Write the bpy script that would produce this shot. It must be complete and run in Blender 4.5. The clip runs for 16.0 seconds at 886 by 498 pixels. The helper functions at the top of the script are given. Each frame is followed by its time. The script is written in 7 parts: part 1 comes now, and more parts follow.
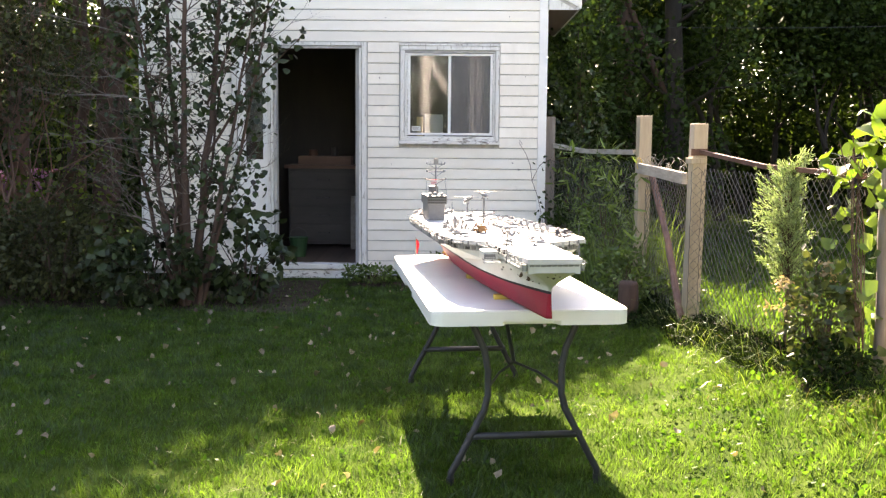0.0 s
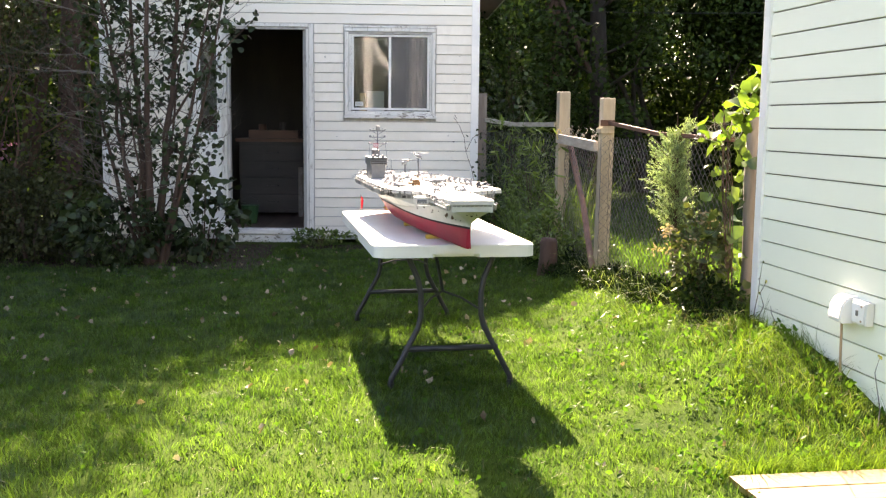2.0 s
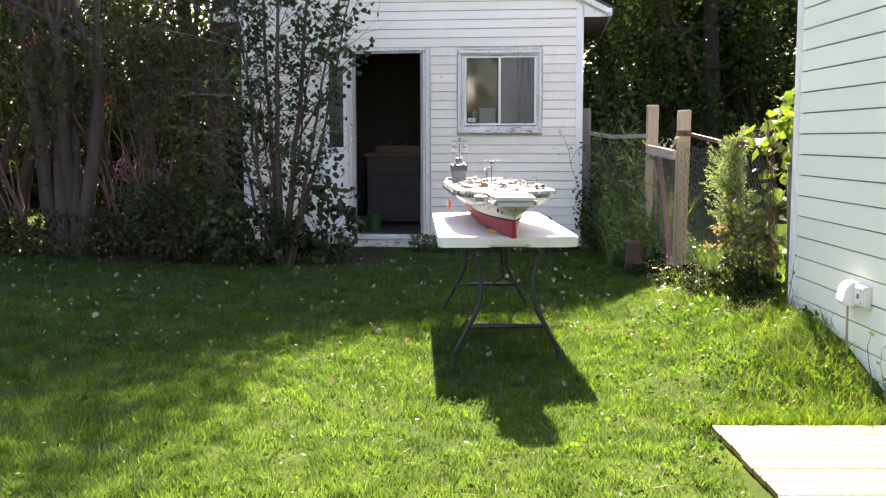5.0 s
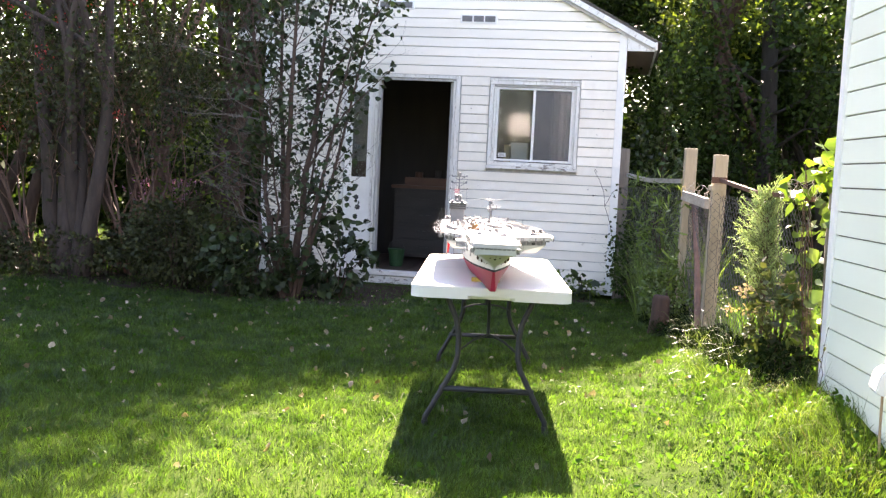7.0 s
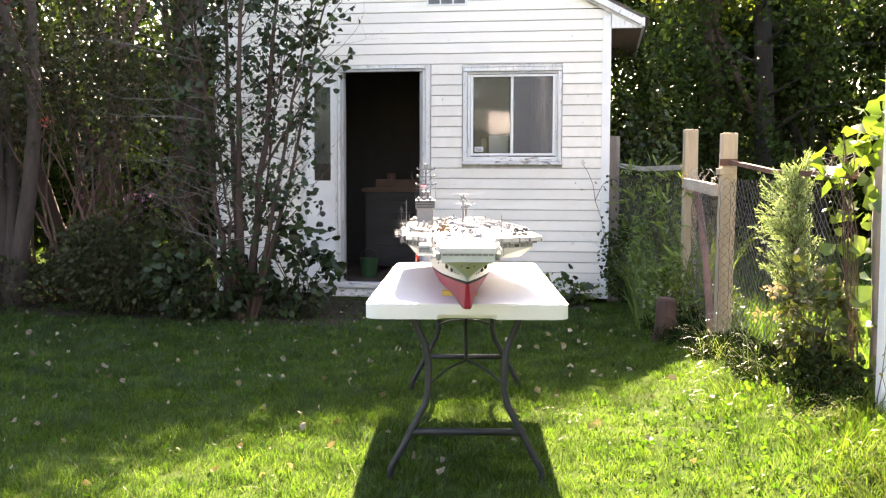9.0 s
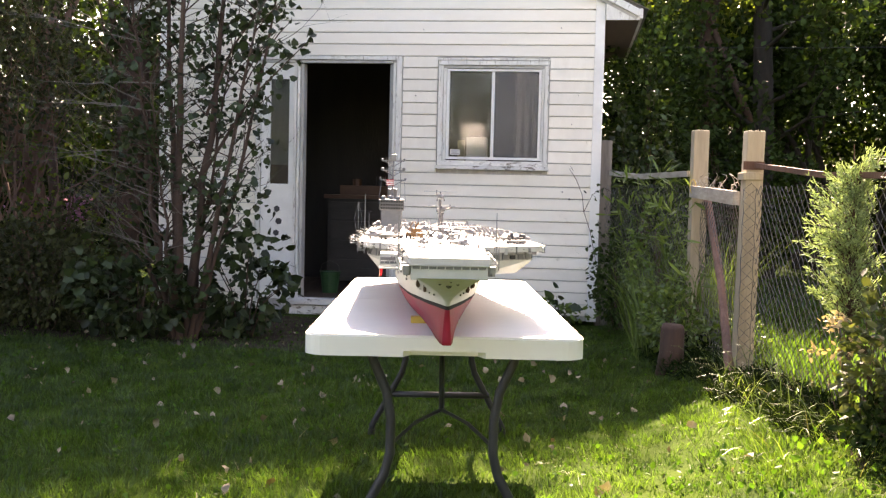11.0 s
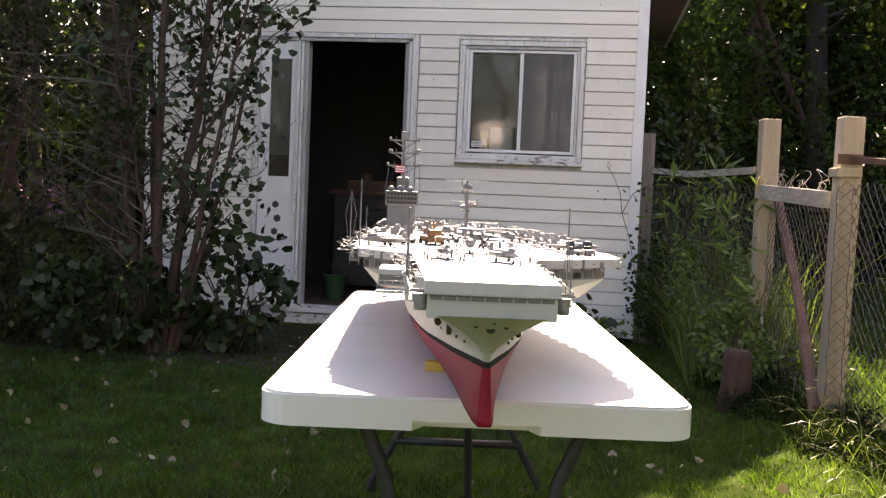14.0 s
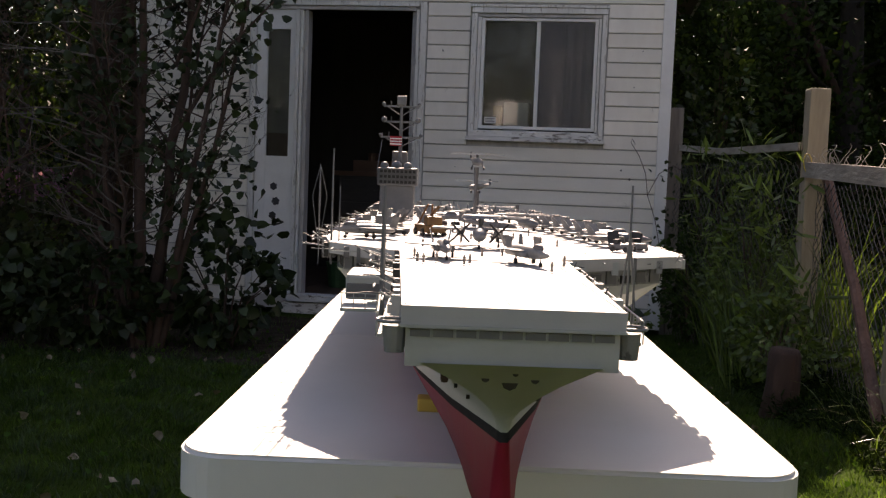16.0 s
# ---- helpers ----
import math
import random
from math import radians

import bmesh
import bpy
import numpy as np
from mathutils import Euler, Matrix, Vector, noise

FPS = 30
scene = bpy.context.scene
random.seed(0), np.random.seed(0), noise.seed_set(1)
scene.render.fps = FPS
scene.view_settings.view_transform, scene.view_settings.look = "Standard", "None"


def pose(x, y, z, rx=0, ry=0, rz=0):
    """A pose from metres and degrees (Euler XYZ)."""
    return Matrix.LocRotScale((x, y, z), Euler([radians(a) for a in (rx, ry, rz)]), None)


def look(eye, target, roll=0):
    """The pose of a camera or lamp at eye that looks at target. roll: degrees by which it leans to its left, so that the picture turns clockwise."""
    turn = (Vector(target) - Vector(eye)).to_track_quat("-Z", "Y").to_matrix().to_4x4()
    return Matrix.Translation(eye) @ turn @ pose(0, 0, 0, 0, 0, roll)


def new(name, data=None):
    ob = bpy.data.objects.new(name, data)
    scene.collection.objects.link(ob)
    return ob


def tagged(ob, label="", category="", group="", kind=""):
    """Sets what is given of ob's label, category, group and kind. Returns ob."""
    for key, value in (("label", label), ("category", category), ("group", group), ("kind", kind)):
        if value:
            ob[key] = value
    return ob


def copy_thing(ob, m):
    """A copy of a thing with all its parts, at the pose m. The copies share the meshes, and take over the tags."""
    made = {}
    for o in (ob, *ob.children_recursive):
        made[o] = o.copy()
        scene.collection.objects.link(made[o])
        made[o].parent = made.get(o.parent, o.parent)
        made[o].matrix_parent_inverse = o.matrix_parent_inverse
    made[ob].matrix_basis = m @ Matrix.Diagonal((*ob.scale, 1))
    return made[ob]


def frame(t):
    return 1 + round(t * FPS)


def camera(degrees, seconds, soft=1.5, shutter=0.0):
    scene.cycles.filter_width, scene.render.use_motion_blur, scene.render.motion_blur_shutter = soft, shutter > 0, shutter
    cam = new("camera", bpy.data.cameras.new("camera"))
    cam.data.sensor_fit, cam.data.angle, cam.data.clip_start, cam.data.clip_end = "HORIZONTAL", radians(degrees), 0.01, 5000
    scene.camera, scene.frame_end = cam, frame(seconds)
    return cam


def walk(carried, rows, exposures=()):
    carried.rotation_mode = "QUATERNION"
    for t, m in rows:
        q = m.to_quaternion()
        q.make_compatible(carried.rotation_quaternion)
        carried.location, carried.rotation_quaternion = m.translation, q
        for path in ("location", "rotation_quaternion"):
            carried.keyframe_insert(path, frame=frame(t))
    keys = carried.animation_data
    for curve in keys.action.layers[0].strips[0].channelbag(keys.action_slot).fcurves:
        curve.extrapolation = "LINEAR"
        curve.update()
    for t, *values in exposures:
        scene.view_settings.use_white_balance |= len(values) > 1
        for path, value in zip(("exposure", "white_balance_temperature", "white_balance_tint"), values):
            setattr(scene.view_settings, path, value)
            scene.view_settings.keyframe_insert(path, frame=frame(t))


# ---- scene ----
cam = camera(47.0, 16.0, soft=1.3)
PATH = [
    (0, (2.041, 0.631, 1.33), (2.019, 2.62, 1.118), 0.5),
    (0.5, (1.95, 0.348, 1.329), (2.012, 2.34, 1.17), 1.4),
    (1, (1.956, 0.167, 1.293), (2.097, 2.154, 1.117), 2.3),
    (1.5, (2.022, -0.03, 1.218), (2.182, 1.953, 1.012), 3.0),
    (2, (2.06, -0.301, 1.265), (2.151, 1.681, 1.017), 0.6),
    (2.5, (2.03, -0.595, 1.277), (2.106, 1.394, 1.083), 0.3),
    (3, (2.072, -0.802, 1.273), (2.155, 1.189, 1.106), 0.8),
    (3.5, (2.199, -0.953, 1.209), (2.241, 1.039, 1.031), 3.5),
    (4, (2.322, -1.186, 1.224), (2.267, 0.801, 1.005), 2.9),
    (6.5, (2.884, -0.659, 1.213), (2.537, 1.303, 1.037), 0.2),
    (7, (2.922, -0.364, 1.235), (2.59, 1.602, 1.083), 2.8),
    (7.5, (2.906, -0.146, 1.248), (2.548, 1.819, 1.137), 0.8),
    (8, (2.87, 0.089, 1.23), (2.522, 2.057, 1.158), 0.5),
    (8.5, (2.852, 0.387, 1.19), (2.549, 2.362, 1.1), 0.8),
    (9, (2.851, 0.667, 1.165), (2.545, 2.638, 1.025), 0.2),
    (11.5, (2.628, 1.942, 1.063), (2.397, 3.927, 0.966), 1.4),
    (12, (2.596, 2.124, 1.058), (2.39, 4.111, 0.968), 1.3),
    (12.5, (2.596, 2.314, 1.068), (2.394, 4.301, 0.959), 3.0),
    (13, (2.584, 2.477, 1.07), (2.343, 4.46, 0.983), 2.0),
    (13.5, (2.552, 2.603, 1.05), (2.27, 4.581, 0.953), 2.3),
    (14, (2.52, 2.736, 1.044), (2.246, 4.714, 0.936), 2.4),
    (14.5, (2.505, 2.874, 1.03), (2.297, 4.859, 0.907), 0.7),
    (15, (2.504, 3.027, 1.03), (2.319, 5.013, 0.88), 2.4),
    (15.5, (2.492, 3.178, 1.043), (2.256, 5.158, 0.887), 2.1),
    (16, (2.463, 3.304, 1.033), (2.164, 5.276, 0.889), 2.2),
]
EXPOSURE = [(0, 3.25, 8400, 23), (2, 3.1, 8300, 22), (4, 2.85, 8050, 23), (6.5, 3.2, 7700, 25), (8, 3.5, 7700, 26), (9, 3.45, 8450, 25), (11.5, 2.95, 8900, 28), (12.5, 2.75, 8950, 30), (14.5, 2.3, 8700, 30), (15.2, 1.8, 8600, 29), (16, 1.17, 8400, 28)]
walk(cam, [(t, look(eye, target, roll)) for t, eye, target, roll in PATH], EXPOSURE)

# ---- world, sun ----
SUN_FROM = Vector((-0.125, 1.27, 1.0)).normalized()
world = bpy.data.worlds.new("world")
scene.world = world
world.use_nodes = True
wn = world.node_tree
sky = wn.nodes.new("ShaderNodeTexSky")
sky.sky_type = "NISHITA"
sky.sun_disc = False
sky.sun_elevation = math.asin(SUN_FROM.z)
sky.sun_rotation = math.atan2(SUN_FROM.x, SUN_FROM.y)
wn.nodes["Background"].inputs["Strength"].default_value = 0.096
wn.links.new(sky.outputs[0], wn.nodes["Background"].inputs["Color"])
sun = new("sun", bpy.data.lights.new("sun", "SUN"))
sun.data.energy, sun.data.angle, sun.data.color = 5.0, radians(0.6), (1.0, 0.95, 0.86)
sun.matrix_world = look((0, 0, 20), Vector((0, 0, 20)) - SUN_FROM)


# ---- materials ----
def node(nt, kind, **kw):
    n = nt.nodes.new(kind)
    for k, v in kw.items():
        if k in n.inputs:
            n.inputs[k].default_value = v
    return n


def material(name, c1, c2, scale=8.0, rough=0.6, metal=0.0, bump=0.0, bump_scale=60.0, stretch=(1, 1, 1), rand="", amount=0.3,
             leafy=0.0, spots=None, spot_scale=3.0, spot_level=0.62, coat=0.0, spec=0.5):
    """c1/c2: mixed by coarse and fine noise; rand: 'island' or 'object' varies the value; leafy: share of light let through."""
    m = bpy.data.materials.new(name)
    m.use_nodes = True
    nt = m.node_tree
    bs = nt.nodes["Principled BSDF"]
    co = nt.nodes.new("ShaderNodeTexCoord")
    mp = nt.nodes.new("ShaderNodeMapping")
    mp.inputs["Scale"].default_value = stretch
    nt.links.new(co.outputs["Object"], mp.inputs["Vector"])
    if rand == "object":
        oi = nt.nodes.new("ShaderNodeObjectInfo")
        sh = nt.nodes.new("ShaderNodeVectorMath")
        sh.operation = "MULTIPLY_ADD"
        sh.inputs[1].default_value = (37.0, 19.0, 53.0)
        nt.links.new(oi.outputs["Random"], sh.inputs[0])
        nt.links.new(co.outputs["Object"], sh.inputs[2])
        nt.links.new(sh.outputs[0], mp.inputs["Vector"])
    n1 = node(nt, "ShaderNodeTexNoise", Scale=scale, Detail=6.0, Roughness=0.65)
    nt.links.new(mp.outputs[0], n1.inputs["Vector"])
    ramp = nt.nodes.new("ShaderNodeValToRGB")
    ramp.color_ramp.elements[0].position, ramp.color_ramp.elements[1].position = 0.32, 0.68
    ramp.color_ramp.elements[0].color, ramp.color_ramp.elements[1].color = (*c1, 1), (*c2, 1)
    nt.links.new(n1.outputs[0], ramp.inputs[0])
    col = ramp.outputs[0]
    if spots:
        n2 = node(nt, "ShaderNodeTexNoise", Scale=spot_scale, Detail=8.0, Roughness=0.7)
        nt.links.new(mp.outputs[0], n2.inputs["Vector"])
        r2 = nt.nodes.new("ShaderNodeValToRGB")
        r2.color_ramp.elements[0].position, r2.color_ramp.elements[1].position = spot_level, spot_level + 0.06
        nt.links.new(n2.outputs[0], r2.inputs[0])
        mx = nt.nodes.new("ShaderNodeMixRGB")
        mx.inputs[2].default_value = (*spots, 1)
        nt.links.new(r2.outputs[0], mx.inputs[0])
        nt.links.new(col, mx.inputs[1])
        col = mx.outputs[0]
    if rand:
        g = nt.nodes.new("ShaderNodeNewGeometry" if rand == "island" else "ShaderNodeObjectInfo")
        hs = nt.nodes.new("ShaderNodeHueSaturation")
        mr = nt.nodes.new("ShaderNodeMapRange")
        mr.inputs["To Min"].default_value, mr.inputs["To Max"].default_value = 1 - amount, 1 + amount
        nt.links.new(g.outputs["Random Per Island" if rand == "island" else "Random"], mr.inputs["Value"])
        nt.links.new(mr.outputs[0], hs.inputs["Value"])
        nt.links.new(col, hs.inputs["Color"])
        col = hs.outputs[0]
    nt.links.new(col, bs.inputs["Base Color"])
    bs.inputs["Metallic"].default_value = metal
    bs.inputs["Coat Weight"].default_value = coat
    bs.inputs["Specular IOR Level"].default_value = spec
    rr = nt.nodes.new("ShaderNodeMapRange")
    rr.inputs["To Min"].default_value, rr.inputs["To Max"].default_value = max(0.03, rough - 0.1), min(1.0, rough + 0.1)
    nt.links.new(n1.outputs[0], rr.inputs["Value"])
    nt.links.new(rr.outputs[0], bs.inputs["Roughness"])
    if bump:
        n3 = node(nt, "ShaderNodeTexNoise", Scale=bump_scale, Detail=4.0)
        nt.links.new(mp.outputs[0], n3.inputs["Vector"])
        b = node(nt, "ShaderNodeBump", Strength=bump, Distance=0.01)
        nt.links.new(n3.outputs[0], b.inputs["Height"])
        nt.links.new(b.outputs[0], bs.inputs["Normal"])
    if leafy:
        tr = nt.nodes.new("ShaderNodeBsdfTranslucent")
        br = nt.nodes.new("ShaderNodeMixRGB")
        br.blend_type = "MULTIPLY"
        br.inputs[0].default_value = 1.0
        br.inputs[2].default_value = (1.4, 1.4, 0.7, 1)
        nt.links.new(col, br.inputs[1])
        nt.links.new(br.outputs[0], tr.inputs["Color"])
        ms = nt.nodes.new("ShaderNodeMixShader")
        ms.inputs[0].default_value = leafy
        nt.links.new(bs.outputs[0], ms.inputs[1])
        nt.links.new(tr.outputs[0], ms.inputs[2])
        nt.links.new(ms.outputs[0], nt.nodes["Material Output"].inputs["Surface"])
    return m


def glass_material(name, tint, rough=0.04, dust=0.03):
    """Thin window pane: mostly clear, with a mirror gloss that grows towards grazing view."""
    m = bpy.data.materials.new(name)
    m.use_nodes = True
    nt = m.node_tree
    nt.nodes.remove(nt.nodes["Principled BSDF"])
    tp = nt.nodes.new("ShaderNodeBsdfTransparent")
    tp.inputs[0].default_value = (*tint, 1)
    gl = nt.nodes.new("ShaderNodeBsdfGlossy")
    gl.inputs["Roughness"].default_value = rough
    fr = nt.nodes.new("ShaderNodeFresnel")
    fr.inputs["IOR"].default_value = 1.6
    ms = nt.nodes.new("ShaderNodeMixShader")
    nt.links.new(fr.outputs[0], ms.inputs[0])
    nt.links.new(tp.outputs[0], ms.inputs[1])
    nt.links.new(gl.outputs[0], ms.inputs[2])
    du = nt.nodes.new("ShaderNodeBsdfDiffuse")
    du.inputs["Color"].default_value = (0.55, 0.53, 0.50, 1)
    nz = node(nt, "ShaderNodeTexNoise", Scale=3.5, Detail=5.0)
    mr = nt.nodes.new("ShaderNodeMapRange")
    mr.inputs["From Min"].default_value, mr.inputs["From Max"].default_value = 0.35, 0.75
    mr.inputs["To Min"].default_value, mr.inputs["To Max"].default_value = 0.02, dust * 2
    nt.links.new(nz.outputs[0], mr.inputs["Value"])
    md = nt.nodes.new("ShaderNodeMixShader")
    nt.links.new(mr.outputs[0], md.inputs[0])
    nt.links.new(ms.outputs[0], md.inputs[1])
    nt.links.new(du.outputs[0], md.inputs[2])
    nt.links.new(md.outputs[0], nt.nodes["Material Output"].inputs["Surface"])
    return m


def screen_material(name, colour, cover):
    """Fine woven insect screen: partly open, partly dull grey."""
    m = bpy.data.materials.new(name)
    m.use_nodes = True
    nt = m.node_tree
    bs = nt.nodes["Principled BSDF"]
    bs.inputs["Base Color"].default_value = (*colour, 1)
    bs.inputs["Roughness"].default_value = 0.8
    tp = nt.nodes.new("ShaderNodeBsdfTransparent")
    ms = nt.nodes.new("ShaderNodeMixShader")
    ms.inputs[0].default_value = cover
    nt.links.new(tp.outputs[0], ms.inputs[1])
    nt.links.new(bs.outputs[0], ms.inputs[2])
    nt.links.new(ms.outputs[0], nt.nodes["Material Output"].inputs["Surface"])
    return m


M_SCREEN = screen_material("insect_screen", (0.20, 0.19, 0.185), 0.4)
M_SIDING = material("white_siding", (0.77, 0.727, 0.648), (0.85, 0.812, 0.733), 3, 0.5, bump=0.12, bump_scale=90, rand="object", amount=0.05, spots=(0.60, 0.56, 0.49), spot_scale=5, spot_level=0.66)
M_GREEN_SIDING = material("pale_green_siding", (0.79, 0.82, 0.705), (0.84, 0.87, 0.75), 2, 0.45, bump=0.05, bump_scale=150, rand="object", amount=0.02, spots=(0.62, 0.67, 0.58), spot_scale=5, spot_level=0.72)
M_TRIM = material("white_paint_trim", (0.72, 0.72, 0.70), (0.82, 0.82, 0.80), 5, 0.45, bump=0.1, bump_scale=90, spots=(0.5, 0.48, 0.45), spot_scale=14, spot_level=0.70)
M_PEELING = material("peeling_paint", (0.62, 0.61, 0.58), (0.80, 0.80, 0.77), 10, 0.6, bump=0.5, bump_scale=60, stretch=(1, 1, 0.18), spots=(0.40, 0.375, 0.345), spot_scale=45, spot_level=0.56)
M_GREYTRIM = material("weathered_jamb_gap_shade", (0.34, 0.33, 0.32), (0.52, 0.51, 0.49), 14, 0.7, bump=0.5, bump_scale=70, stretch=(1, 1, 0.15), spots=(0.24, 0.22, 0.20), spot_scale=40, spot_level=0.60)
M_SILL = material("flaking_sill", (0.60, 0.59, 0.56), (0.80, 0.79, 0.76), 12, 0.7, bump=0.8, bump_scale=60, stretch=(0.4, 1, 1), spots=(0.20, 0.175, 0.15), spot_scale=30, spot_level=0.54)
M_ROOF = material("asphalt_shingle", (0.10, 0.09, 0.085), (0.16, 0.145, 0.13), 30, 0.9, bump=0.5, bump_scale=200, rand="object", amount=0.2)
M_SOFFIT = material("brown_soffit", (0.11, 0.075, 0.06), (0.18, 0.13, 0.105), 5, 0.8, stretch=(1, 0.1, 1), bump=0.2)
# the unlit room's darkness is put into this board colour
M_INNER = material("inner_boards_in_shade", (0.035, 0.03, 0.028), (0.06, 0.052, 0.045), 4, 0.8, bump=0.2, stretch=(1, 1, 0.2))
M_FLOORWOOD = material("worn_floor_wood", (0.09, 0.06, 0.045), (0.15, 0.10, 0.075), 6, 0.6, bump=0.2, stretch=(1, 0.15, 1))
M_DARKWOOD = material("dark_wood", (0.12, 0.06, 0.04), (0.22, 0.11, 0.07), 8, 0.5, bump=0.15, stretch=(0.2, 1, 1))
# drawer grey set low to hold the room's shade as well
M_DRAWER = material("grey_drawer_in_shade", (0.045, 0.038, 0.036), (0.085, 0.075, 0.07), 6, 0.6, bump=0.2, stretch=(0.2, 1, 1))
M_CEDAR = material("fence_wood", (0.29, 0.235, 0.17), (0.46, 0.385, 0.28), 14, 0.8, bump=0.5, bump_scale=50, stretch=(1, 1, 0.12), spots=(0.20, 0.14, 0.09), spot_scale=12, spot_level=0.66)
M_GREYWOOD = material("weathered_wood", (0.13, 0.11, 0.095), (0.25, 0.215, 0.18), 14, 0.85, bump=0.5, bump_scale=50, stretch=(1, 1, 0.12))
M_RAIL = material("weathered_rail", (0.22, 0.19, 0.16), (0.45, 0.41, 0.36), 16, 0.85, bump=0.5, bump_scale=60, stretch=(1, 0.2, 1))
M_REDWOOD = material("red_brown_stake", (0.088, 0.039, 0.025), (0.149, 0.072, 0.05), 10, 0.8, bump=0.4, stretch=(1, 1, 0.15))
M_STUMP = material("old_stump_wood", (0.045, 0.025, 0.018), (0.09, 0.052, 0.038), 10, 0.9, bump=0.6, stretch=(1, 1, 0.2))
M_WIRE = material("galvanised_wire", (0.06, 0.058, 0.055), (0.15, 0.145, 0.14), 30, 0.55, metal=0.5)
M_DECKWOOD = material("new_pine_boards", (0.155, 0.106, 0.036), (0.215, 0.152, 0.055), 9, 0.6, bump=0.2, bump_scale=40, stretch=(0.08, 1, 1), rand="object", amount=0.08)
M_PLASTIC = material("white_table_plastic", (0.66, 0.66, 0.63), (0.72, 0.72, 0.69), 4, 0.42, bump=0.06, bump_scale=400)
# sheathing coloured dark so the siding gaps read as lap shadows
M_SHEATH_SHADE = material("sheathing_lap_shade", (0.13, 0.125, 0.11), (0.19, 0.18, 0.16), 8, 0.8)
M_STEEL = material("grey_painted_steel", (0.02, 0.021, 0.024), (0.035, 0.036, 0.04), 12, 0.45, spec=0.3)
M_BOX = material("white_outlet_box", (0.78, 0.78, 0.77), (0.84, 0.84, 0.83), 5, 0.35)
M_PIPE = material("conduit", (0.30, 0.19, 0.11), (0.44, 0.30, 0.19), 10, 0.6)
M_SOIL = material("lawn_soil", (0.022, 0.042, 0.008), (0.05, 0.08, 0.013), 2.2, 0.95, bump=0.6, bump_scale=30, spots=(0.075, 0.055, 0.035), spot_scale=1.2, spot_level=0.66, spec=0.02)
M_GRASS = material("grass_blades", (0.015, 0.043, 0.009), (0.074, 0.136, 0.027), 4.0, 0.34, rand="island", amount=0.5, leafy=0.64, spec=0.75)
M_LONGGRASS = material("long_grass", (0.048, 0.115, 0.012), (0.115, 0.175, 0.030), 6.0, 0.6, rand="island", amount=0.45, leafy=0.4, spec=0.04)
M_CLOVER = material("clover_leaves", (0.030, 0.085, 0.012), (0.065, 0.140, 0.020), 2.0, 0.5, rand="island", amount=0.3, leafy=0.45, spec=0.12)
M_DEADLEAF = material("fallen_leaf", (0.10, 0.065, 0.04), (0.36, 0.31, 0.22), 6, 0.7, rand="island", amount=0.4, leafy=0.15)
M_LILAC = material("lilac_leaf", (0.016, 0.030, 0.012), (0.040, 0.062, 0.022), 3, 0.4, rand="island", amount=0.55, leafy=0.22, spec=0.3)
M_TREELEAF = material("tree_leaf", (0.015, 0.031, 0.008), (0.046, 0.080, 0.018), 1.0, 0.55, rand="island", amount=0.6, leafy=0.25, spec=0.12)
M_SIDEBUSH = material("bush_leaf", (0.017, 0.036, 0.009), (0.050, 0.080, 0.017), 2.0, 0.35, rand="island", amount=0.6, leafy=0.35, spec=0.5)
M_STRAP = material("strap_leaf", (0.06, 0.11, 0.025), (0.16, 0.22, 0.065), 4, 0.3, rand="island", amount=0.5, leafy=0.4, spec=0.5)
M_DRYVINE = material("dry_vine", (0.28, 0.25, 0.21), (0.42, 0.39, 0.34), 20, 0.7)
M_CEDARLEAF = material("evergreen_spray", (0.024, 0.030, 0.012), (0.058, 0.066, 0.024), 1.0, 0.5, rand="island", amount=0.5, leafy=0.2, spec=0.25)
M_VINE = material("vine_leaf", (0.07, 0.148, 0.018), (0.128, 0.205, 0.03), 4, 0.4, rand="island", amount=0.35, leafy=0.45)
M_JUNIPER = material("feathery_shrub", (0.13, 0.20, 0.10), (0.24, 0.32, 0.18), 9, 0.6, rand="island", amount=0.4, leafy=0.32)
M_WEED = material("weed_leaf", (0.040, 0.082, 0.017), (0.125, 0.185, 0.042), 4, 0.35, rand="island", amount=0.5, leafy=0.35)
M_SHRUB = material("dry_shrub_leaf", (0.03, 0.05, 0.015), (0.085, 0.095, 0.032), 6, 0.6, rand="island", amount=0.4, leafy=0.3)
M_DEADTWIG = material("dead_grey_twig", (0.09, 0.074, 0.064), (0.17, 0.142, 0.125), 20, 0.8)
# light yellow leaf tone stands in for sun on and through the foliage
M_SUNLEAF = material("sunlit_yellow_green_leaf", (0.06, 0.10, 0.015), (0.12, 0.16, 0.03), 3, 0.5, rand="island", amount=0.4, leafy=0.5)
M_STRAW = material("dry_grass", (0.075, 0.085, 0.03), (0.17, 0.165, 0.08), 8, 0.6, rand="island", amount=0.5, leafy=0.3, spec=0.15)
# darker copy of the weed leaf: the fence foot's shade is in its colour
M_SHADEWEED = material("shaded_weed_leaf", (0.009, 0.019, 0.006), (0.024, 0.042, 0.012), 5, 0.6, rand="island", amount=0.5, leafy=0.12, spec=0.04)
M_PALEFLOWER = material("dry_flower_head", (0.30, 0.23, 0.15), (0.44, 0.35, 0.24), 8, 0.9, spec=0.1, rand="island", amount=0.2, leafy=0.2)
M_PURPLE = material("purple_blossom", (0.26, 0.10, 0.27), (0.45, 0.22, 0.44), 6, 0.7, rand="island", amount=0.3, leafy=0.3)
M_BERRY = material("red_berries", (0.40, 0.02, 0.02), (0.52, 0.05, 0.03), 9, 0.35, rand="island", amount=0.2)
M_BARK = material("bark", (0.046, 0.026, 0.019), (0.096, 0.057, 0.042), 16, 0.9, bump=0.7, bump_scale=50, stretch=(1, 1, 0.25))
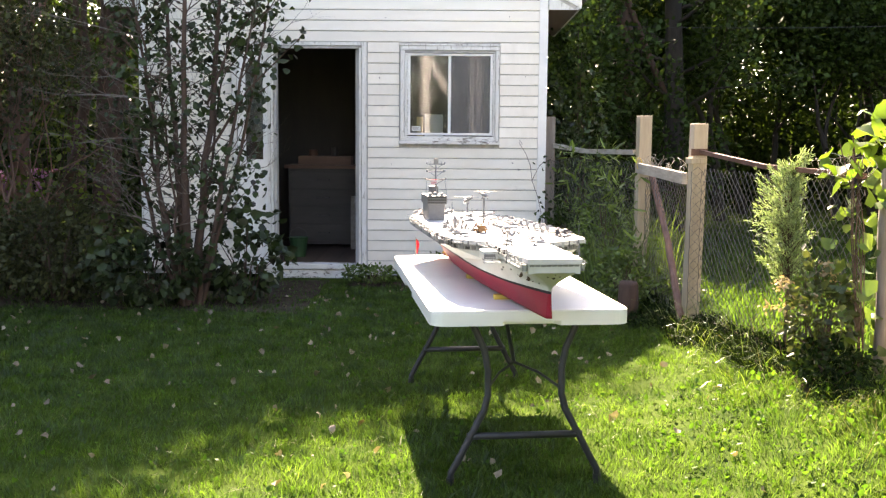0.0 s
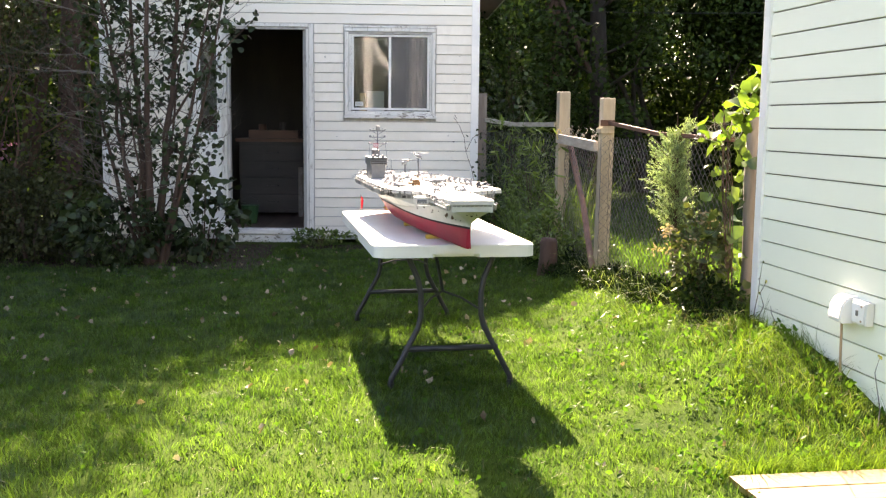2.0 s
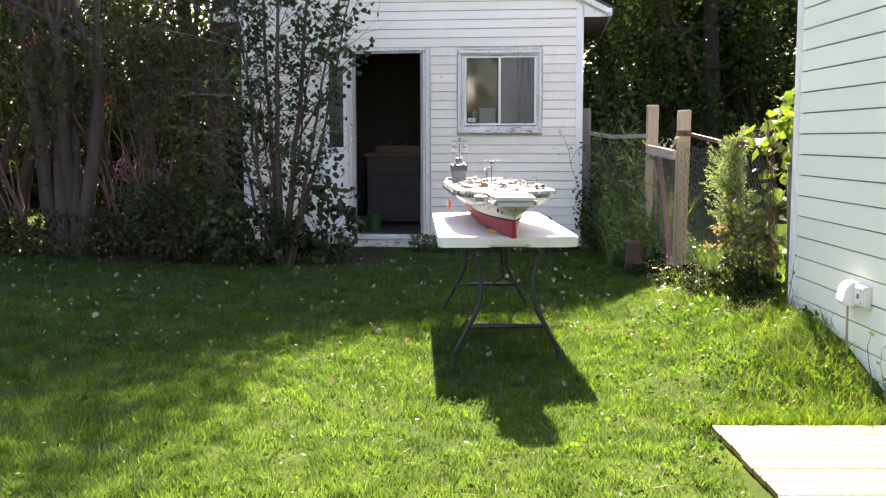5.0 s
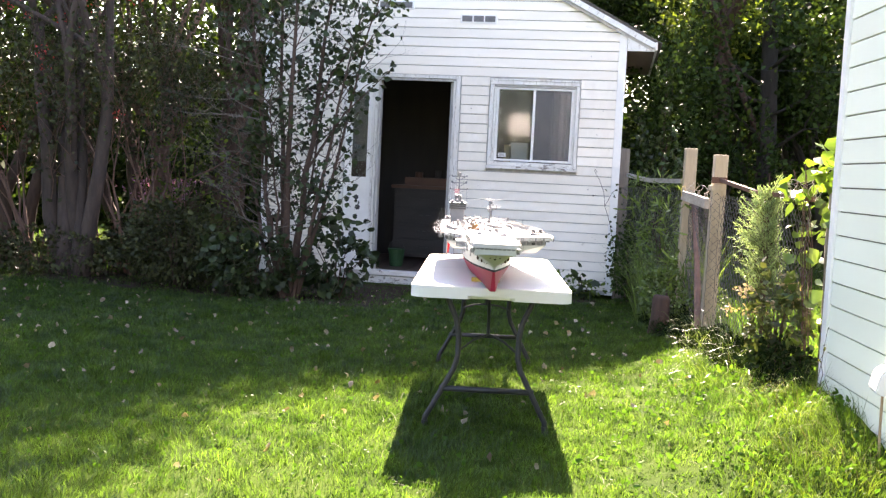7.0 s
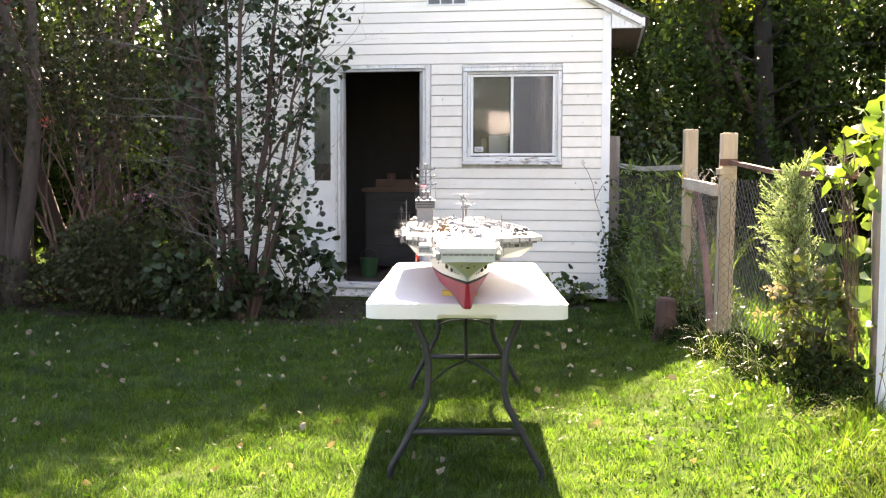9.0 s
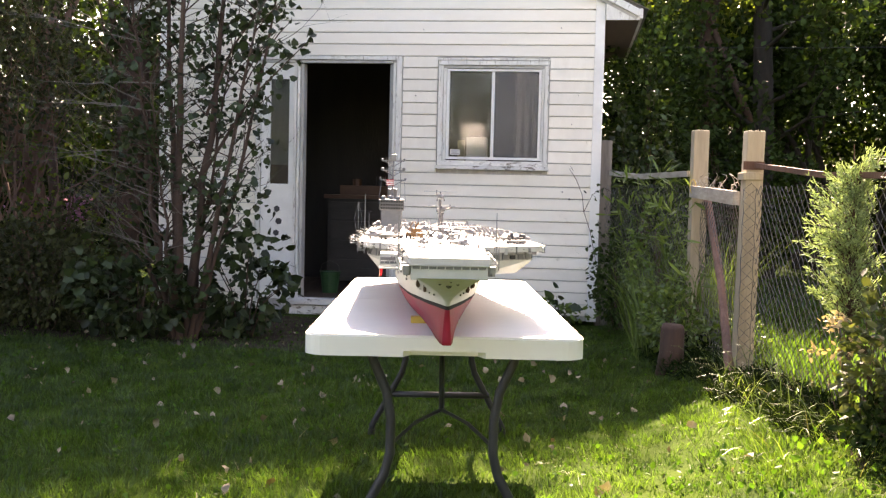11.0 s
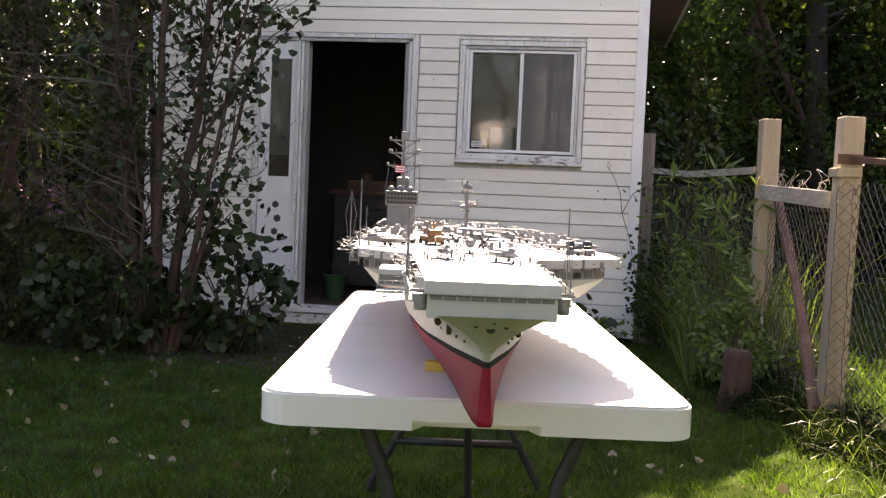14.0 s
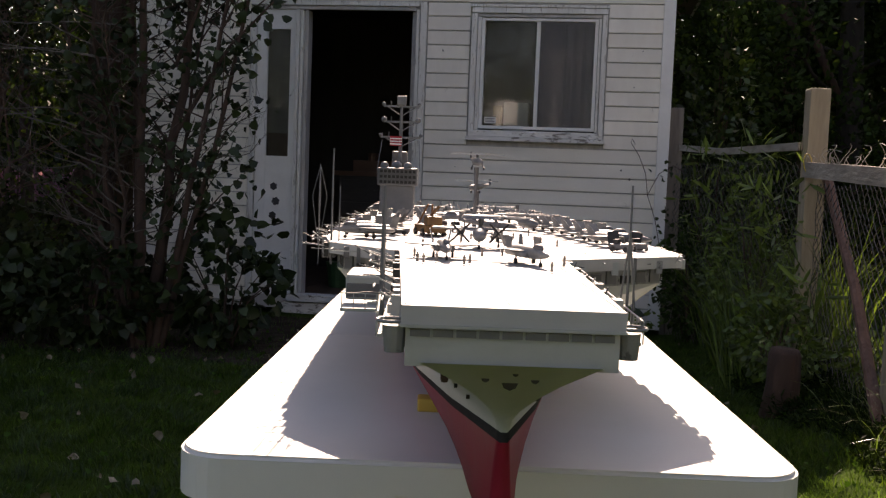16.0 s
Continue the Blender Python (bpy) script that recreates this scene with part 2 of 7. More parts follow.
M_DARKBARK = material("dark_bark", (0.018, 0.015, 0.012), (0.04, 0.033, 0.027), 16, 0.9, bump=0.7, bump_scale=50, stretch=(1, 1, 0.25))
M_DIRT = material("bare_soil", (0.035, 0.027, 0.02), (0.075, 0.06, 0.045), 9, 0.95, spec=0.0, bump=0.8, bump_scale=40, spots=(0.12, 0.10, 0.07), spot_scale=30, spot_level=0.66)
M_PALEBARK = material("grey_bark", (0.040, 0.027, 0.022), (0.085, 0.058, 0.048), 14, 0.9, bump=0.7, bump_scale=50, stretch=(1, 1, 0.25))
M_REDBARK = material("cedar_bark", (0.12, 0.066, 0.05), (0.21, 0.12, 0.09), 16, 0.9, bump=0.7, bump_scale=50, stretch=(1, 1, 0.15))
M_HULL = material("ship_grey", (0.36, 0.38, 0.36), (0.44, 0.46, 0.44), 12, 0.45, bump=0.03, bump_scale=200, spots=(0.36, 0.33, 0.28), spot_scale=16, spot_level=0.66)
M_ISLAND = material("island_grey", (0.11, 0.115, 0.12), (0.17, 0.175, 0.18), 14, 0.5, spots=(0.16, 0.16, 0.16), spot_scale=30, spot_level=0.62)
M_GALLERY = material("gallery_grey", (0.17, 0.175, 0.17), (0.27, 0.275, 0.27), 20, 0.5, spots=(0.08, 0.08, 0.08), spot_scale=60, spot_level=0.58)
M_DECK = material("flight_deck_grey", (0.40, 0.40, 0.40), (0.48, 0.48, 0.47), 10, 0.6, bump=0.05, bump_scale=300)
M_RED = material("antifouling_red", (0.22, 0.008, 0.022), (0.30, 0.014, 0.034), 9, 0.5, bump=0.03, bump_scale=100, spec=0.2)
M_BLACK = material("black_paint", (0.012, 0.012, 0.013), (0.025, 0.025, 0.026), 10, 0.45)
M_BOOT = material("boot_stripe_black", (0.022, 0.022, 0.024), (0.04, 0.04, 0.042), 14, 0.8, spec=0.06)
M_YELLOW = material("yellow_block", (0.52, 0.36, 0.06), (0.64, 0.46, 0.09), 9, 0.5)
M_JET = material("jet_grey", (0.13, 0.135, 0.14), (0.22, 0.225, 0.23), 30, 0.4, rand="object", amount=0.12)
M_DKGREY = material("dark_grey_paint", (0.09, 0.09, 0.095), (0.15, 0.15, 0.155), 20, 0.5)
M_ORANGE = material("crane_orange", (0.13, 0.06, 0.02), (0.22, 0.11, 0.04), 20, 0.5)
M_CREW = material("crew_peg_paint", (0.12, 0.10, 0.09), (0.25, 0.22, 0.2), 20, 0.6, rand="object", amount=0.5)
M_FLAGRED = material("flag_red", (0.36, 0.02, 0.03), (0.46, 0.03, 0.05), 9, 0.7)
M_FLAGWHITE = material("flag_white", (0.75, 0.75, 0.75), (0.8, 0.8, 0.8), 9, 0.7)
M_GLASS = glass_material("window_glass", (0.80, 0.83, 0.82))
M_CABLE = material("black_cable", (0.015, 0.015, 0.015), (0.03, 0.03, 0.03), 9, 0.5)
M_GREENPLASTIC = material("green_plastic", (0.02, 0.07, 0.03), (0.03, 0.10, 0.04), 9, 0.4)
M_CURTAIN = material("pale_curtain", (0.22, 0.21, 0.20), (0.34, 0.33, 0.31), 9, 0.9, stretch=(1, 1, 0.1), bump=0.2)
M_WHITEBOX = material("white_carton", (0.66, 0.66, 0.64), (0.74, 0.74, 0.72), 9, 0.6)
M_STICKER = material("decal_black", (0.03, 0.03, 0.035), (0.05, 0.05, 0.055), 9, 0.5)


# ---- mesh helpers ----
def part(name, data, mat, parent=None, label="", m=None, smooth=False):
    """Links a bmesh or mesh as one object, under a thing or a part."""
    if isinstance(data, bmesh.types.BMesh):
        me = bpy.data.meshes.new(name)
        data.normal_update()
        data.to_mesh(me)
        data.free()
        if smooth:
            me.polygons.foreach_set("use_smooth", [True] * len(me.polygons))
    else:
        me = data
    if mat and not me.materials:
        me.materials.append(mat)
    ob = new(name, me)
    if parent:
        ob.parent = parent
    if m is not None:
        ob.matrix_basis = m
    if label:
        ob["label"] = label
    return ob


def thing(name, label, category, m=None, group="", kind=""):
    ob = new(name)
    ob.empty_display_size = 0.1
    if m is not None:
        ob.matrix_basis = m
    return tagged(ob, label, category, group, kind)


def add_box(bm, lo, hi, bevel=0.0, m=None):
    r = bmesh.ops.create_cube(bm, size=1.0)
    vs = r["verts"]
    c = [(a + b) / 2 for a, b in zip(lo, hi)]
    s = [abs(b - a) for a, b in zip(lo, hi)]
    for v in vs:
        v.co = Vector((v.co.x * s[0] + c[0], v.co.y * s[1] + c[1], v.co.z * s[2] + c[2]))
    if bevel:
        es = list({e for v in vs for e in v.link_edges})
        r2 = bmesh.ops.bevel(bm, geom=es, offset=bevel, segments=2, affect="EDGES", profile=0.6)
        vs = list({v for f in r2["faces"] for v in f.verts} | {v for v in vs if v.is_valid})
    if m is not None:
        for v in vs:
            v.co = m @ v.co
    return vs


def box(lo, hi, bevel=0.0, m=None):
    bm = bmesh.new()
    add_box(bm, lo, hi, bevel, m)
    return bm


def add_tube(bm, pts, radii, sides=6, caps=True):
    """A tube along points; radii one number or one for each point."""
    pts = [Vector(p) for p in pts]
    if not hasattr(radii, "__len__"):
        radii = [radii] * len(pts)
    rings, prev = [], None
    for i, p in enumerate(pts):
        d = (pts[min(i + 1, len(pts) - 1)] - pts[max(i - 1, 0)]).normalized()
        if prev is None:
            side = d.orthogonal().normalized()
        else:
            side = (prev - d * prev.dot(d))
            side = side.normalized() if side.length > 1e-6 else d.orthogonal().normalized()
        prev = side
        up = d.cross(side)
        rings.append([bm.verts.new(p + radii[i] * (math.cos(2 * math.pi * k / sides) * side + math.sin(2 * math.pi * k / sides) * up)) for k in range(sides)])
    for a, b in zip(rings, rings[1:]):
        for k in range(sides):
            bm.faces.new((a[k], a[(k + 1) % sides], b[(k + 1) % sides], b[k]))
    if caps:
        bm.faces.new(rings[0][::-1])
        bm.faces.new(rings[-1])


def tube(pts, radii, sides=6):
    bm = bmesh.new()
    add_tube(bm, pts, radii, sides)
    return bm


def prism(outline, z0, z1, bevel=0.0, sharp=-1.0):
    """An upright prism over a plan outline."""
    bm = bmesh.new()
    a = [bm.verts.new((x, y, z0)) for x, y in outline]
    b = [bm.verts.new((x, y, z1)) for x, y in outline]
    n = len(a)
    top = bm.faces.new(b)
    bm.faces.new(a[::-1])
    for i in range(n):
        bm.faces.new((a[i], a[(i + 1) % n], b[(i + 1) % n], b[i]))
    bmesh.ops.recalc_face_normals(bm, faces=bm.faces)
    if bevel:
        bmesh.ops.bevel(bm, geom=[e for e in bm.edges if abs(e.verts[0].co.z - z1) < 1e-6 and abs(e.verts[1].co.z - z1) < 1e-6 and not (abs(e.verts[0].co.y) < sharp and abs(e.verts[1].co.y) < sharp)], offset=bevel, segments=3, affect="EDGES")
    return bm


def mesh_arrays(name, verts, faces):
    """A mesh from arrays: verts (N, 3), faces (M, k)."""
    me = bpy.data.meshes.new(name)
    verts, faces = np.asarray(verts, np.float32), np.asarray(faces, np.int32)
    k = faces.shape[1]
    me.vertices.add(len(verts))
    me.vertices.foreach_set("co", verts.ravel())
    me.loops.add(faces.size)
    me.loops.foreach_set("vertex_index", faces.ravel())
    me.polygons.add(len(faces))
    me.polygons.foreach_set("loop_start", np.arange(0, faces.size, k, dtype=np.int32))
    me.update(calc_edges=True)
    return me


def unit(a):
    return a / np.maximum(np.linalg.norm(a, axis=1, keepdims=True), 1e-9)


LEAF = {"lens": [(0, 0), (0.32, 0.35), (0.22, 0.75), (0, 1.0), (-0.22, 0.75), (-0.32, 0.35)],
        "strap": [(0, 0), (0.07, 0.35), (0.06, 0.75), (0, 1.0), (-0.06, 0.75), (-0.07, 0.35)],
        "needle": [(0, 0), (0.10, 0.35), (0.07, 0.75), (0, 1.0), (-0.07, 0.75), (-0.10, 0.35)],
        "heart": [(0, 0.05), (0.46, 0.12), (0.40, 0.58), (0, 1.0), (-0.40, 0.58), (-0.46, 0.12)],
        "lobed": [(0, 0.15), (0.55, 0.2), (0.45, 0.75), (0, 1.0), (-0.45, 0.75), (-0.55, 0.2)]}


def leaves_mesh(name, centres, sizes, rng, shape="lens", lean=None, droop=0.3, fold=0.18):
    """Many leaves, each two quads folded at the midrib, pointing to lean (N, 3) or anywhere."""
    n = len(centres)
    d = rng.normal(size=(n, 3)) if lean is None else lean + rng.normal(size=(n, 3)) * 0.6
    d[:, 2] -= droop
    d = unit(d)
    s = unit(np.cross(d, rng.normal(size=(n, 3))))
    u = np.cross(d, s)
    if shape == "quad":
        verts = np.stack([centres + sizes[:, None] * (s * x + d * y + u * z) for x, y, z in ((0, 0, 0), (0.34, 0.45, 0.10), (0, 1.0, -0.05), (-0.34, 0.45, 0.10))], 1).reshape(-1, 3)
        return mesh_arrays(name, verts, (np.arange(n) * 4)[:, None] + np.arange(4))
    vs = []
    for x, y in LEAF[shape]:
        vs.append(centres + sizes[:, None] * (s * x + d * y + u * abs(x) * fold * 2))
    verts = np.stack(vs, 1).reshape(-1, 3)
    base = (np.arange(n) * 6)[:, None]
    faces = np.concatenate([base + np.array([0, 1, 2, 3]), base + np.array([0, 3, 4, 5])], 0)
    return mesh_arrays(name, verts, faces)


def blades_mesh(name, roots, heights, widths, rng, bend=0.5, lean=None):
    """Grass blades: a narrow quad and a bent tip triangle-like quad."""
    n = len(roots)
    a = rng.uniform(0, 2 * np.pi, n)
    side = np.stack([np.cos(a), np.sin(a), np.zeros(n)], 1)
    b = rng.uniform(0, 2 * np.pi, n) if lean is None else lean + rng.normal(size=n) * 0.9
    out = np.stack([np.cos(b), np.sin(b), np.zeros(n)], 1) * (heights * rng.uniform(0.15, 1.0, n) * bend)[:, None]
    up = np.stack([np.zeros(n), np.zeros(n), heights], 1)
    w = widths[:, None]
    v = [roots - side * w, roots + side * w, roots + up * 0.6 + out * 0.4 + side * w * 0.8, roots + up * 0.6 + out * 0.4 - side * w * 0.8, roots + up + out * 1.2]
    verts = np.stack(v, 1).reshape(-1, 3)
    base = (np.arange(n) * 5)[:, None]
    me = mesh_arrays(name, verts, np.concatenate([base + np.array([0, 1, 2]), base + np.array([0, 2, 3]), base + np.array([3, 2, 4])], 0))
    return me


def strands_mesh(name, roots, ways, lengths, widths, rng, droop=0.8, steps=5):
    """Long arching blades: strips that start along ways and sag towards their tips."""
    n = len(roots)
    d = unit(ways)
    side = unit(np.cross(d, np.array([0, 0, 1.0])) + rng.normal(size=(n, 3)) * 0.15)
    p, rows = roots.copy(), []
    step = (lengths / steps)[:, None]
    for k in range(steps + 1):
        w = (widths * (1 - 0.85 * (k / steps) ** 1.5))[:, None]
        rows.append(np.stack([p - side * w, p + side * w], 1))
        p = p + d * step
        d = unit(d + np.array([0, 0, -1.0]) * (droop * rng.uniform(0.5, 1.3, n) / steps * (0.4 + 1.2 * k / steps))[:, None])
    verts = np.stack(rows, 1).reshape(-1, 3)
    base = (np.arange(n) * 2 * (steps + 1))[:, None]
    faces = np.concatenate([base + np.array([2 * k, 2 * k + 1, 2 * k + 3, 2 * k + 2]) for k in range(steps)], 0)
    return mesh_arrays(name, verts, faces)


def patches(x, y, size, seed):
    """Smooth random patches between 0 and 1, about size metres across."""
    rng = np.random.default_rng(seed)
    g = rng.random((256, 256))
    u, v = np.asarray(x) / size + 800.3, np.asarray(y) / size + 800.7
    i, j = np.floor(u).astype(int), np.floor(v).astype(int)
    a, b = u - i, v - j
    a, b = a * a * (3 - 2 * a), b * b * (3 - 2 * b)
    h = lambda p, q: g[p % 256, q % 256]
    return (h(i, j) * (1 - a) + h(i + 1, j) * a) * (1 - b) + (h(i, j + 1) * (1 - a) + h(i + 1, j + 1) * a) * b


def smooth01(t):
    t = np.clip(t, 0, 1)
    return t * t * (3 - 2 * t)


def ground_z(x, y):
    """The lawn's height: nearly level, rising to the bed along the fence and the green house."""
    x, y = np.asarray(x, float), np.asarray(y, float)
    z = -0.04 + 0.24 * smooth01((x - 2.95) / 1.0) * smooth01((y - 3.4) / 1.2) + 0.05 * smooth01((-x - 0.5) / 2.0)
    return z + 0.012 * np.sin(1.7 * x + 0.6 * y) * np.sin(1.3 * y - 0.4 * x)


# ---- ground ----
def build_ground():
    xs = np.concatenate([[-400, -150, -60, -25, -14], np.arange(-9, 9.01, 0.25), [14, 25, 60, 150, 400]])
    ys = np.concatenate([[-400, -150, -60, -25, -14], np.arange(-8, 18.01, 0.25), [25, 60, 150, 400]])
    X, Y = np.meshgrid(xs, ys)
    Z = ground_z(np.clip(X, -9, 9), np.clip(Y, -8, 18))
    verts = np.stack([X.ravel(), Y.ravel(), Z.ravel()], 1)
    nx = len(xs)
    i, j = np.meshgrid(np.arange(nx - 1), np.arange(len(ys) - 1))
    a = (j * nx + i).ravel()
    ob = part("ground", mesh_arrays("ground", verts, np.stack([a, a + 1, a + nx + 1, a + nx], 1)), M_SOIL, smooth=True)
    tagged(ob, "backyard soil under a green mown lawn", "ground", kind="structure")


build_ground()


def soil_bed(label, x0, x1, y0, y1):
    """Bare dark soil, a few millimetres over the lawn's sheet, with a wavering edge."""
    xs, ys = np.arange(x0, x1 + 0.01, 0.1), np.arange(y0, y1 + 0.01, 0.1)
    X, Y = np.meshgrid(xs, ys)
    edge = (X < x0 + 0.05) | (X > x1 - 0.05) | (Y < y0 + 0.05) | (Y > y1 - 0.05)
    X2 = X + edge * 0.06 * np.sin(9 * Y + 2 * X)
    Y2 = Y + edge * 0.06 * np.sin(8 * X)
    Z = ground_z(X2, Y2) + 0.004 - 0.02 * edge
    nx = len(xs)
    i, j = np.meshgrid(np.arange(nx - 1), np.arange(len(ys) - 1))
    a = (j * nx + i).ravel()
    ob = part("soil_bed", mesh_arrays("soil_bed", np.stack([X2.ravel(), Y2.ravel(), Z.ravel()], 1), np.stack([a, a + 1, a + nx + 1, a + nx], 1)), M_DIRT)
    tagged(ob, label, "soil", kind="structure")


soil_bed("bare dark soil under the shrubs by the shed", -3.4, 0.9, 8.5, 10.5)
soil_bed("bare dark soil along the shed's foot", 0.95, 2.9, 10.0, 10.5)
soil_bed("dark soil strip along the wire fence", 3.64, 4.14, 5.3, 10.3)


# ---- shed ----
SX0, SX1, SY, SYB = -1.02, 2.91, 10.6, 13.0
RIDGE_X, RIDGE_Z, SLOPE = 0.95, 3.852, 0.525


def lap_board(height, proud=0.015, gap=0.006):
    """One lap-siding board, one metre long along x, facing -y; its foot stands proud."""
    bm = bmesh.new()
    prof = [(0.0, gap), (-proud, gap), (-proud - 0.001, gap + 0.004), (-proud + 0.003, height - 0.002), (0.0, height - 0.002)]
    a = [bm.verts.new((0, y, z)) for y, z in prof]
    b = [bm.verts.new((1, y, z)) for y, z in prof]
    n = len(a)
    for i in range(n):
        bm.faces.new((a[i], b[i], b[(i + 1) % n], a[(i + 1) % n]))
    bm.faces.new(a[::-1])
    bm.faces.new(b)
    bmesh.ops.recalc_face_normals(bm, faces=bm.faces)
    me = bpy.data.meshes.new("siding_board")
    bm.to_mesh(me)
    bm.free()
    return me


def build_shed():
    shed = thing("shed", "white clapboard garden shed with an open doorway and sliding window", "shed", pose(0, 0, 0))
    # front wall with its openings
    bm = bmesh.new()
    y0, y1 = SY + 0.015, SY + 0.10
    gx, gz = (SX0, -0.09, 1.10, 1.57, 2.41, SX1), (0.0, 0.10, 1.35, 2.17, 2.26, 2.62)
    for i in range(5):
        for k in range(5):
            if not (i == 1 and 1 <= k <= 3) and not (i == 3 and k == 2):
                add_box(bm, (gx[i], y0, gz[k]), (gx[i + 1], y1, gz[k + 1]))
    tri = [(SX0, 2.62), (SX1, 2.62), (RIDGE_X, RIDGE_Z - 0.08)]
    out = [(x, 2.62) for x in gx] + [tri[2]]
    a = [bm.verts.new((x, y0, z)) for x, z in out]
    b = [bm.verts.new((x, y1, z)) for x, z in out]
    bm.faces.new(a)
    bm.faces.new(b[::-1])
    for i in range(len(out)):
        bm.faces.new((a[i], b[i], b[(i + 1) % len(out)], a[(i + 1) % len(out)]))
    bmesh.ops.remove_doubles(bm, verts=bm.verts, dist=1e-4)
    # grey behind the boards puts shade into the gaps between laps
    wall = part("wall", bm, M_GREYTRIM, shed)
    side = bmesh.new()
    add_box(side, (SX0, y1, 0), (SX0 + 0.1, SYB, 2.62))
    part("wall", side, M_SIDING, shed)
    side = bmesh.new()
    add_box(side, (SX1 - 0.1, y1, 0), (SX1, SYB, 2.62))
    part("wall", side, M_SIDING, shed)
    back = bmesh.new()
    add_box(back, (SX0, SYB, 0), (SX1, SYB + 0.1, 2.62))
    a = [back.verts.new((x, SYB, z)) for x, z in tri]
    b = [back.verts.new((x, SYB + 0.1, z)) for x, z in tri]
    back.faces.new(a)
    back.faces.new(b[::-1])
    for i in range(3):
        back.faces.new((a[i], b[i], b[(i + 1) % 3], a[(i + 1) % 3]))
    part("wall", back, M_SIDING, shed)
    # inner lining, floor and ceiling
    part("inner_lining", box((SX0 + 0.1, SYB - 0.02, 0.1), (SX1 - 0.1, SYB - 0.004, 2.5)), M_INNER, shed, "bare boards lining the inside, coloured dark for the unlit room")
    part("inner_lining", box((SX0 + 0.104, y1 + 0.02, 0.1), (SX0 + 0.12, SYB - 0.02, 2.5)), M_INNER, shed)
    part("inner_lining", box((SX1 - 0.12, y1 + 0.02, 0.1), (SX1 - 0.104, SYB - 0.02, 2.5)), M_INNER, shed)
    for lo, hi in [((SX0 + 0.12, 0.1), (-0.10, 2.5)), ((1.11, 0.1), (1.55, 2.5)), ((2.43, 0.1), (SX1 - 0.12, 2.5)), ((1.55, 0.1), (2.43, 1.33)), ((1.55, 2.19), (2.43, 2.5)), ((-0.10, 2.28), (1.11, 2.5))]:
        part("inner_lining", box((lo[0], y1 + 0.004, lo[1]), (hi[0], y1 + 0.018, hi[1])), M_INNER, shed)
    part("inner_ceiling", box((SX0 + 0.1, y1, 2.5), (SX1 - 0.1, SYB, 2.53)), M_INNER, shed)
    n = 17
    for i in range(n):
        w = (SX1 - SX0 - 0.2) / n
        part("floor_board", box((SX0 + 0.1 + i * w + 0.003, y1 - 0.07, 0.06), (SX0 + 0.1 + (i + 1) * w - 0.003, SYB, 0.10)), M_FLOORWOOD, shed)
    # corner boards
    for xa, xb in ((SX0 - 0.012, SX0 + 0.07), (SX1 - 0.07, SX1 + 0.012)):
        part("corner_board", box((xa, SY - 0.012, 0.0), (xb, SY + 0.07, 2.755), 0.004), M_TRIM, shed)
    # lap siding, row by row round the openings
    me = lap_board(0.1012, 0.019, 0.0065)
    me.materials.append(M_SIDING)
    holes = [(-0.138, 1.188, 0.0, 2.27), (1.492, 2.468, 1.27, 2.25)]
    z = 0.04
    while z < RIDGE_Z - 0.25:
        half = (RIDGE_Z - 0.055 - z) / SLOPE
        lo, hi = max(SX0 + 0.07, RIDGE_X - half), min(SX1 - 0.07, RIDGE_X + half)
        spans = [(lo, hi)]
        for hx0, hx1, hz0, hz1 in holes:
            if z + 0.05 > hz0 and z + 0.05 < hz1:
                spans = [s for a0, b0 in spans for s in ((a0, min(b0, hx0)), (max(a0, hx1), b0)) if s[1] - s[0] > 0.02]
        for a0, b0 in spans:
            part("siding_board", me, None, wall, m=Matrix.Translation((a0, SY + 0.015, z)) @ Matrix.Diagonal((b0 - a0, 1, 1, 1)))
        z += 0.1012
    # roof
    for sgn in (-1, 1):
        bm = bmesh.new()
        run = 2.27
        for ya, yb, t0, t1 in ((SY - 0.07, SYB + 0.2, 0.0, 0.022),):
            pts = [(RIDGE_X, RIDGE_Z + t0), (RIDGE_X + sgn * run, RIDGE_Z - run * SLOPE + t0), (RIDGE_X + sgn * run, RIDGE_Z - run * SLOPE + t1), (RIDGE_X, RIDGE_Z + t1)]
            a = [bm.verts.new((x, ya, zz)) for x, zz in pts]
            b = [bm.verts.new((x, yb, zz)) for x, zz in pts]
            bm.faces.new(a)
            bm.faces.new(b)
            for i in range(4):
                bm.faces.new((a[i], a[(i + 1) % 4], b[(i + 1) % 4], b[i]))
        bmesh.ops.recalc_face_normals(bm, faces=bm.faces)
        roof = part("roof", bm, M_ROOF, shed, "dark asphalt shingle roof slope")
        ang = math.atan(SLOPE)
        for r in range(13):
            d = 0.02 + r * 0.20
            x = RIDGE_X + sgn * (d + 0.1) * math.cos(ang)
            zz = RIDGE_Z + 0.025 - (d + 0.1) * math.sin(ang)
            part("shingle_course", box((-0.105, SY - 0.082, 0), (0.105, SYB + 0.21, 0.006)), M_ROOF, roof, m=pose(x, 0, zz, 0, sgn * math.degrees(ang) - sgn * 2, 0))
        # rake board on the gable, eave board and soffit
        L = run / math.cos(ang)
        part("rake_board", box((0, SY - 0.075, -0.060), (L, SY - 0.05, -0.002), 0.004), M_PEELING, shed, m=Matrix.Translation((RIDGE_X, 0, RIDGE_Z)) @ (Matrix.Identity(4) if sgn > 0 else Matrix.Diagonal((-1, 1, 1, 1))) @ pose(0, 0, 0, 0, math.degrees(ang), 0))
        part("rake_trim", box((0, SY - 0.05, -0.088), (L, SY - 0.028, -0.012)), M_GREYTRIM, shed, m=Matrix.Translation((RIDGE_X, 0, RIDGE_Z)) @ (Matrix.Identity(4) if sgn > 0 else Matrix.Diagonal((-1, 1, 1, 1))) @ pose(0, 0, 0, 0, math.degrees(ang), 0))
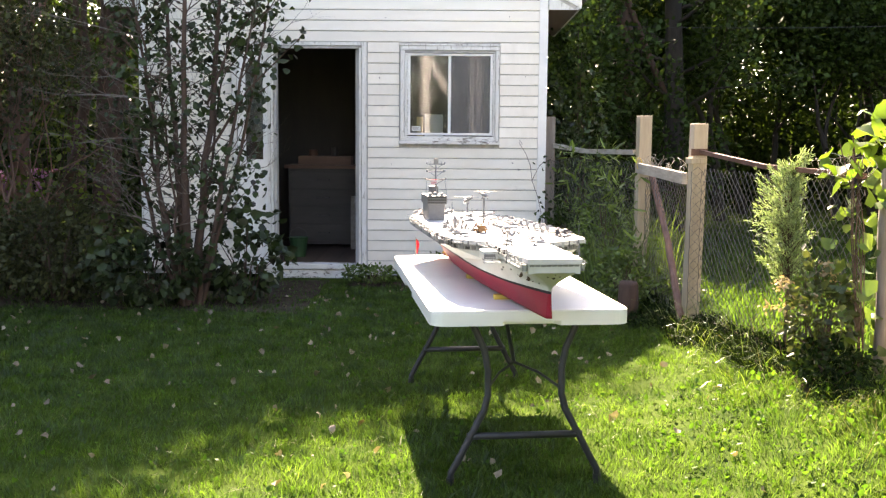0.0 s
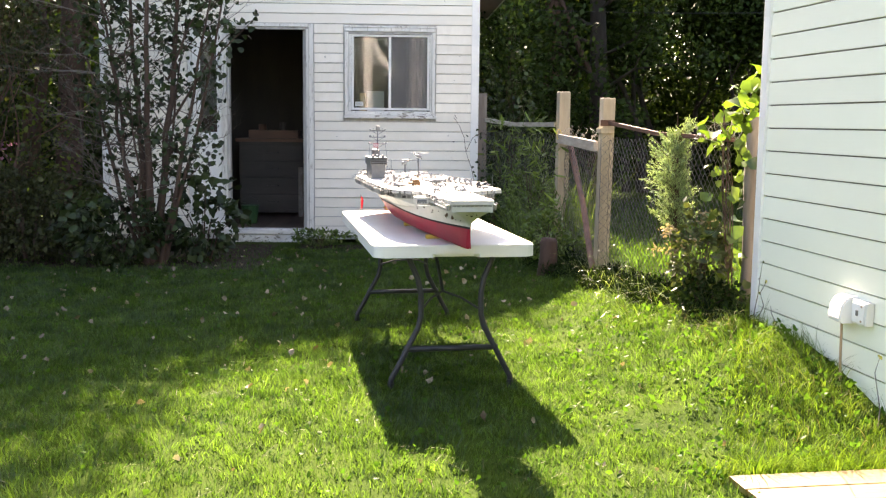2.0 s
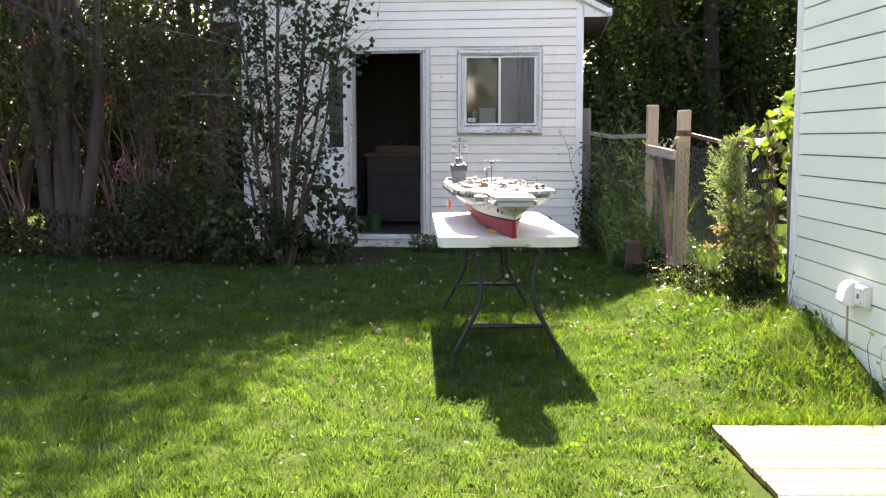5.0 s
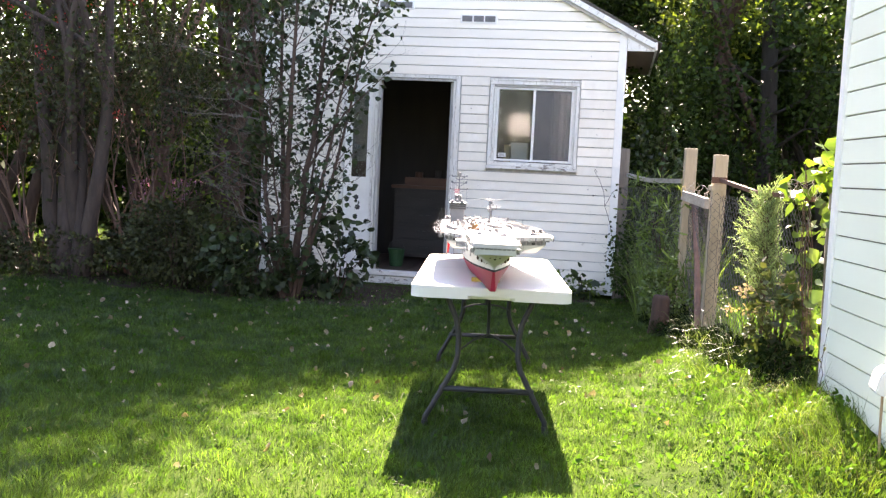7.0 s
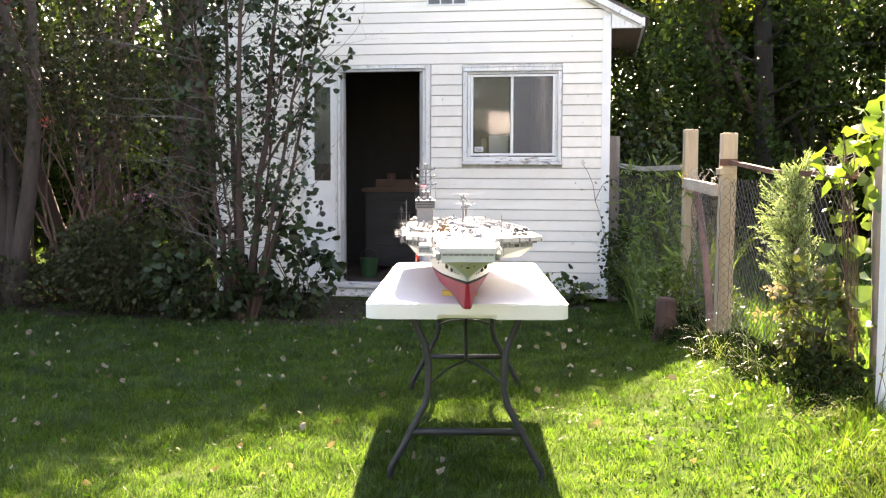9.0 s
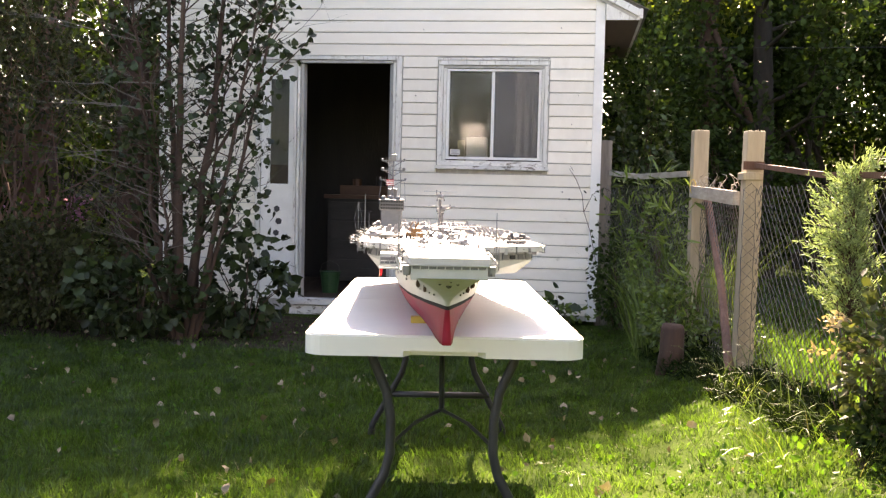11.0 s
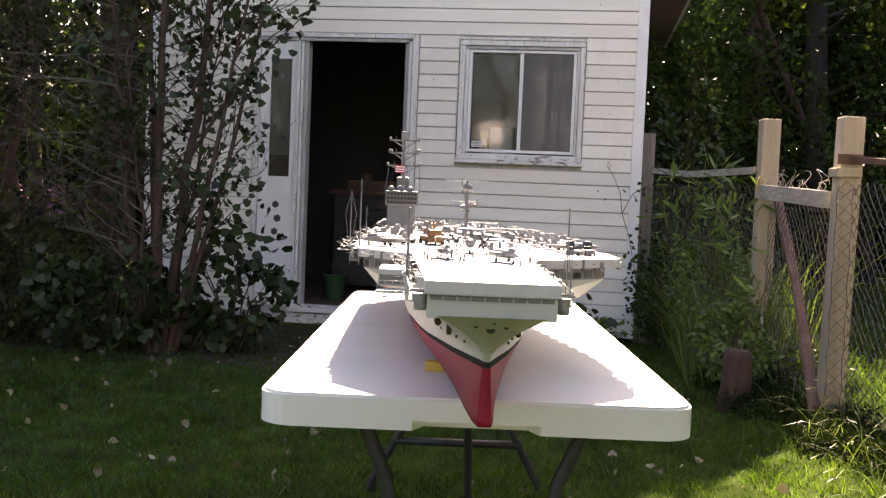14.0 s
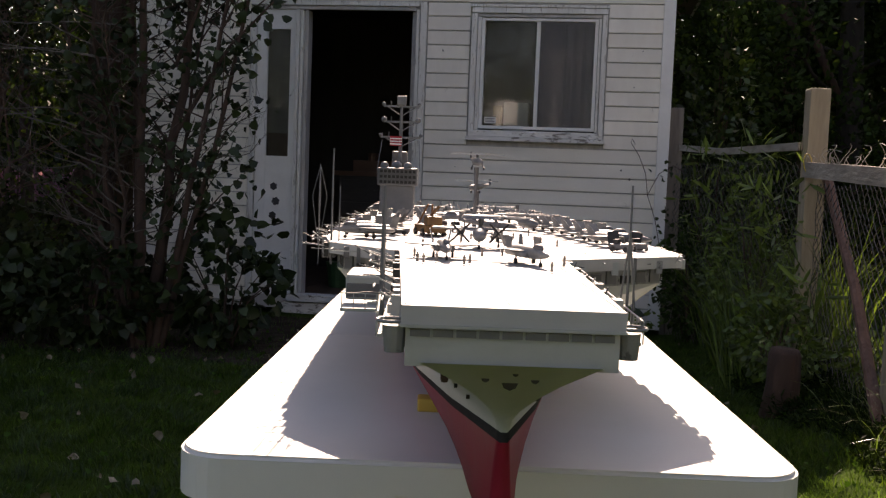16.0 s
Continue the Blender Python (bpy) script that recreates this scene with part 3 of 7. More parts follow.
        xe = RIDGE_X + sgn * run
        ze = RIDGE_Z - run * SLOPE
        part("eave_board", box((xe - 0.012, SY - 0.072, ze - 0.07), (xe + 0.012, SYB + 0.2, ze + 0.012)), M_PEELING, shed)
        # boxed eave: level brown soffit with a white end piece on the gable
        xw = SX1 + 0.014 if sgn > 0 else SX0 - 0.014
        part("eave_soffit", box((min(xw, xe - sgn * 0.014), SY - 0.020, ze - 0.075), (max(xw, xe - sgn * 0.014), SYB, ze - 0.06)), M_SOFFIT, shed, "brown weathered eave boards")
        bm = bmesh.new()
        zt = RIDGE_Z - abs(xw - RIDGE_X) * SLOPE - 0.02
        pts = [(xw, ze - 0.08), (xe - sgn * 0.013, ze - 0.08), (xe - sgn * 0.013, ze - 0.03), (xw, zt)]
        a = [bm.verts.new((x, SY - 0.048, zz)) for x, zz in pts]
        b = [bm.verts.new((x, SY - 0.022, zz)) for x, zz in pts]
        bm.faces.new(a)
        bm.faces.new(b)
        for i in range(4):
            bm.faces.new((a[i], a[(i + 1) % 4], b[(i + 1) % 4], b[i]))
        bmesh.ops.recalc_face_normals(bm, faces=bm.faces)
        part("eave_end", bm, M_PEELING, shed)
    # gable vents
    for vx, vz in ((1.14, 2.83), (0.23, 2.96)):
        vent = part("gable_vent", box((vx, SY - 0.012, vz), (vx + 0.40, SY + 0.012, vz + 0.098), 0.004), M_TRIM, shed, "white vent strip with three dark openings")
        for k in range(3):
            part("vent_opening", box((vx + 0.020 + k * 0.124, SY - 0.016, vz + 0.018), (vx + 0.130 + k * 0.124, SY - 0.0125, vz + 0.080)), M_DKGREY, vent)
    # door frame: stepped casings, stops and inner jambs
    frame_ob = part("door_frame", box((1.132, SY - 0.022, 0.02), (1.18, SY + 0.02, 2.265), 0.004), M_PEELING, shed, "white peeling door casing")
    part("casing_step", box((1.103, SY - 0.012, 0.10), (1.128, SY + 0.02, 2.21), 0.003), M_PEELING, frame_ob)
    part("stop", box((1.084, SY + 0.012, 0.10), (1.101, SY + 0.05, 2.20), 0.002), M_GREYTRIM, frame_ob)
    part("jamb", box((1.066, SY + 0.035, 0.10), (1.083, SY + 0.12, 2.20), 0.002), M_GREYTRIM, frame_ob)
    part("casing", box((0.212, SY - 0.02, 0.02), (0.240, SY + 0.10, 2.20), 0.003), M_PEELING, frame_ob)
    part("casing_step", box((0.244, SY - 0.008, 0.10), (0.266, SY + 0.10, 2.20), 0.003), M_PEELING, frame_ob)
    part("jamb", box((0.270, SY + 0.015, 0.10), (0.298, SY + 0.12, 2.20), 0.003), M_GREYTRIM, frame_ob)
    part("casing", box((-0.13, SY - 0.02, 0.02), (-0.09, SY + 0.02, 2.20), 0.004), M_PEELING, frame_ob)
    part("head_casing", box((-0.13, SY - 0.022, 2.232), (1.13, SY + 0.02, 2.265), 0.003), M_PEELING, frame_ob)
    part("head_step", box((-0.09, SY - 0.010, 2.203), (1.10, SY + 0.03, 2.228), 0.003), M_GREYTRIM, frame_ob)
    part("threshold", box((0.20, SY - 0.05, 0.06), (1.12, SY + 0.08, 0.115), 0.006), M_SILL, frame_ob)
    part("step_board", box((0.16, SY - 0.03, -0.03), (1.16, SY + 0.012, 0.052), 0.006), M_SILL, frame_ob)
    # side panel beside the doorway with a narrow light
    pan = part("side_panel", box((-0.085, SY + 0.004, 0.10), (-0.004, SY + 0.034, 2.20), 0.003), M_TRIM, shed, "white side panel with a narrow glass light")
    part("panel_stile", box((0.166, SY + 0.004, 0.10), (0.215, SY + 0.034, 2.20), 0.003), M_TRIM, pan)
    part("panel_rail", box((-0.004, SY + 0.006, 2.06), (0.166, SY + 0.034, 2.20)), M_TRIM, pan)
    part("panel_board", box((-0.004, SY + 0.006, 0.10), (0.166, SY + 0.034, 1.13)), M_TRIM, pan)
    part("pane", box((-0.004, SY + 0.018, 1.13), (0.166, SY + 0.022, 2.06)), M_GLASS, pan)
    part("panel_blind", box((-0.03, SY + 0.05, 1.12), (0.19, SY + 0.056, 2.08)), M_CURTAIN, pan)
    # flat strip added in place of a modelled basket low behind the pane
    part("blind_hem", box((-0.03, SY + 0.044, 1.12), (0.19, SY + 0.049, 1.30)), M_REDWOOD, pan, "flat reddish-brown strip standing in for a basket behind the glass")
    for fx, fz, fr in ((0.066, 0.905, 0.028), (0.084, 0.795, 0.030), (0.062, 0.69, 0.028)):
        bm = bmesh.new()
        for k in range(6):
            q = 1.05 * k + fx * 40
            add_tube(bm, [(fx + fr * 0.62 * math.cos(q), SY + 0.0055, fz + fr * 0.62 * math.sin(q)), (fx + fr * 0.62 * math.cos(q), SY + 0.0025, fz + fr * 0.62 * math.sin(q))], fr * 0.42, 8)
        add_tube(bm, [(fx, SY + 0.0055, fz), (fx, SY + 0.002, fz)], fr * 0.4, 8)
        part("flower_decal", bm, M_STICKER, pan, "black flower decal")
    # nail marks and stains on the boards
    for mx, mz, mr in ((1.30, 1.93, 0.010), (2.66, 1.70, 0.008), (2.60, 1.12, 0.011), (2.66, 1.06, 0.014), (1.36, 2.5, 0.007), (2.55, 2.52, 0.008), (2.71, 1.95, 0.006), (1.42, 1.1, 0.006)):
        part("nail_mark", tube([(mx, SY - 0.001, mz), (mx + 0.004, SY - 0.003, mz - mr)], [mr * 0.6, mr * 0.4], 8), M_DKGREY, wall)
    # window
    win = part("window", box((1.505, SY - 0.022, 1.345), (1.545, SY + 0.02, 2.19), 0.004), M_PEELING, shed, "white-framed sliding window with two panes")
    part("casing_step", box((1.549, SY - 0.010, 1.372), (1.575, SY + 0.02, 2.166), 0.003), M_PEELING, win)
    part("casing", box((2.424, SY - 0.022, 1.345), (2.46, SY + 0.02, 2.19), 0.004), M_PEELING, win)
    part("casing_step", box((2.401, SY - 0.010, 1.372), (2.420, SY + 0.02, 2.166), 0.003), M_PEELING, win)
    part("head_casing", box((1.505, SY - 0.024, 2.194), (2.46, SY + 0.02, 2.232), 0.004), M_PEELING, win)
    part("head_step", box((1.549, SY - 0.010, 2.168), (2.42, SY + 0.02, 2.190), 0.003), M_GREYTRIM, win)
    part("drip_cap", box((1.495, SY - 0.03, 2.235), (2.47, SY + 0.012, 2.252), 0.003), M_PEELING, win)
    part("sill", box((1.49, SY - 0.045, 1.292), (2.475, SY + 0.06, 1.322), 0.005), M_SILL, win, "flaking painted window sill")
    part("apron", box((1.505, SY - 0.012, 1.325), (2.46, SY + 0.02, 1.369), 0.003), M_SILL, win)
    for lo, hi in [((1.577, 1.38), (1.60, 2.163)), ((2.375, 1.38), (2.398, 2.163)), ((1.60, 1.38), (2.375, 1.402)), ((1.60, 2.143), (2.375, 2.163))]:
        part("sash_frame", box((lo[0], SY + 0.0, lo[1]), (hi[0], SY + 0.06, hi[1]), 0.002), M_TRIM, win)
    part("mullion", box((1.967, SY + 0.004, 1.402), (1.993, SY + 0.04, 2.143), 0.002), M_TRIM, win)
    for xa, xb, yy in ((1.60, 1.967, SY + 0.03), (1.993, 2.375, SY + 0.016)):
        pane = part("pane", box((xa, yy, 1.402), (xb, yy + 0.004, 2.143)), M_GLASS, win)
    part("insect_screen", box((1.995, SY + 0.008, 1.404), (2.373, SY + 0.0095, 2.141)), M_SCREEN, win, "grey woven insect screen")
    sticker = part("sticker", box((1.615, SY + 0.026, 1.42), (1.70, SY + 0.0285, 1.465)), M_WHITEBOX, win, "small pale sticker on the glass")
    for k in range(3):
        part("sticker_line", box((1.622, SY + 0.0245, 1.428 + 0.011 * k), (1.69 - 0.012 * (k % 2), SY + 0.0255, 1.433 + 0.011 * k)), M_DKGREY, sticker)


build_shed()


def build_shed_contents():
    d = thing("dresser", "grey chest of drawers with a reddish wooden top", "dresser", pose(0.55, 12.45, 0.10))
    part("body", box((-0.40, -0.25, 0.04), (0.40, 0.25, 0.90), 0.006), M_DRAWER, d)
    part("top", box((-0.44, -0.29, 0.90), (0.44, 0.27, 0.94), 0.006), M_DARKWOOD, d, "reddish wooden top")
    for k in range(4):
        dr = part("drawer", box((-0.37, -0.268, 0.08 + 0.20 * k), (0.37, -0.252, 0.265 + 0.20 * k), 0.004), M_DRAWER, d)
        part("handle", tube([(-0.07, -0.268, 0.175 + 0.2 * k), (-0.06, -0.29, 0.175 + 0.2 * k), (0.06, -0.29, 0.175 + 0.2 * k), (0.07, -0.268, 0.175 + 0.2 * k)], 0.006), M_WIRE, dr)
    for sx in (-0.36, 0.36):
        for sy in (-0.2, 0.2):
            part("foot", box((sx - 0.03, sy - 0.03, 0), (sx + 0.03, sy + 0.03, 0.04)), M_DARKWOOD, d)
    b = part("plank", box((-0.026, -0.010, 0.0), (0.026, 0.010, 0.60), 0.002), M_RAIL, m=pose(0.90, 12.04, 0.103, -7, 0, 4))
    tagged(b, "pale board leaning against the chest of drawers", "plank")
    t = thing("storage_crate", "low wooden crate with odds and ends on the dresser", "crate", pose(0.55, 12.45, 1.04))
    part("crate_box", box((-0.3, -0.15, 0), (0.3, 0.15, 0.10), 0.004), M_DARKWOOD, t)
    part("jar", tube([(0.1, 0, 0.10), (0.1, 0, 0.2)], 0.04, 10), M_DRAWER, t)
    part("jar", tube([(-0.15, 0.02, 0.10), (-0.15, 0.02, 0.17)], 0.05, 10), M_DARKWOOD, t)
    bk = thing("bucket", "small green plastic bucket on the shed floor", "bucket", pose(0.40, 11.3, 0.10))
    bm = bmesh.new()
    add_tube(bm, [(0, 0, 0), (0, 0, 0.2)], [0.075, 0.10], 16)
    part("pail", bm, M_GREENPLASTIC, bk)
    part("handle", tube([(-0.1, 0, 0.19), (-0.08, 0, 0.27), (0, 0, 0.31), (0.08, 0, 0.27), (0.1, 0, 0.19)], 0.004), M_WIRE, bk)
    part("rim", tube([(0.1 * math.cos(q), 0.1 * math.sin(q), 0.2) for q in [2 * math.pi * k / 16 for k in range(17)]], 0.006), M_GREENPLASTIC, bk)
    sh = thing("window_shelf", "plain shelf inside the shed under the window", "shelf", pose(1.98, 10.86, 1.30))
    part("shelf_board", box((-0.45, -0.14, 0), (0.45, 0.14, 0.025), 0.003), M_FLOORWOOD, sh)
    for x in (-0.35, 0.35):
        part("bracket", box((x - 0.015, -0.14, -0.16), (x + 0.015, -0.12, 0.0)), M_DKGREY, sh)
    c = part("carton", box((1.735, 10.81, 1.325), (1.915, 10.97, 1.585), 0.004), M_WHITEBOX)
    tagged(c, "white carton on the shelf behind the window", "carton")
    c = part("carton", box((1.655, 10.84, 1.325), (1.715, 10.95, 1.56), 0.004), M_PALEFLOWER)
    tagged(c, "narrow tan carton on the shelf behind the window", "carton")
    cu = bmesh.new()
    n = 24
    for k in range(n):
        x0, x1 = 2.16 + 0.22 * k / n, 2.16 + 0.22 * (k + 1) / n
        f = lambda x: 10.80 + 0.012 * math.sin(x * 90)
        vs = [cu.verts.new(p) for p in ((x0, f(x0), 1.36), (x1, f(x1), 1.36), (x1, f(x1), 2.18), (x0, f(x0), 2.18))]
        cu.faces.new(vs)
    bmesh.ops.remove_doubles(cu, verts=cu.verts, dist=1e-4)
    bmesh.ops.solidify(cu, geom=cu.faces[:], thickness=0.003)
    cur = thing("curtain", "pale thin curtain hanging inside the window", "curtain", pose(0, 0, 0))
    part("cloth", cu, M_CURTAIN, cur, smooth=True)
    part("curtain_rod", tube([(1.56, 10.80, 2.185), (2.42, 10.80, 2.185)], 0.006), M_WIRE, cur)


build_shed_contents()


# ---- pale green house ----
HX, HY = 4.015, 5.12


def build_house():
    h = thing("house", "pale green vinyl-sided house with white corner trim", "house", pose(HX, HY, 0, 0, 0, 6.3))
    # dark backing stands in for the shadow under each siding lap
    wall = part("wall", box((0.015, -12.0, -0.1), (0.2, 0, 3.6)), M_SHEATH_SHADE, h)
    part("wall", box((0.2, -0.2, -0.1), (7.0, 0, 3.6)), M_SHEATH_SHADE, h)
    part("wall", box((0.2, -12.0, -0.1), (7.0, -11.8, 3.6)), M_SHEATH_SHADE, h)
    part("wall", box((6.8, -11.8, -0.1), (7.0, -0.2, 3.6)), M_SHEATH_SHADE, h)
    part("roof", box((-0.3, -12.3, 3.6), (7.3, 0.3, 3.75), 0.02), M_ROOF, h)
    part("corner_trim", box((-0.014, -0.055, -0.06), (0.06, 0.014, 3.6), 0.006), M_TRIM, h)
    me = lap_board(0.1197, 0.015, 0.005)
    me.materials.append(M_GREEN_SIDING)
    z = 0.05 - 0.1197
    while z < 3.55:
        for ya, yb in ((-0.055, -3.7), (-3.7, -7.36), (-7.36, -12.0)):
            part("siding_board", me, None, wall, m=Matrix.Translation((0.015, ya, z)) @ pose(0, 0, 0, 0, 0, -90) @ Matrix.Diagonal((ya - yb, 1, 1, 1)))
        z += 0.1197
    o = thing("outlet_box", "white weatherproof outlet box on green siding", "outlet box", pose(HX + 0.117, 4.06, 0.375, 0, 0, 6.3))
    part("back_box", box((-0.040, -0.085, 0.02), (-0.003, 0.035, 0.125), 0.006), M_PLASTIC, o)
    bm = bmesh.new()
    ring = [(-0.0, 0.0), (-0.078, 0.0), (-0.095, 0.018), (-0.082, 0.085), (-0.055, 0.118), (-0.0, 0.125)]
    a = [bm.verts.new((x - 0.004, 0.034, z + 0.012)) for x, z in ring]
    b = [bm.verts.new((x * 0.92 - 0.004, 0.150, z * 0.95 + 0.014)) for x, z in ring]
    bm.faces.new(a)
    bm.faces.new(b)
    for k in range(6):
        bm.faces.new((a[k], a[(k + 1) % 6], b[(k + 1) % 6], b[k]))
    bmesh.ops.recalc_face_normals(bm, faces=bm.faces)
    bmesh.ops.bevel(bm, geom=bm.edges[:], offset=0.006, segments=2, affect="EDGES")
    part("bubble_cover", bm, M_BOX, o, "white hinged bubble cover")
    part("cover_plate", box((-0.046, -0.07, 0.03), (-0.0405, 0.022, 0.115), 0.002), M_BOX, o)
    part("latch", box((-0.052, -0.03, 0.06), (-0.0465, -0.018, 0.085)), M_DKGREY, o)
    for k in (0.04, 0.105):
        part("screw", tube([(-0.0462, -0.055, k), (-0.049, -0.055, k)], 0.005, 8), M_PIPE, o)
    part("conduit", tube([(-0.05, 0.09, 0.02), (-0.05, 0.085, -0.16), (-0.045, 0.07, -0.38)], 0.006, 8), M_PIPE, o, "thin rusty conduit running to the ground")


build_house()


# ---- low wooden platform ----
def build_platform():
    p = thing("wooden_platform", "low platform of new yellowish pine boards on the grass", "platform", pose(3.27, 3.22, 0.0, 0, 0, 6))
    n = 12
    for i in range(n):
        part("deck_board", box((0.0, -0.136, -0.025), (0.93, 0, 0.0), 0.003), M_DECKWOOD, p, m=pose(0.004 * (i % 3), -0.144 * i, 0.0, 0, 0, 0.15 * (i % 2)))
    for x in (0.05, 0.46, 0.88):
        part("joist", box((x - 0.02, -0.144 * n + 0.01, -0.09), (x + 0.02, -0.005, -0.026)), M_DECKWOOD, p)


build_platform()


# ---- fence ----
def build_fence():
    f = thing("fence", "weathered wood and chain-link garden fence with leaning posts", "fence", pose(0, 0, 0))
    posts = [("weathered grey post", 2.965, 10.72, 1.57, 0.05, M_GREYWOOD, 0), ("pale new post", 3.515, 8.66, 1.535, 0.05, M_CEDAR, 0), ("pale new post", 3.635, 7.44, 1.455, 0.048, M_CEDAR, 2)]
    for lab, x, y, top, r, mat, lean in posts:
        z0 = float(ground_z(x, y)) - 0.1
        part("post", box((-r, -r, 0), (r, r, top - z0), 0.006), mat, f, lab, pose(x, y, z0, 0, lean * 0.4, 6))
    bm = bmesh.new()
    add_tube(bm, [(4.09, 5.47, 0.05), (4.095, 5.47, 0.5), (4.085, 5.475, 0.95), (4.09, 5.47, 1.33)], [0.038, 0.033, 0.034, 0.032], 12)
    part("post", bm, M_GREYWOOD, f, "round grey-brown post with rough bark", smooth=True)
    rails = [((3.01, 10.68, 1.29), (3.20, 9.8, 1.245), (3.46, 8.72, 1.25)), ((3.47, 8.60, 1.13), (3.53, 8.0, 1.11), (3.58, 7.49, 1.09)), ((3.66, 7.40, 1.27), (3.78, 6.4, 1.20), (3.97, 5.46, 1.18))]
    for k, pts in enumerate(rails):
        bm = bmesh.new()
        hh, ww = ((0.02, 0.015), (0.038, 0.018), (0.013, 0.012))[k]
        prev = None
        for p in pts:
            ring = [bm.verts.new(Vector(p) + Vector((sx * ww, 0, sz * hh))) for sx, sz in ((-1, -1), (1, -1), (1, 1), (-1, 1))]
            if prev:
                for q in range(4):
                    bm.faces.new((prev[q], prev[(q + 1) % 4], ring[(q + 1) % 4], ring[q]))
            else:
                bm.faces.new(ring[::-1])
            prev = ring
        bm.faces.new(prev)
        bmesh.ops.recalc_face_normals(bm, faces=bm.faces)
        part("rail", bm, M_REDWOOD if k == 2 else M_RAIL, f, "weathered lichen-grey rail" if k < 2 else "reddish rail")
    bm = bmesh.new()
    add_tube(bm, [(3.56, 8.56, 1.10), (3.57, 7.9, 0.62), (3.565, 7.36, 0.12)], [0.026, 0.024, 0.026], 8)
    part("brace", bm, M_REDBARK, f, "diagonal weathered brace")
    part("collar_block", box((-0.06, -0.055, 1.20), (0.05, 0.055, 1.24), 0.004), M_CEDAR, f, m=pose(3.645, 7.43, -0.01, 0, 0, 6))
    part("strap_plate", box((-0.052, -0.056, 1.255), (0.06, -0.05, 1.30)), M_REDWOOD, f, "rusty perforated strap", pose(3.64, 7.44, -0.01, 0, 0, 6))
    part("tie_loop", tube([(3.47 + 0.02 * math.cos(q), 8.57 + 0.03 * math.sin(q), 1.16 + 0.05 * math.sin(q)) for q in [2 * math.pi * k / 12 for k in range(13)]], 0.003, 5), M_YELLOW, f, "yellow cord tied round the post")
    # woven wire between the posts
    lines = [((2.98, 10.66), (3.49, 8.72), 1.18), ((3.53, 8.60), (3.61, 7.5), 1.06), ((3.60, 7.375), (3.68, 7.36), 1.2), ((3.68, 7.38), (3.96, 5.46), 1.17)]
    for a, b, top in lines:
        bm = bmesh.new()
        a, b = Vector(a), Vector(b)
        L = (b - a).length
        cell, r, rise = 0.064, 0.0022, 0.031
        n = max(1, int(L / cell))
        z0 = float(ground_z(*((a + b) / 2))) - 0.05
        rows = int((top - z0) / rise)
        for i in range(n + 1):
            for s in (-1, 1):
                pts = []
                for j in range(rows + 1):
                    off = 0.5 * cell * (1 if j % 2 else 0) * s
                    t = (i * cell + off) / L
                    if t < -0.02 or t > 1.04:
                        continue
                    q = a + (b - a) * t
                    pts.append((q.x + 0.004 * math.sin(j * 1.1 + i), q.y, z0 + j * rise + 0.006 * math.sin(i * 0.8)))
                if len(pts) > 2:
                    add_tube(bm, pts, r, 3, False)
        ob = part("wire_mesh", bm, M_WIRE, f, "diamond chain-link wire mesh")
        tagged(ob, kind="stuff")
    bm = bmesh.new()
    add_tube(bm, [(0, 0, 0), (0.005, 0, 0.15), (0.0, 0.01, 0.29), (0.0, 0.01, 0.32)], [0.085, 0.075, 0.072, 0.06], 10)
    st = part("tree_stump", bm, M_STUMP, m=pose(3.30, 8.0, 0.0, 2, 3, 10), smooth=True)
    tagged(st, "short red-brown stump by the fence", "stump")


build_fence()


# ---- folding table ----
TZ = 0.68


def rounded(w, l, r, n=6):
    pts = []
    for cx, cy, a0 in ((w / 2 - r, l / 2 - r, 0), (-w / 2 + r, l / 2 - r, 90), (-w / 2 + r, -l / 2 + r, 180), (w / 2 - r, -l / 2 + r, 270)):
        for k in range(n + 1):
            q = radians(a0 + 90 * k / n)
            pts.append((cx + r * math.cos(q), cy + r * math.sin(q)))
    return pts


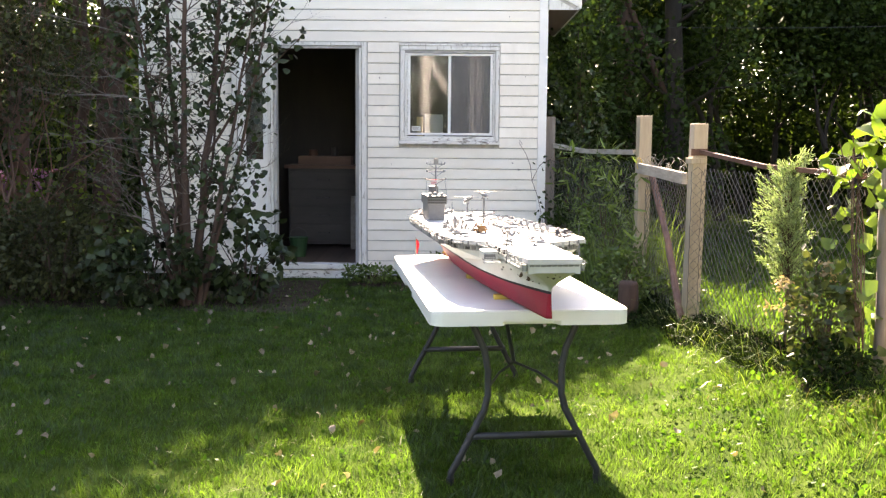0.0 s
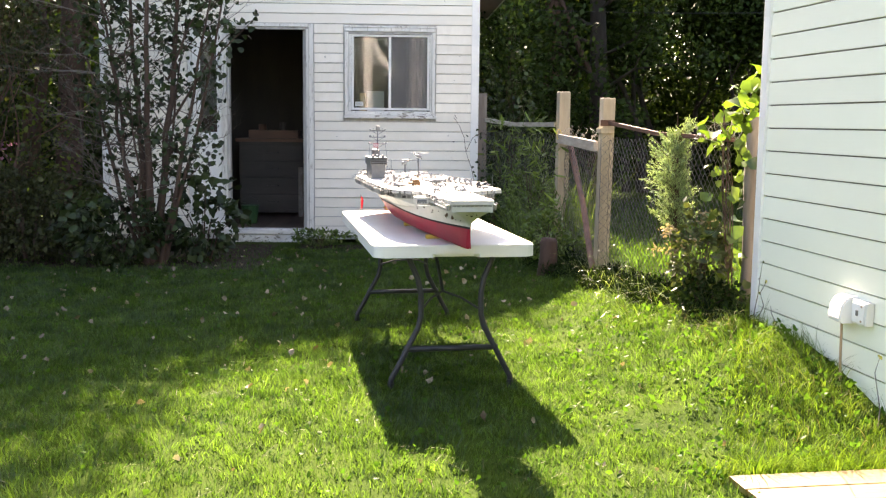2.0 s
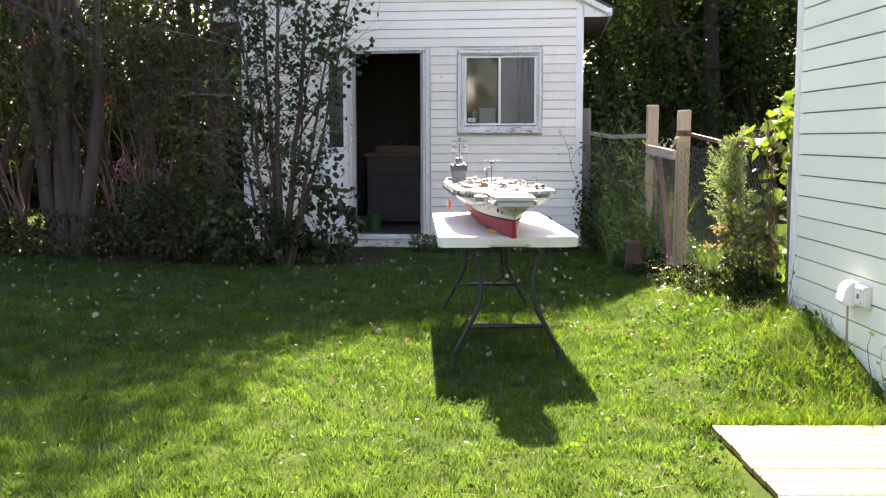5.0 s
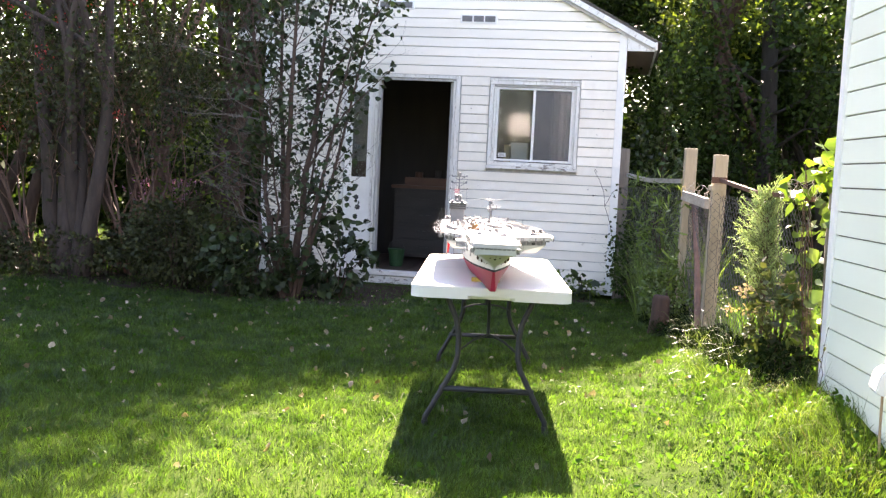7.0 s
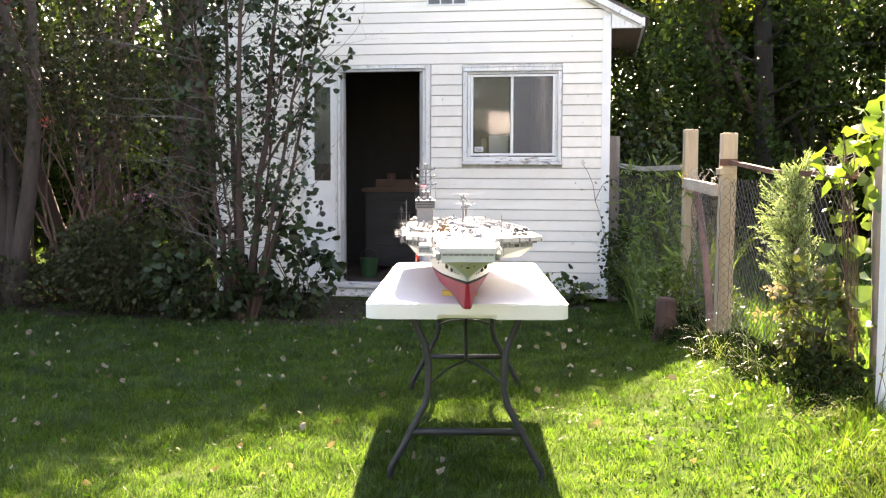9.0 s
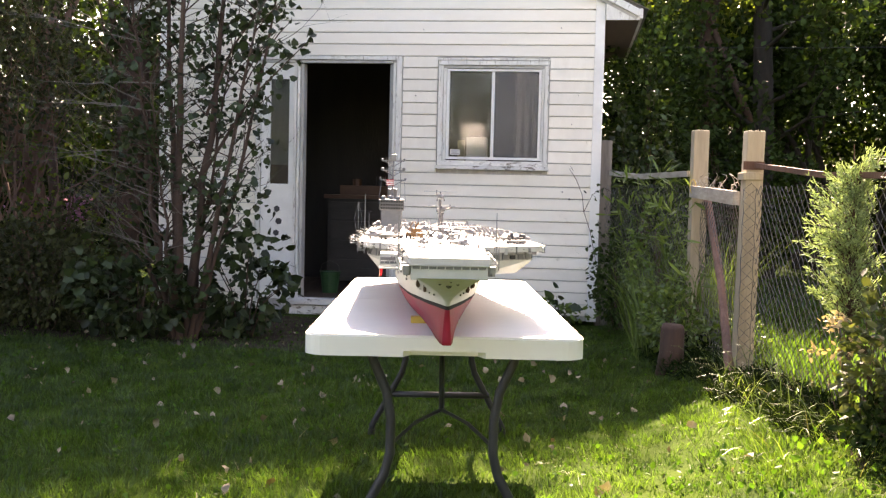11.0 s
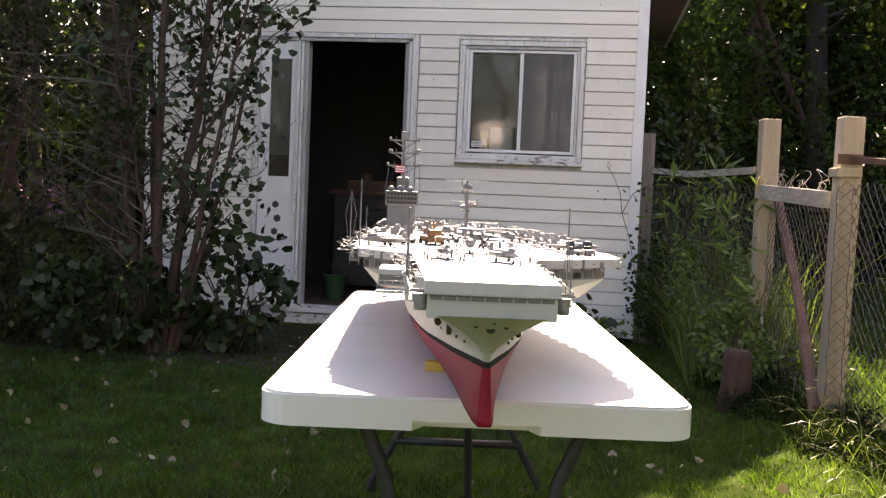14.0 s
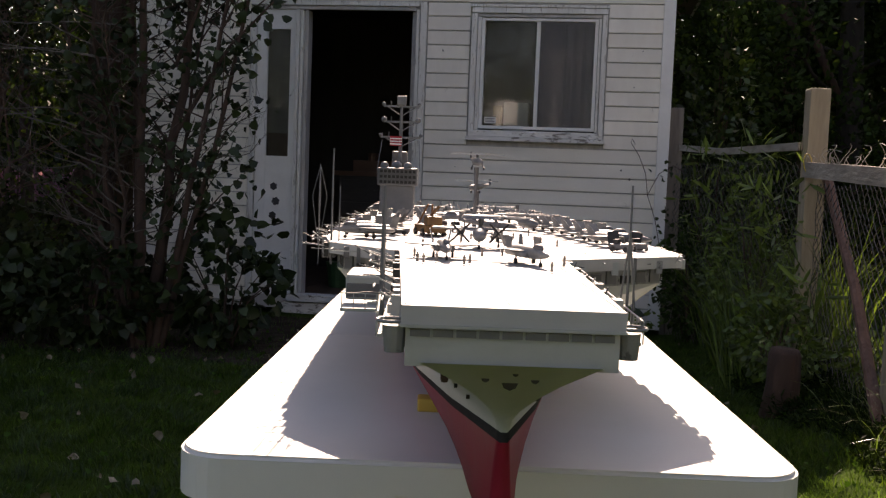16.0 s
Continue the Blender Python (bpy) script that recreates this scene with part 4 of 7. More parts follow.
def build_table():
    t = thing("folding_table", "white plastic folding table with dark grey steel legs", "table", pose(2.217, 5.477, 0, 0, 0, 7.7))
    W, L = 0.79, 1.92
    for s in (-1, 1):
        full = [(x, y) for x, y in rounded(W, L, 0.065) if y * s > 0]
        seam = [(-W / 2, s * 0.0015), (W / 2, s * 0.0015)] if s > 0 else [(W / 2, s * 0.0015), (-W / 2, s * 0.0015)]
        top = part("tabletop", prism(full + seam, TZ - 0.043, TZ, 0.005, 0.01), M_PLASTIC, t)
        # lower rim, notched for the carrying grip at the end and at the folding seam
        ye, yn = s * L / 2, s * (L / 2 - 0.04)
        grip = [(0.115, ye), (0.095, yn), (-0.095, yn), (-0.115, ye)]
        half = len(full) // 2
        low = full[:half] + (grip if s > 0 else [(-x, y) for x, y in grip]) + full[half:]
        ys = s * 0.17
        low += [(-W / 2, ys), (-W / 2 + 0.04, ys), (W / 2 - 0.04, ys), (W / 2, ys)] if s > 0 else [(W / 2, ys), (W / 2 - 0.04, ys), (-W / 2 + 0.04, ys), (-W / 2, ys)]
        part("rim", prism(low, TZ - 0.060, TZ - 0.043), M_PLASTIC, top)
        part("hinge_rail", box((-0.33, s * 0.05 - 0.015, TZ - 0.075), (0.33, s * 0.05 + 0.015, TZ - 0.044)), M_STEEL, t)
        yl = s * (L / 2 - 0.13)
        for sx in (-1, 1):
            pts = [(sx * 0.215, yl, TZ - 0.045), (sx * 0.205, yl, TZ - 0.09), (sx * 0.165, yl + s * 0.005, TZ - 0.18), (sx * 0.150, yl + s * 0.01, TZ - 0.26), (sx * 0.150, yl + s * 0.015, TZ - 0.36), (sx * 0.165, yl + s * 0.02, TZ - 0.42), (sx * 0.270, yl + s * 0.03, 0.06), (sx * 0.298, yl + s * 0.03, 0.01), (sx * 0.305, yl + s * 0.03, -0.045)]
            leg = part("leg", tube(pts, 0.0145, 10), M_STEEL, t, smooth=True)
            part("foot_cap", tube([(sx * 0.303, yl + s * 0.03, -0.05), (sx * 0.300, yl + s * 0.03, -0.01)], 0.017, 10), M_BLACK, leg)
            part("brace_arm", tube([(sx * 0.150, yl - s * 0.0, TZ - 0.34), (sx * 0.08, yl - s * 0.12, TZ - 0.30), (0.0, yl - s * 0.22, TZ - 0.28)], 0.006, 6), M_STEEL, t)
        part("crossbar", tube([(-0.235, yl + s * 0.024, 0.155), (0.235, yl + s * 0.024, 0.155)], 0.0145, 10), M_STEEL, t, smooth=True)
        part("leg_top_bar", tube([(-0.33, yl, TZ - 0.055), (0.33, yl, TZ - 0.055)], 0.013, 10), M_STEEL, t, smooth=True)
        part("centre_brace", tube([(0, yl - s * 0.22, TZ - 0.28), (0, yl - s * 0.50, TZ - 0.07)], 0.009, 8), M_STEEL, t)


build_table()


# ---- model aircraft carrier ----
SHIP = pose(2.395, 4.18, TZ, 0, 0, 9.5)
DW = 0.24


def lerp_table(rows, u):
    return float(np.interp(u, [r[0] for r in rows], [r[1] for r in rows]))


B_DECK = [(0, 0.080), (0.05, 0.084), (0.25, 0.098), (0.6, 0.128), (0.9, 0.138), (1.9, 0.138), (2.25, 0.118)]
B_WL = [(0, 0.003), (0.06, 0.016), (0.2, 0.047), (0.4, 0.094), (0.7, 0.127), (1.0, 0.136), (1.85, 0.134), (2.25, 0.095)]
B_KEEL = [(0, 0.010), (0.06, 0.017), (0.2, 0.024), (0.4, 0.034), (0.8, 0.062), (1.1, 0.078), (1.7, 0.075), (2.05, 0.03), (2.25, 0.02)]
Z_KEEL = [(0, 0.018), (1.7, 0.018), (2.05, 0.06), (2.25, 0.105)]


def hull_half(u, w):
    zk = lerp_table(Z_KEEL, u)
    if w <= 0.116:
        t = min(1, max(0, (w - zk) / max(1e-4, 0.116 - zk)))
        return lerp_table(B_KEEL, u) + (lerp_table(B_WL, u) - lerp_table(B_KEEL, u)) * t ** (1.35 - 0.75 * min(1.0, u / 0.8))
    t = min(1, (w - 0.116) / 0.074)
    return lerp_table(B_WL, u) + (lerp_table(B_DECK, u) - lerp_table(B_WL, u)) * t ** (1.8 - 0.8 * min(1.0, u / 0.6))


def hull_shell(levels, close_bottom=False):
    bm = bmesh.new()
    us = [0, 0.015, 0.03, 0.06, 0.1, 0.15, 0.2, 0.28, 0.36, 0.45, 0.55, 0.65, 0.8, 1.0, 1.3, 1.6, 1.75, 1.85, 1.95, 2.05, 2.15, 2.25]
    grid = []
    for u in us:
        row = []
        zk = lerp_table(Z_KEEL, u)
        for w in levels:
            ww = max(w, zk)
            rake = (0.014 * max(0, (0.125 - ww) / 0.125) + 0.055 * max(0, min(1, (0.19 - ww) / 0.0615))) * max(0, 1 - u / 0.2) - 0.012 * max(0, 1 - ww / 0.05) * max(0, 1 - u / 0.1)
            row.append((hull_half(u, ww), u + rake, ww))
        grid.append(row)
    for s in (-1, 1):
        vs = [[bm.verts.new((s * p[0], p[1], p[2])) for p in row] for row in grid]
        for i in range(len(us) - 1):
            for j in range(len(levels) - 1):
                bm.faces.new((vs[i][j], vs[i + 1][j], vs[i + 1][j + 1], vs[i][j + 1]))
    for i in (0, len(us) - 1):
        for j in range(len(levels) - 1):
            p, q = grid[i][j], grid[i][j + 1]
            bm.faces.new([bm.verts.new((x, y, z)) for x, y, z in ((-p[0], p[1], p[2]), (p[0], p[1], p[2]), (q[0], q[1], q[2]), (-q[0], q[1], q[2]))])
    if close_bottom:
        for i in range(len(us) - 1):
            p, q = grid[i][0], grid[i + 1][0]
            bm.faces.new([bm.verts.new((x, y, z)) for x, y, z in ((-p[0], p[1], p[2]), (p[0], p[1], p[2]), (q[0], q[1], q[2]), (-q[0], q[1], q[2]))])
    bmesh.ops.remove_doubles(bm, verts=bm.verts, dist=2e-4)
    bmesh.ops.recalc_face_normals(bm, faces=bm.faces)
    return bm


DECK_OUT = [(-0.098, 0.0), (0.098, 0.0), (0.118, 0.56), (0.325, 0.72), (0.335, 0.80), (0.315, 1.15), (0.235, 1.62), (0.20, 1.90), (0.14, 2.30), (-0.13, 2.30), (-0.20, 2.20), (-0.25, 2.05), (-0.255, 1.35), (-0.255, 0.90), (-0.235, 0.76), (-0.118, 0.62)]


def jet_parts(parent, folded=False):
    """A grey swept-wing jet, nose to -y, about twelve centimetres long, wheels on z = 0."""
    bm = bmesh.new()
    prof = [(-0.060, 0.0005, 0.016), (-0.052, 0.0035, 0.016), (-0.040, 0.006, 0.0165), (-0.025, 0.0078, 0.017), (-0.005, 0.0085, 0.0165), (0.03, 0.0085, 0.016), (0.05, 0.007, 0.016), (0.058, 0.0058, 0.016)]
    add_tube(bm, [(0, y, z) for y, r, z in prof], [r for y, r, z in prof], 8)
    add_tube(bm, [(-0.009, -0.012, 0.0145), (-0.0095, 0.045, 0.0145)], 0.0052, 6)
    add_tube(bm, [(0.009, -0.012, 0.0145), (0.0095, 0.045, 0.0145)], 0.0052, 6)
    part("fuselage", bm, M_JET, parent, smooth=True)
    bm = bmesh.new()
    add_tube(bm, [(0, -0.042, 0.021), (0, -0.034, 0.0245), (0, -0.022, 0.0245), (0, -0.010, 0.022)], [0.001, 0.0045, 0.0045, 0.001], 8)
    part("canopy", bm, M_DKGREY, parent, "dark canopy", smooth=True)
    for s in (-1, 1):
        bm = bmesh.new()
        if folded:
            pl = [(0.006, -0.012), (0.024, 0.004), (0.024, 0.030), (0.006, 0.030)]
        else:
            pl = [(0.006, -0.018), (0.052, 0.018), (0.052, 0.030), (0.006, 0.032)]
        a = [bm.verts.new((s * x, y, 0.0175)) for x, y in pl]
        b = [bm.verts.new((s * x, y, 0.0190)) for x, y in pl]
        bm.faces.new(a)
        bm.faces.new(b)
        for i in range(4):
            bm.faces.new((a[i], a[(i + 1) % 4], b[(i + 1) % 4], b[i]))
        if folded:
            add_box(bm, (s * 0.0235, 0.010, 0.018), (s * 0.0247, 0.028, 0.033), m=pose(0, 0, 0, 0, s * -8, 0))
        bmesh.ops.recalc_face_normals(bm, faces=bm.faces)
        part("wing", bm, M_JET, parent)
        bm = bmesh.new()
        for pl2, off in (([(0.040, 0.020), (0.056, 0.020), (0.062, 0.037), (0.055, 0.037)], 0.010),):
            a = [bm.verts.new((s * (off + (z - 0.02) * 0.25), y, z)) for y, z in pl2]
            b = [bm.verts.new((s * (off + (z - 0.02) * 0.25 + 0.0012), y, z)) for y, z in pl2]
            bm.faces.new(a)
            bm.faces.new(b)
            for i in range(4):
                bm.faces.new((a[i], a[(i + 1) % 4], b[(i + 1) % 4], b[i]))
        bmesh.ops.recalc_face_normals(bm, faces=bm.faces)
        part("tail_fin", bm, M_JET, parent)
        part("tailplane", box((s * 0.008, 0.048, 0.0155), (s * 0.030, 0.062, 0.0168)), M_JET, parent)
        bm = bmesh.new()
        add_tube(bm, [(s * 0.012, 0.012, 0.014), (s * 0.013, 0.012, 0.004)], 0.0012, 5)
        add_tube(bm, [(s * 0.0115, 0.012, 0.004), (s * 0.0145, 0.012, 0.004)], 0.004, 8)
        part("landing_gear", bm, M_BLACK, parent)
    bm = bmesh.new()
    add_tube(bm, [(0, -0.036, 0.014), (0, -0.036, 0.003)], 0.001, 5)
    add_tube(bm, [(-0.0015, -0.036, 0.003), (0.0015, -0.036, 0.003)], 0.003, 8)
    part("landing_gear", bm, M_BLACK, parent)


def heli_parts(parent):
    """A dark helicopter, nose to -y, skids on z = 0."""
    bm = bmesh.new()
    add_tube(bm, [(0, -0.045, 0.014), (0, -0.036, 0.016), (0, -0.015, 0.018), (0, 0.012, 0.019), (0, 0.025, 0.021)], [0.003, 0.008, 0.0095, 0.009, 0.004], 8)
    part("fuselage", bm, M_ISLAND, parent, smooth=True)
    part("tail_boom", tube([(0, 0.018, 0.022), (0, 0.065, 0.026)], [0.006, 0.003]), M_ISLAND, parent)
    part("tail_fin", box((-0.001, 0.060, 0.024), (0.001, 0.070, 0.042)), M_DKGREY, parent)
    part("rotor_hub", tube([(0, -0.004, 0.028), (0, -0.004, 0.037)], 0.003), M_DKGREY, parent)
    for k in range(4):
        q = 0.15 + k * math.pi / 2
        part("rotor_blade", box((0.0, -0.0030, 0.0345), (0.066, 0.0030, 0.0372)), M_DECK, parent, m=pose(0, -0.004, 0, 0, 0, math.degrees(q)))
    for s in (-1, 1):
        bm = bmesh.new()
        add_tube(bm, [(s * 0.011, -0.012, 0.012), (s * 0.014, -0.012, 0.003)], 0.0012, 5)
        add_tube(bm, [(s * 0.0125, -0.012, 0.0035), (s * 0.0155, -0.012, 0.0035)], 0.0035, 8)
        part("wheel", bm, M_BLACK, parent)


def prop_parts(parent):
    """A twin-propeller plane, nose to -y, with its radar disc."""
    bm = bmesh.new()
    add_tube(bm, [(0, -0.058, 0.020), (0, -0.050, 0.021), (0, -0.03, 0.022), (0, 0.03, 0.022), (0, 0.06, 0.024)], [0.003, 0.009, 0.0115, 0.0105, 0.004], 10)
    part("fuselage", bm, M_JET, parent, smooth=True)
    part("wing", box((-0.075, -0.018, 0.0285), (0.075, 0.008, 0.0315), 0.001), M_JET, parent)
    part("radar_disc", tube([(0, 0.014, 0.046), (0, 0.014, 0.051)], [0.032, 0.028], 16), M_JET, parent)
    part("radar_pylon", tube([(0, 0.014, 0.032), (0, 0.014, 0.047)], 0.004), M_JET, parent)
    part("tailplane", box((-0.028, 0.05, 0.027), (0.028, 0.062, 0.029)), M_JET, parent)
    for s in (-1, 1):
        part("tail_fin", box((s * 0.026, 0.048, 0.022), (s * 0.028, 0.062, 0.042)), M_JET, parent)
        en = part("engine", tube([(s * 0.03, -0.036, 0.025), (s * 0.03, -0.028, 0.0255), (s * 0.03, 0.012, 0.027)], [0.003, 0.007, 0.004], 8), M_DKGREY, parent)
        for k in range(4):
            part("propeller_blade", box((-0.0016, -0.001, 0.0), (0.0016, 0.001, 0.021)), M_BLACK, en, m=pose(s * 0.03, -0.037, 0.025, 0, 45 + 90 * k, 0))
        part("wheel", tube([(s * 0.03 - 0.002, -0.005, 0.004), (s * 0.03 + 0.002, -0.005, 0.004)], 0.004, 8), M_BLACK, parent)
        part("gear_leg", tube([(s * 0.03, -0.005, 0.004), (s * 0.03, -0.005, 0.024)], 0.0012, 5), M_BLACK, parent)
    part("wheel", tube([(-0.002, -0.044, 0.0035), (0.002, -0.044, 0.0035)], 0.0035, 8), M_BLACK, parent)
    part("gear_leg", tube([(0, -0.044, 0.0035), (0, -0.044, 0.014)], 0.0012, 5), M_BLACK, parent)


def build_ship():
    s = thing("model_aircraft_carrier", "large grey model aircraft carrier with red lower hull on a table", "model ship", SHIP)
    part("lower_hull", hull_shell([0.018, 0.03, 0.045, 0.07, 0.09, 0.107], True), M_RED, s, "red painted lower hull", smooth=True)
    part("boot_stripe", hull_shell([0.107, 0.112, 0.117]), M_BOOT, s, "black waterline stripe", smooth=True)
    hull = part("upper_hull", hull_shell([0.117, 0.128, 0.14, 0.155, 0.17, 0.19]), M_HULL, s, "pale grey upper hull", smooth=True)
    # bow bulkhead and gallery under the deck
    bow = part("bow_gallery", prism([(-0.094, 0.006), (0.094, 0.006), (0.104, 0.6), (-0.104, 0.6)], 0.186, 0.2215, 0.0), M_HULL, s)
    for k in range(9):
        part("bow_window", box((-0.090 + k * 0.0202, 0.0035, 0.2125), (-0.0725 + k * 0.0202, 0.0065, 0.2190)), M_ISLAND, bow)
    for x, zz, r in ((-0.022, 0.178, 0.004), (0.0, 0.174, 0.0075), (0.022, 0.178, 0.004), (0.004, 0.184, 0.003)):
        part("hawse_pipe", tube([(x, 0.03, zz), (x, 0.002 + 0.055 * (0.19 - zz) / 0.0615, zz - 0.002)], r, 8), M_BLACK, bow)
    part("bow_lip", box((-0.099, -0.002, 0.221), (0.099, 0.004, 0.2235)), M_HULL, bow)
    deck = part("flight_deck", prism(DECK_OUT, 0.222, DW), M_DECK, s, "pale grey flight deck")
    ins = [(x * 0.90 if y > 0.5 else x * 0.95, 0.02 + y * 0.985) for x, y in DECK_OUT]
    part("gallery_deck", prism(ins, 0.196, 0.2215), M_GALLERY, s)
    # overhanging sponsons along both sides
    for name, out, w0 in (("sponson", [(0.11, 0.60), (0.30, 0.745), (0.305, 1.10), (0.20, 1.6), (0.11, 1.7)], 0.172), ("sponson", [(-0.11, 0.66), (-0.225, 0.80), (-0.235, 1.0), (-0.235, 1.45), (-0.11, 1.55)], 0.176), ("sponson", [(-0.11, 1.72), (-0.225, 1.80), (-0.22, 2.05), (-0.10, 2.2)], 0.176)):
        bm = bmesh.new()
        n = len(out)
        a = [bm.verts.new((x * 0.72 + 0.1 * (1 if x > 0 else -1) * 0.28, y, w0 - 0.02)) for x, y in out]
        b = [bm.verts.new((x, y, 0.196)) for x, y in out]
        bm.faces.new(a)
        bm.faces.new(b)
        for i in range(n):
            bm.faces.new((a[i], a[(i + 1) % n], b[(i + 1) % n], b[i]))
        bmesh.ops.recalc_face_normals(bm, faces=bm.faces)
        part(name, bm, M_HULL, s)
    for x, u in ((-0.150, 0.44),):
        sp = part("gun_sponson", box((x - 0.028, u - 0.05, 0.194), (x + 0.030, u + 0.05, 0.226), 0.004), M_HULL, s)
        part("opening", box((x - 0.026, u - 0.053, 0.198), (x + 0.02, u - 0.0495, 0.215)), M_DKGREY, sp)
        bm = bmesh.new()
        add_box(bm, (x - 0.03, u - 0.10, 0.186), (x + 0.03, u - 0.05, 0.190))
        for k in range(5):
            add_tube(bm, [(x - 0.028 + 0.014 * k, u - 0.098, 0.19), (x - 0.028 + 0.014 * k, u - 0.098, 0.208)], 0.0008, 4)
        add_tube(bm, [(x - 0.03, u - 0.098, 0.208), (x + 0.03, u - 0.098, 0.208)], 0.0008, 4)
        part("railing", bm, M_HULL, sp)
    # side galleries: catwalk tubs and struts along the deck edge
    rng = random.Random(4)
    for side, u0, u1, v in ((-1, 0.04, 0.60, 0.108), (1, 0.04, 0.54, 0.108)):
        cat = part("catwalk", box((side * v - 0.012, u0, 0.205), (side * v + 0.012, u1, 0.208)), M_HULL, s)
        bm = bmesh.new()
        k = 0
        u = u0
        while u < u1:
            vv = side * (v + 0.012 + 0.02 * u / 0.6)
            add_tube(bm, [(vv, u, 0.206), (vv, u, 0.228)], 0.0009, 4)
            if k % 3 == 0:
                add_box(bm, (side * v - 0.008, u, 0.208), (side * v + 0.01, u + 0.014, 0.208 + rng.uniform(0.008, 0.02)))
            u += 0.018
            k += 1
        add_tube(bm, [(side * (v + 0.012), u0, 0.228), (side * (v + 0.031), u1, 0.228)], 0.0009, 4)
        part("railing", bm, M_HULL, cat)
        bm = bmesh.new()
        q = [2 * math.pi * j / 12 for j in range(13)]
        add_tube(bm, [(side * 0.106 + 0.014 * math.cos(a), 0.02 + 0.014 * math.sin(a), 0.224) for a in q], 0.0016, 5)
        add_tube(bm, [(side * 0.104, 0.02, 0.196), (side * 0.104, 0.02, 0.220)], [0.009, 0.011], 12)
        part("bow_tub", bm, M_GALLERY, s)
    for side in (-1, 1):
        for k in range(16):
            u = 0.95 + k * 0.075
            xs = [p for p in DECK_OUT if p[0] * side > 0]
            v = np.interp(u, *zip(*sorted([(p[1], abs(p[0])) for p in xs])))
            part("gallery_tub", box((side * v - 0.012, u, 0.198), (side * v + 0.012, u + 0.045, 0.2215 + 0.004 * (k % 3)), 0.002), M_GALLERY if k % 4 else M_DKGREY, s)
    # lockers, reels and rafts crowding the deck edge
    rng = random.Random(12)
    for side in (-1, 1):
        xs = sorted([(p[1], abs(p[0])) for p in DECK_OUT if p[0] * side > 0])
        for k in range(58):
            u = 0.08 + k * 0.038 + rng.uniform(-0.01, 0.01)
            v = float(np.interp(u, *zip(*xs)))
            hh, ww = rng.uniform(0.005, 0.014), rng.uniform(0.004, 0.010)
            part("deck_edge_locker", box((side * (v + 0.001), u, DW - 0.028 + rng.uniform(0, 0.008)), (side * (v + 0.001 + ww), u + rng.uniform(0.006, 0.02), DW - 0.012 + hh)), (M_GALLERY, M_DKGREY, M_HULL, M_BLACK)[rng.randrange(4)], deck)
    # dark openings between the frames of the gallery under the deck
    ring = ins + [ins[0]]
    k = 0
    for (xa, ya), (xb, yb) in zip(ring, ring[1:]):
        n = int(math.hypot(xb - xa, yb - ya) / 0.034)
        turn = math.degrees(math.atan2(yb - ya, xb - xa))
        for j in range(n):
            if ya < 0.1 and yb < 0.1:
                continue
            f = (j + 0.5) / n
            k += 1
            part("gallery_opening", box((-0.011, -0.003, 0.0), (0.011, 0.003, 0.012 + 0.004 * (k % 3))), (M_BLACK, M_DKGREY, M_ISLAND)[k % 3], s, m=pose(xa + (xb - xa) * f, ya + (yb - ya) * f, 0.199, 0, 0, turn))
    rng = random.Random(44)
    for side in (-1, 1):
        for k in range(16):
            u = 0.30 + k * 0.115 + rng.uniform(-0.03, 0.03)
            w = rng.uniform(0.150, 0.178)
            hb = hull_half(u, w)
            part("hull_opening", box((side * hb - 0.004, u, w), (side * hb + 0.003, u + rng.uniform(0.015, 0.045), w + rng.uniform(0.006, 0.014))), (M_DKGREY, M_ISLAND, M_BLACK)[k % 3], hull)
    # outrigger rods and net frames along the deck edge
    rng = random.Random(31)
    for side in (-1, 1):
        xs = sorted([(p[1], abs(p[0])) for p in DECK_OUT if p[0] * side > 0])
        for k in range(64):
            u = 0.10 + k * 0.0335 + rng.uniform(-0.008, 0.008)
            v = float(np.interp(u, *zip(*xs)))
            n = rng.uniform(0.016, 0.050) if side < 0 else rng.uniform(0.004, 0.010)
            bm = bmesh.new()
            add_tube(bm, [(side * v, u, DW - 0.010), (side * (v + n), u + rng.uniform(-0.012, 0.012), DW - 0.006 + rng.uniform(-0.006, 0.012))], 0.0011, 4)
            if k % 3 == 0:
                add_tube(bm, [(side * (v + n * 0.9), u - 0.016, DW - 0.006), (side * (v + n * 0.9), u + 0.016, DW - 0.006)], 0.001, 4)
            part("outrigger", bm, (M_HULL, M_ISLAND, M_DKGREY)[k % 3], deck)
    # hull fittings
    for k in range(14):
        u = 0.25 + k * 0.13
        for side in (-1, 1):
            w = 0.15 + 0.012 * (k % 3)
            h = hull_half(u, w)
            part("porthole", box((side * h - 0.003, u, w), (side * h + 0.003, u + 0.012 + 0.008 * (k % 2), w + 0.007)), M_DKGREY, hull)
    for side in (-1, 1):
        part("anchor", box((side * (hull_half(0.16, 0.152)) - 0.004, 0.15, 0.142), (side * hull_half(0.16, 0.152) + 0.004, 0.172, 0.163), 0.003), M_STUMP, hull, "rust-brown anchor")
        part("anchor_chain", tube([(side * hull_half(0.19, 0.165), 0.19, 0.172), (side * (hull_half(0.21, 0.158) + 0.003), 0.21, 0.156), (side * (hull_half(0.23, 0.15) + 0.003), 0.235, 0.148)], [0.005, 0.007, 0.003], 6), M_STUMP, hull)
        for k in range(4):
            uu = 0.09 + 0.05 * k
            part("porthole", tube([(side * (hull_half(uu, 0.142) - 0.002), uu, 0.142), (side * (hull_half(uu, 0.142) + 0.0015), uu, 0.142)], 0.0022, 8), M_BLACK, hull)
        part("hangar_door", box((side * 0.1375, 0.93, 0.150), (side * 0.1395, 1.05, 0.186)), M_DKGREY, hull)
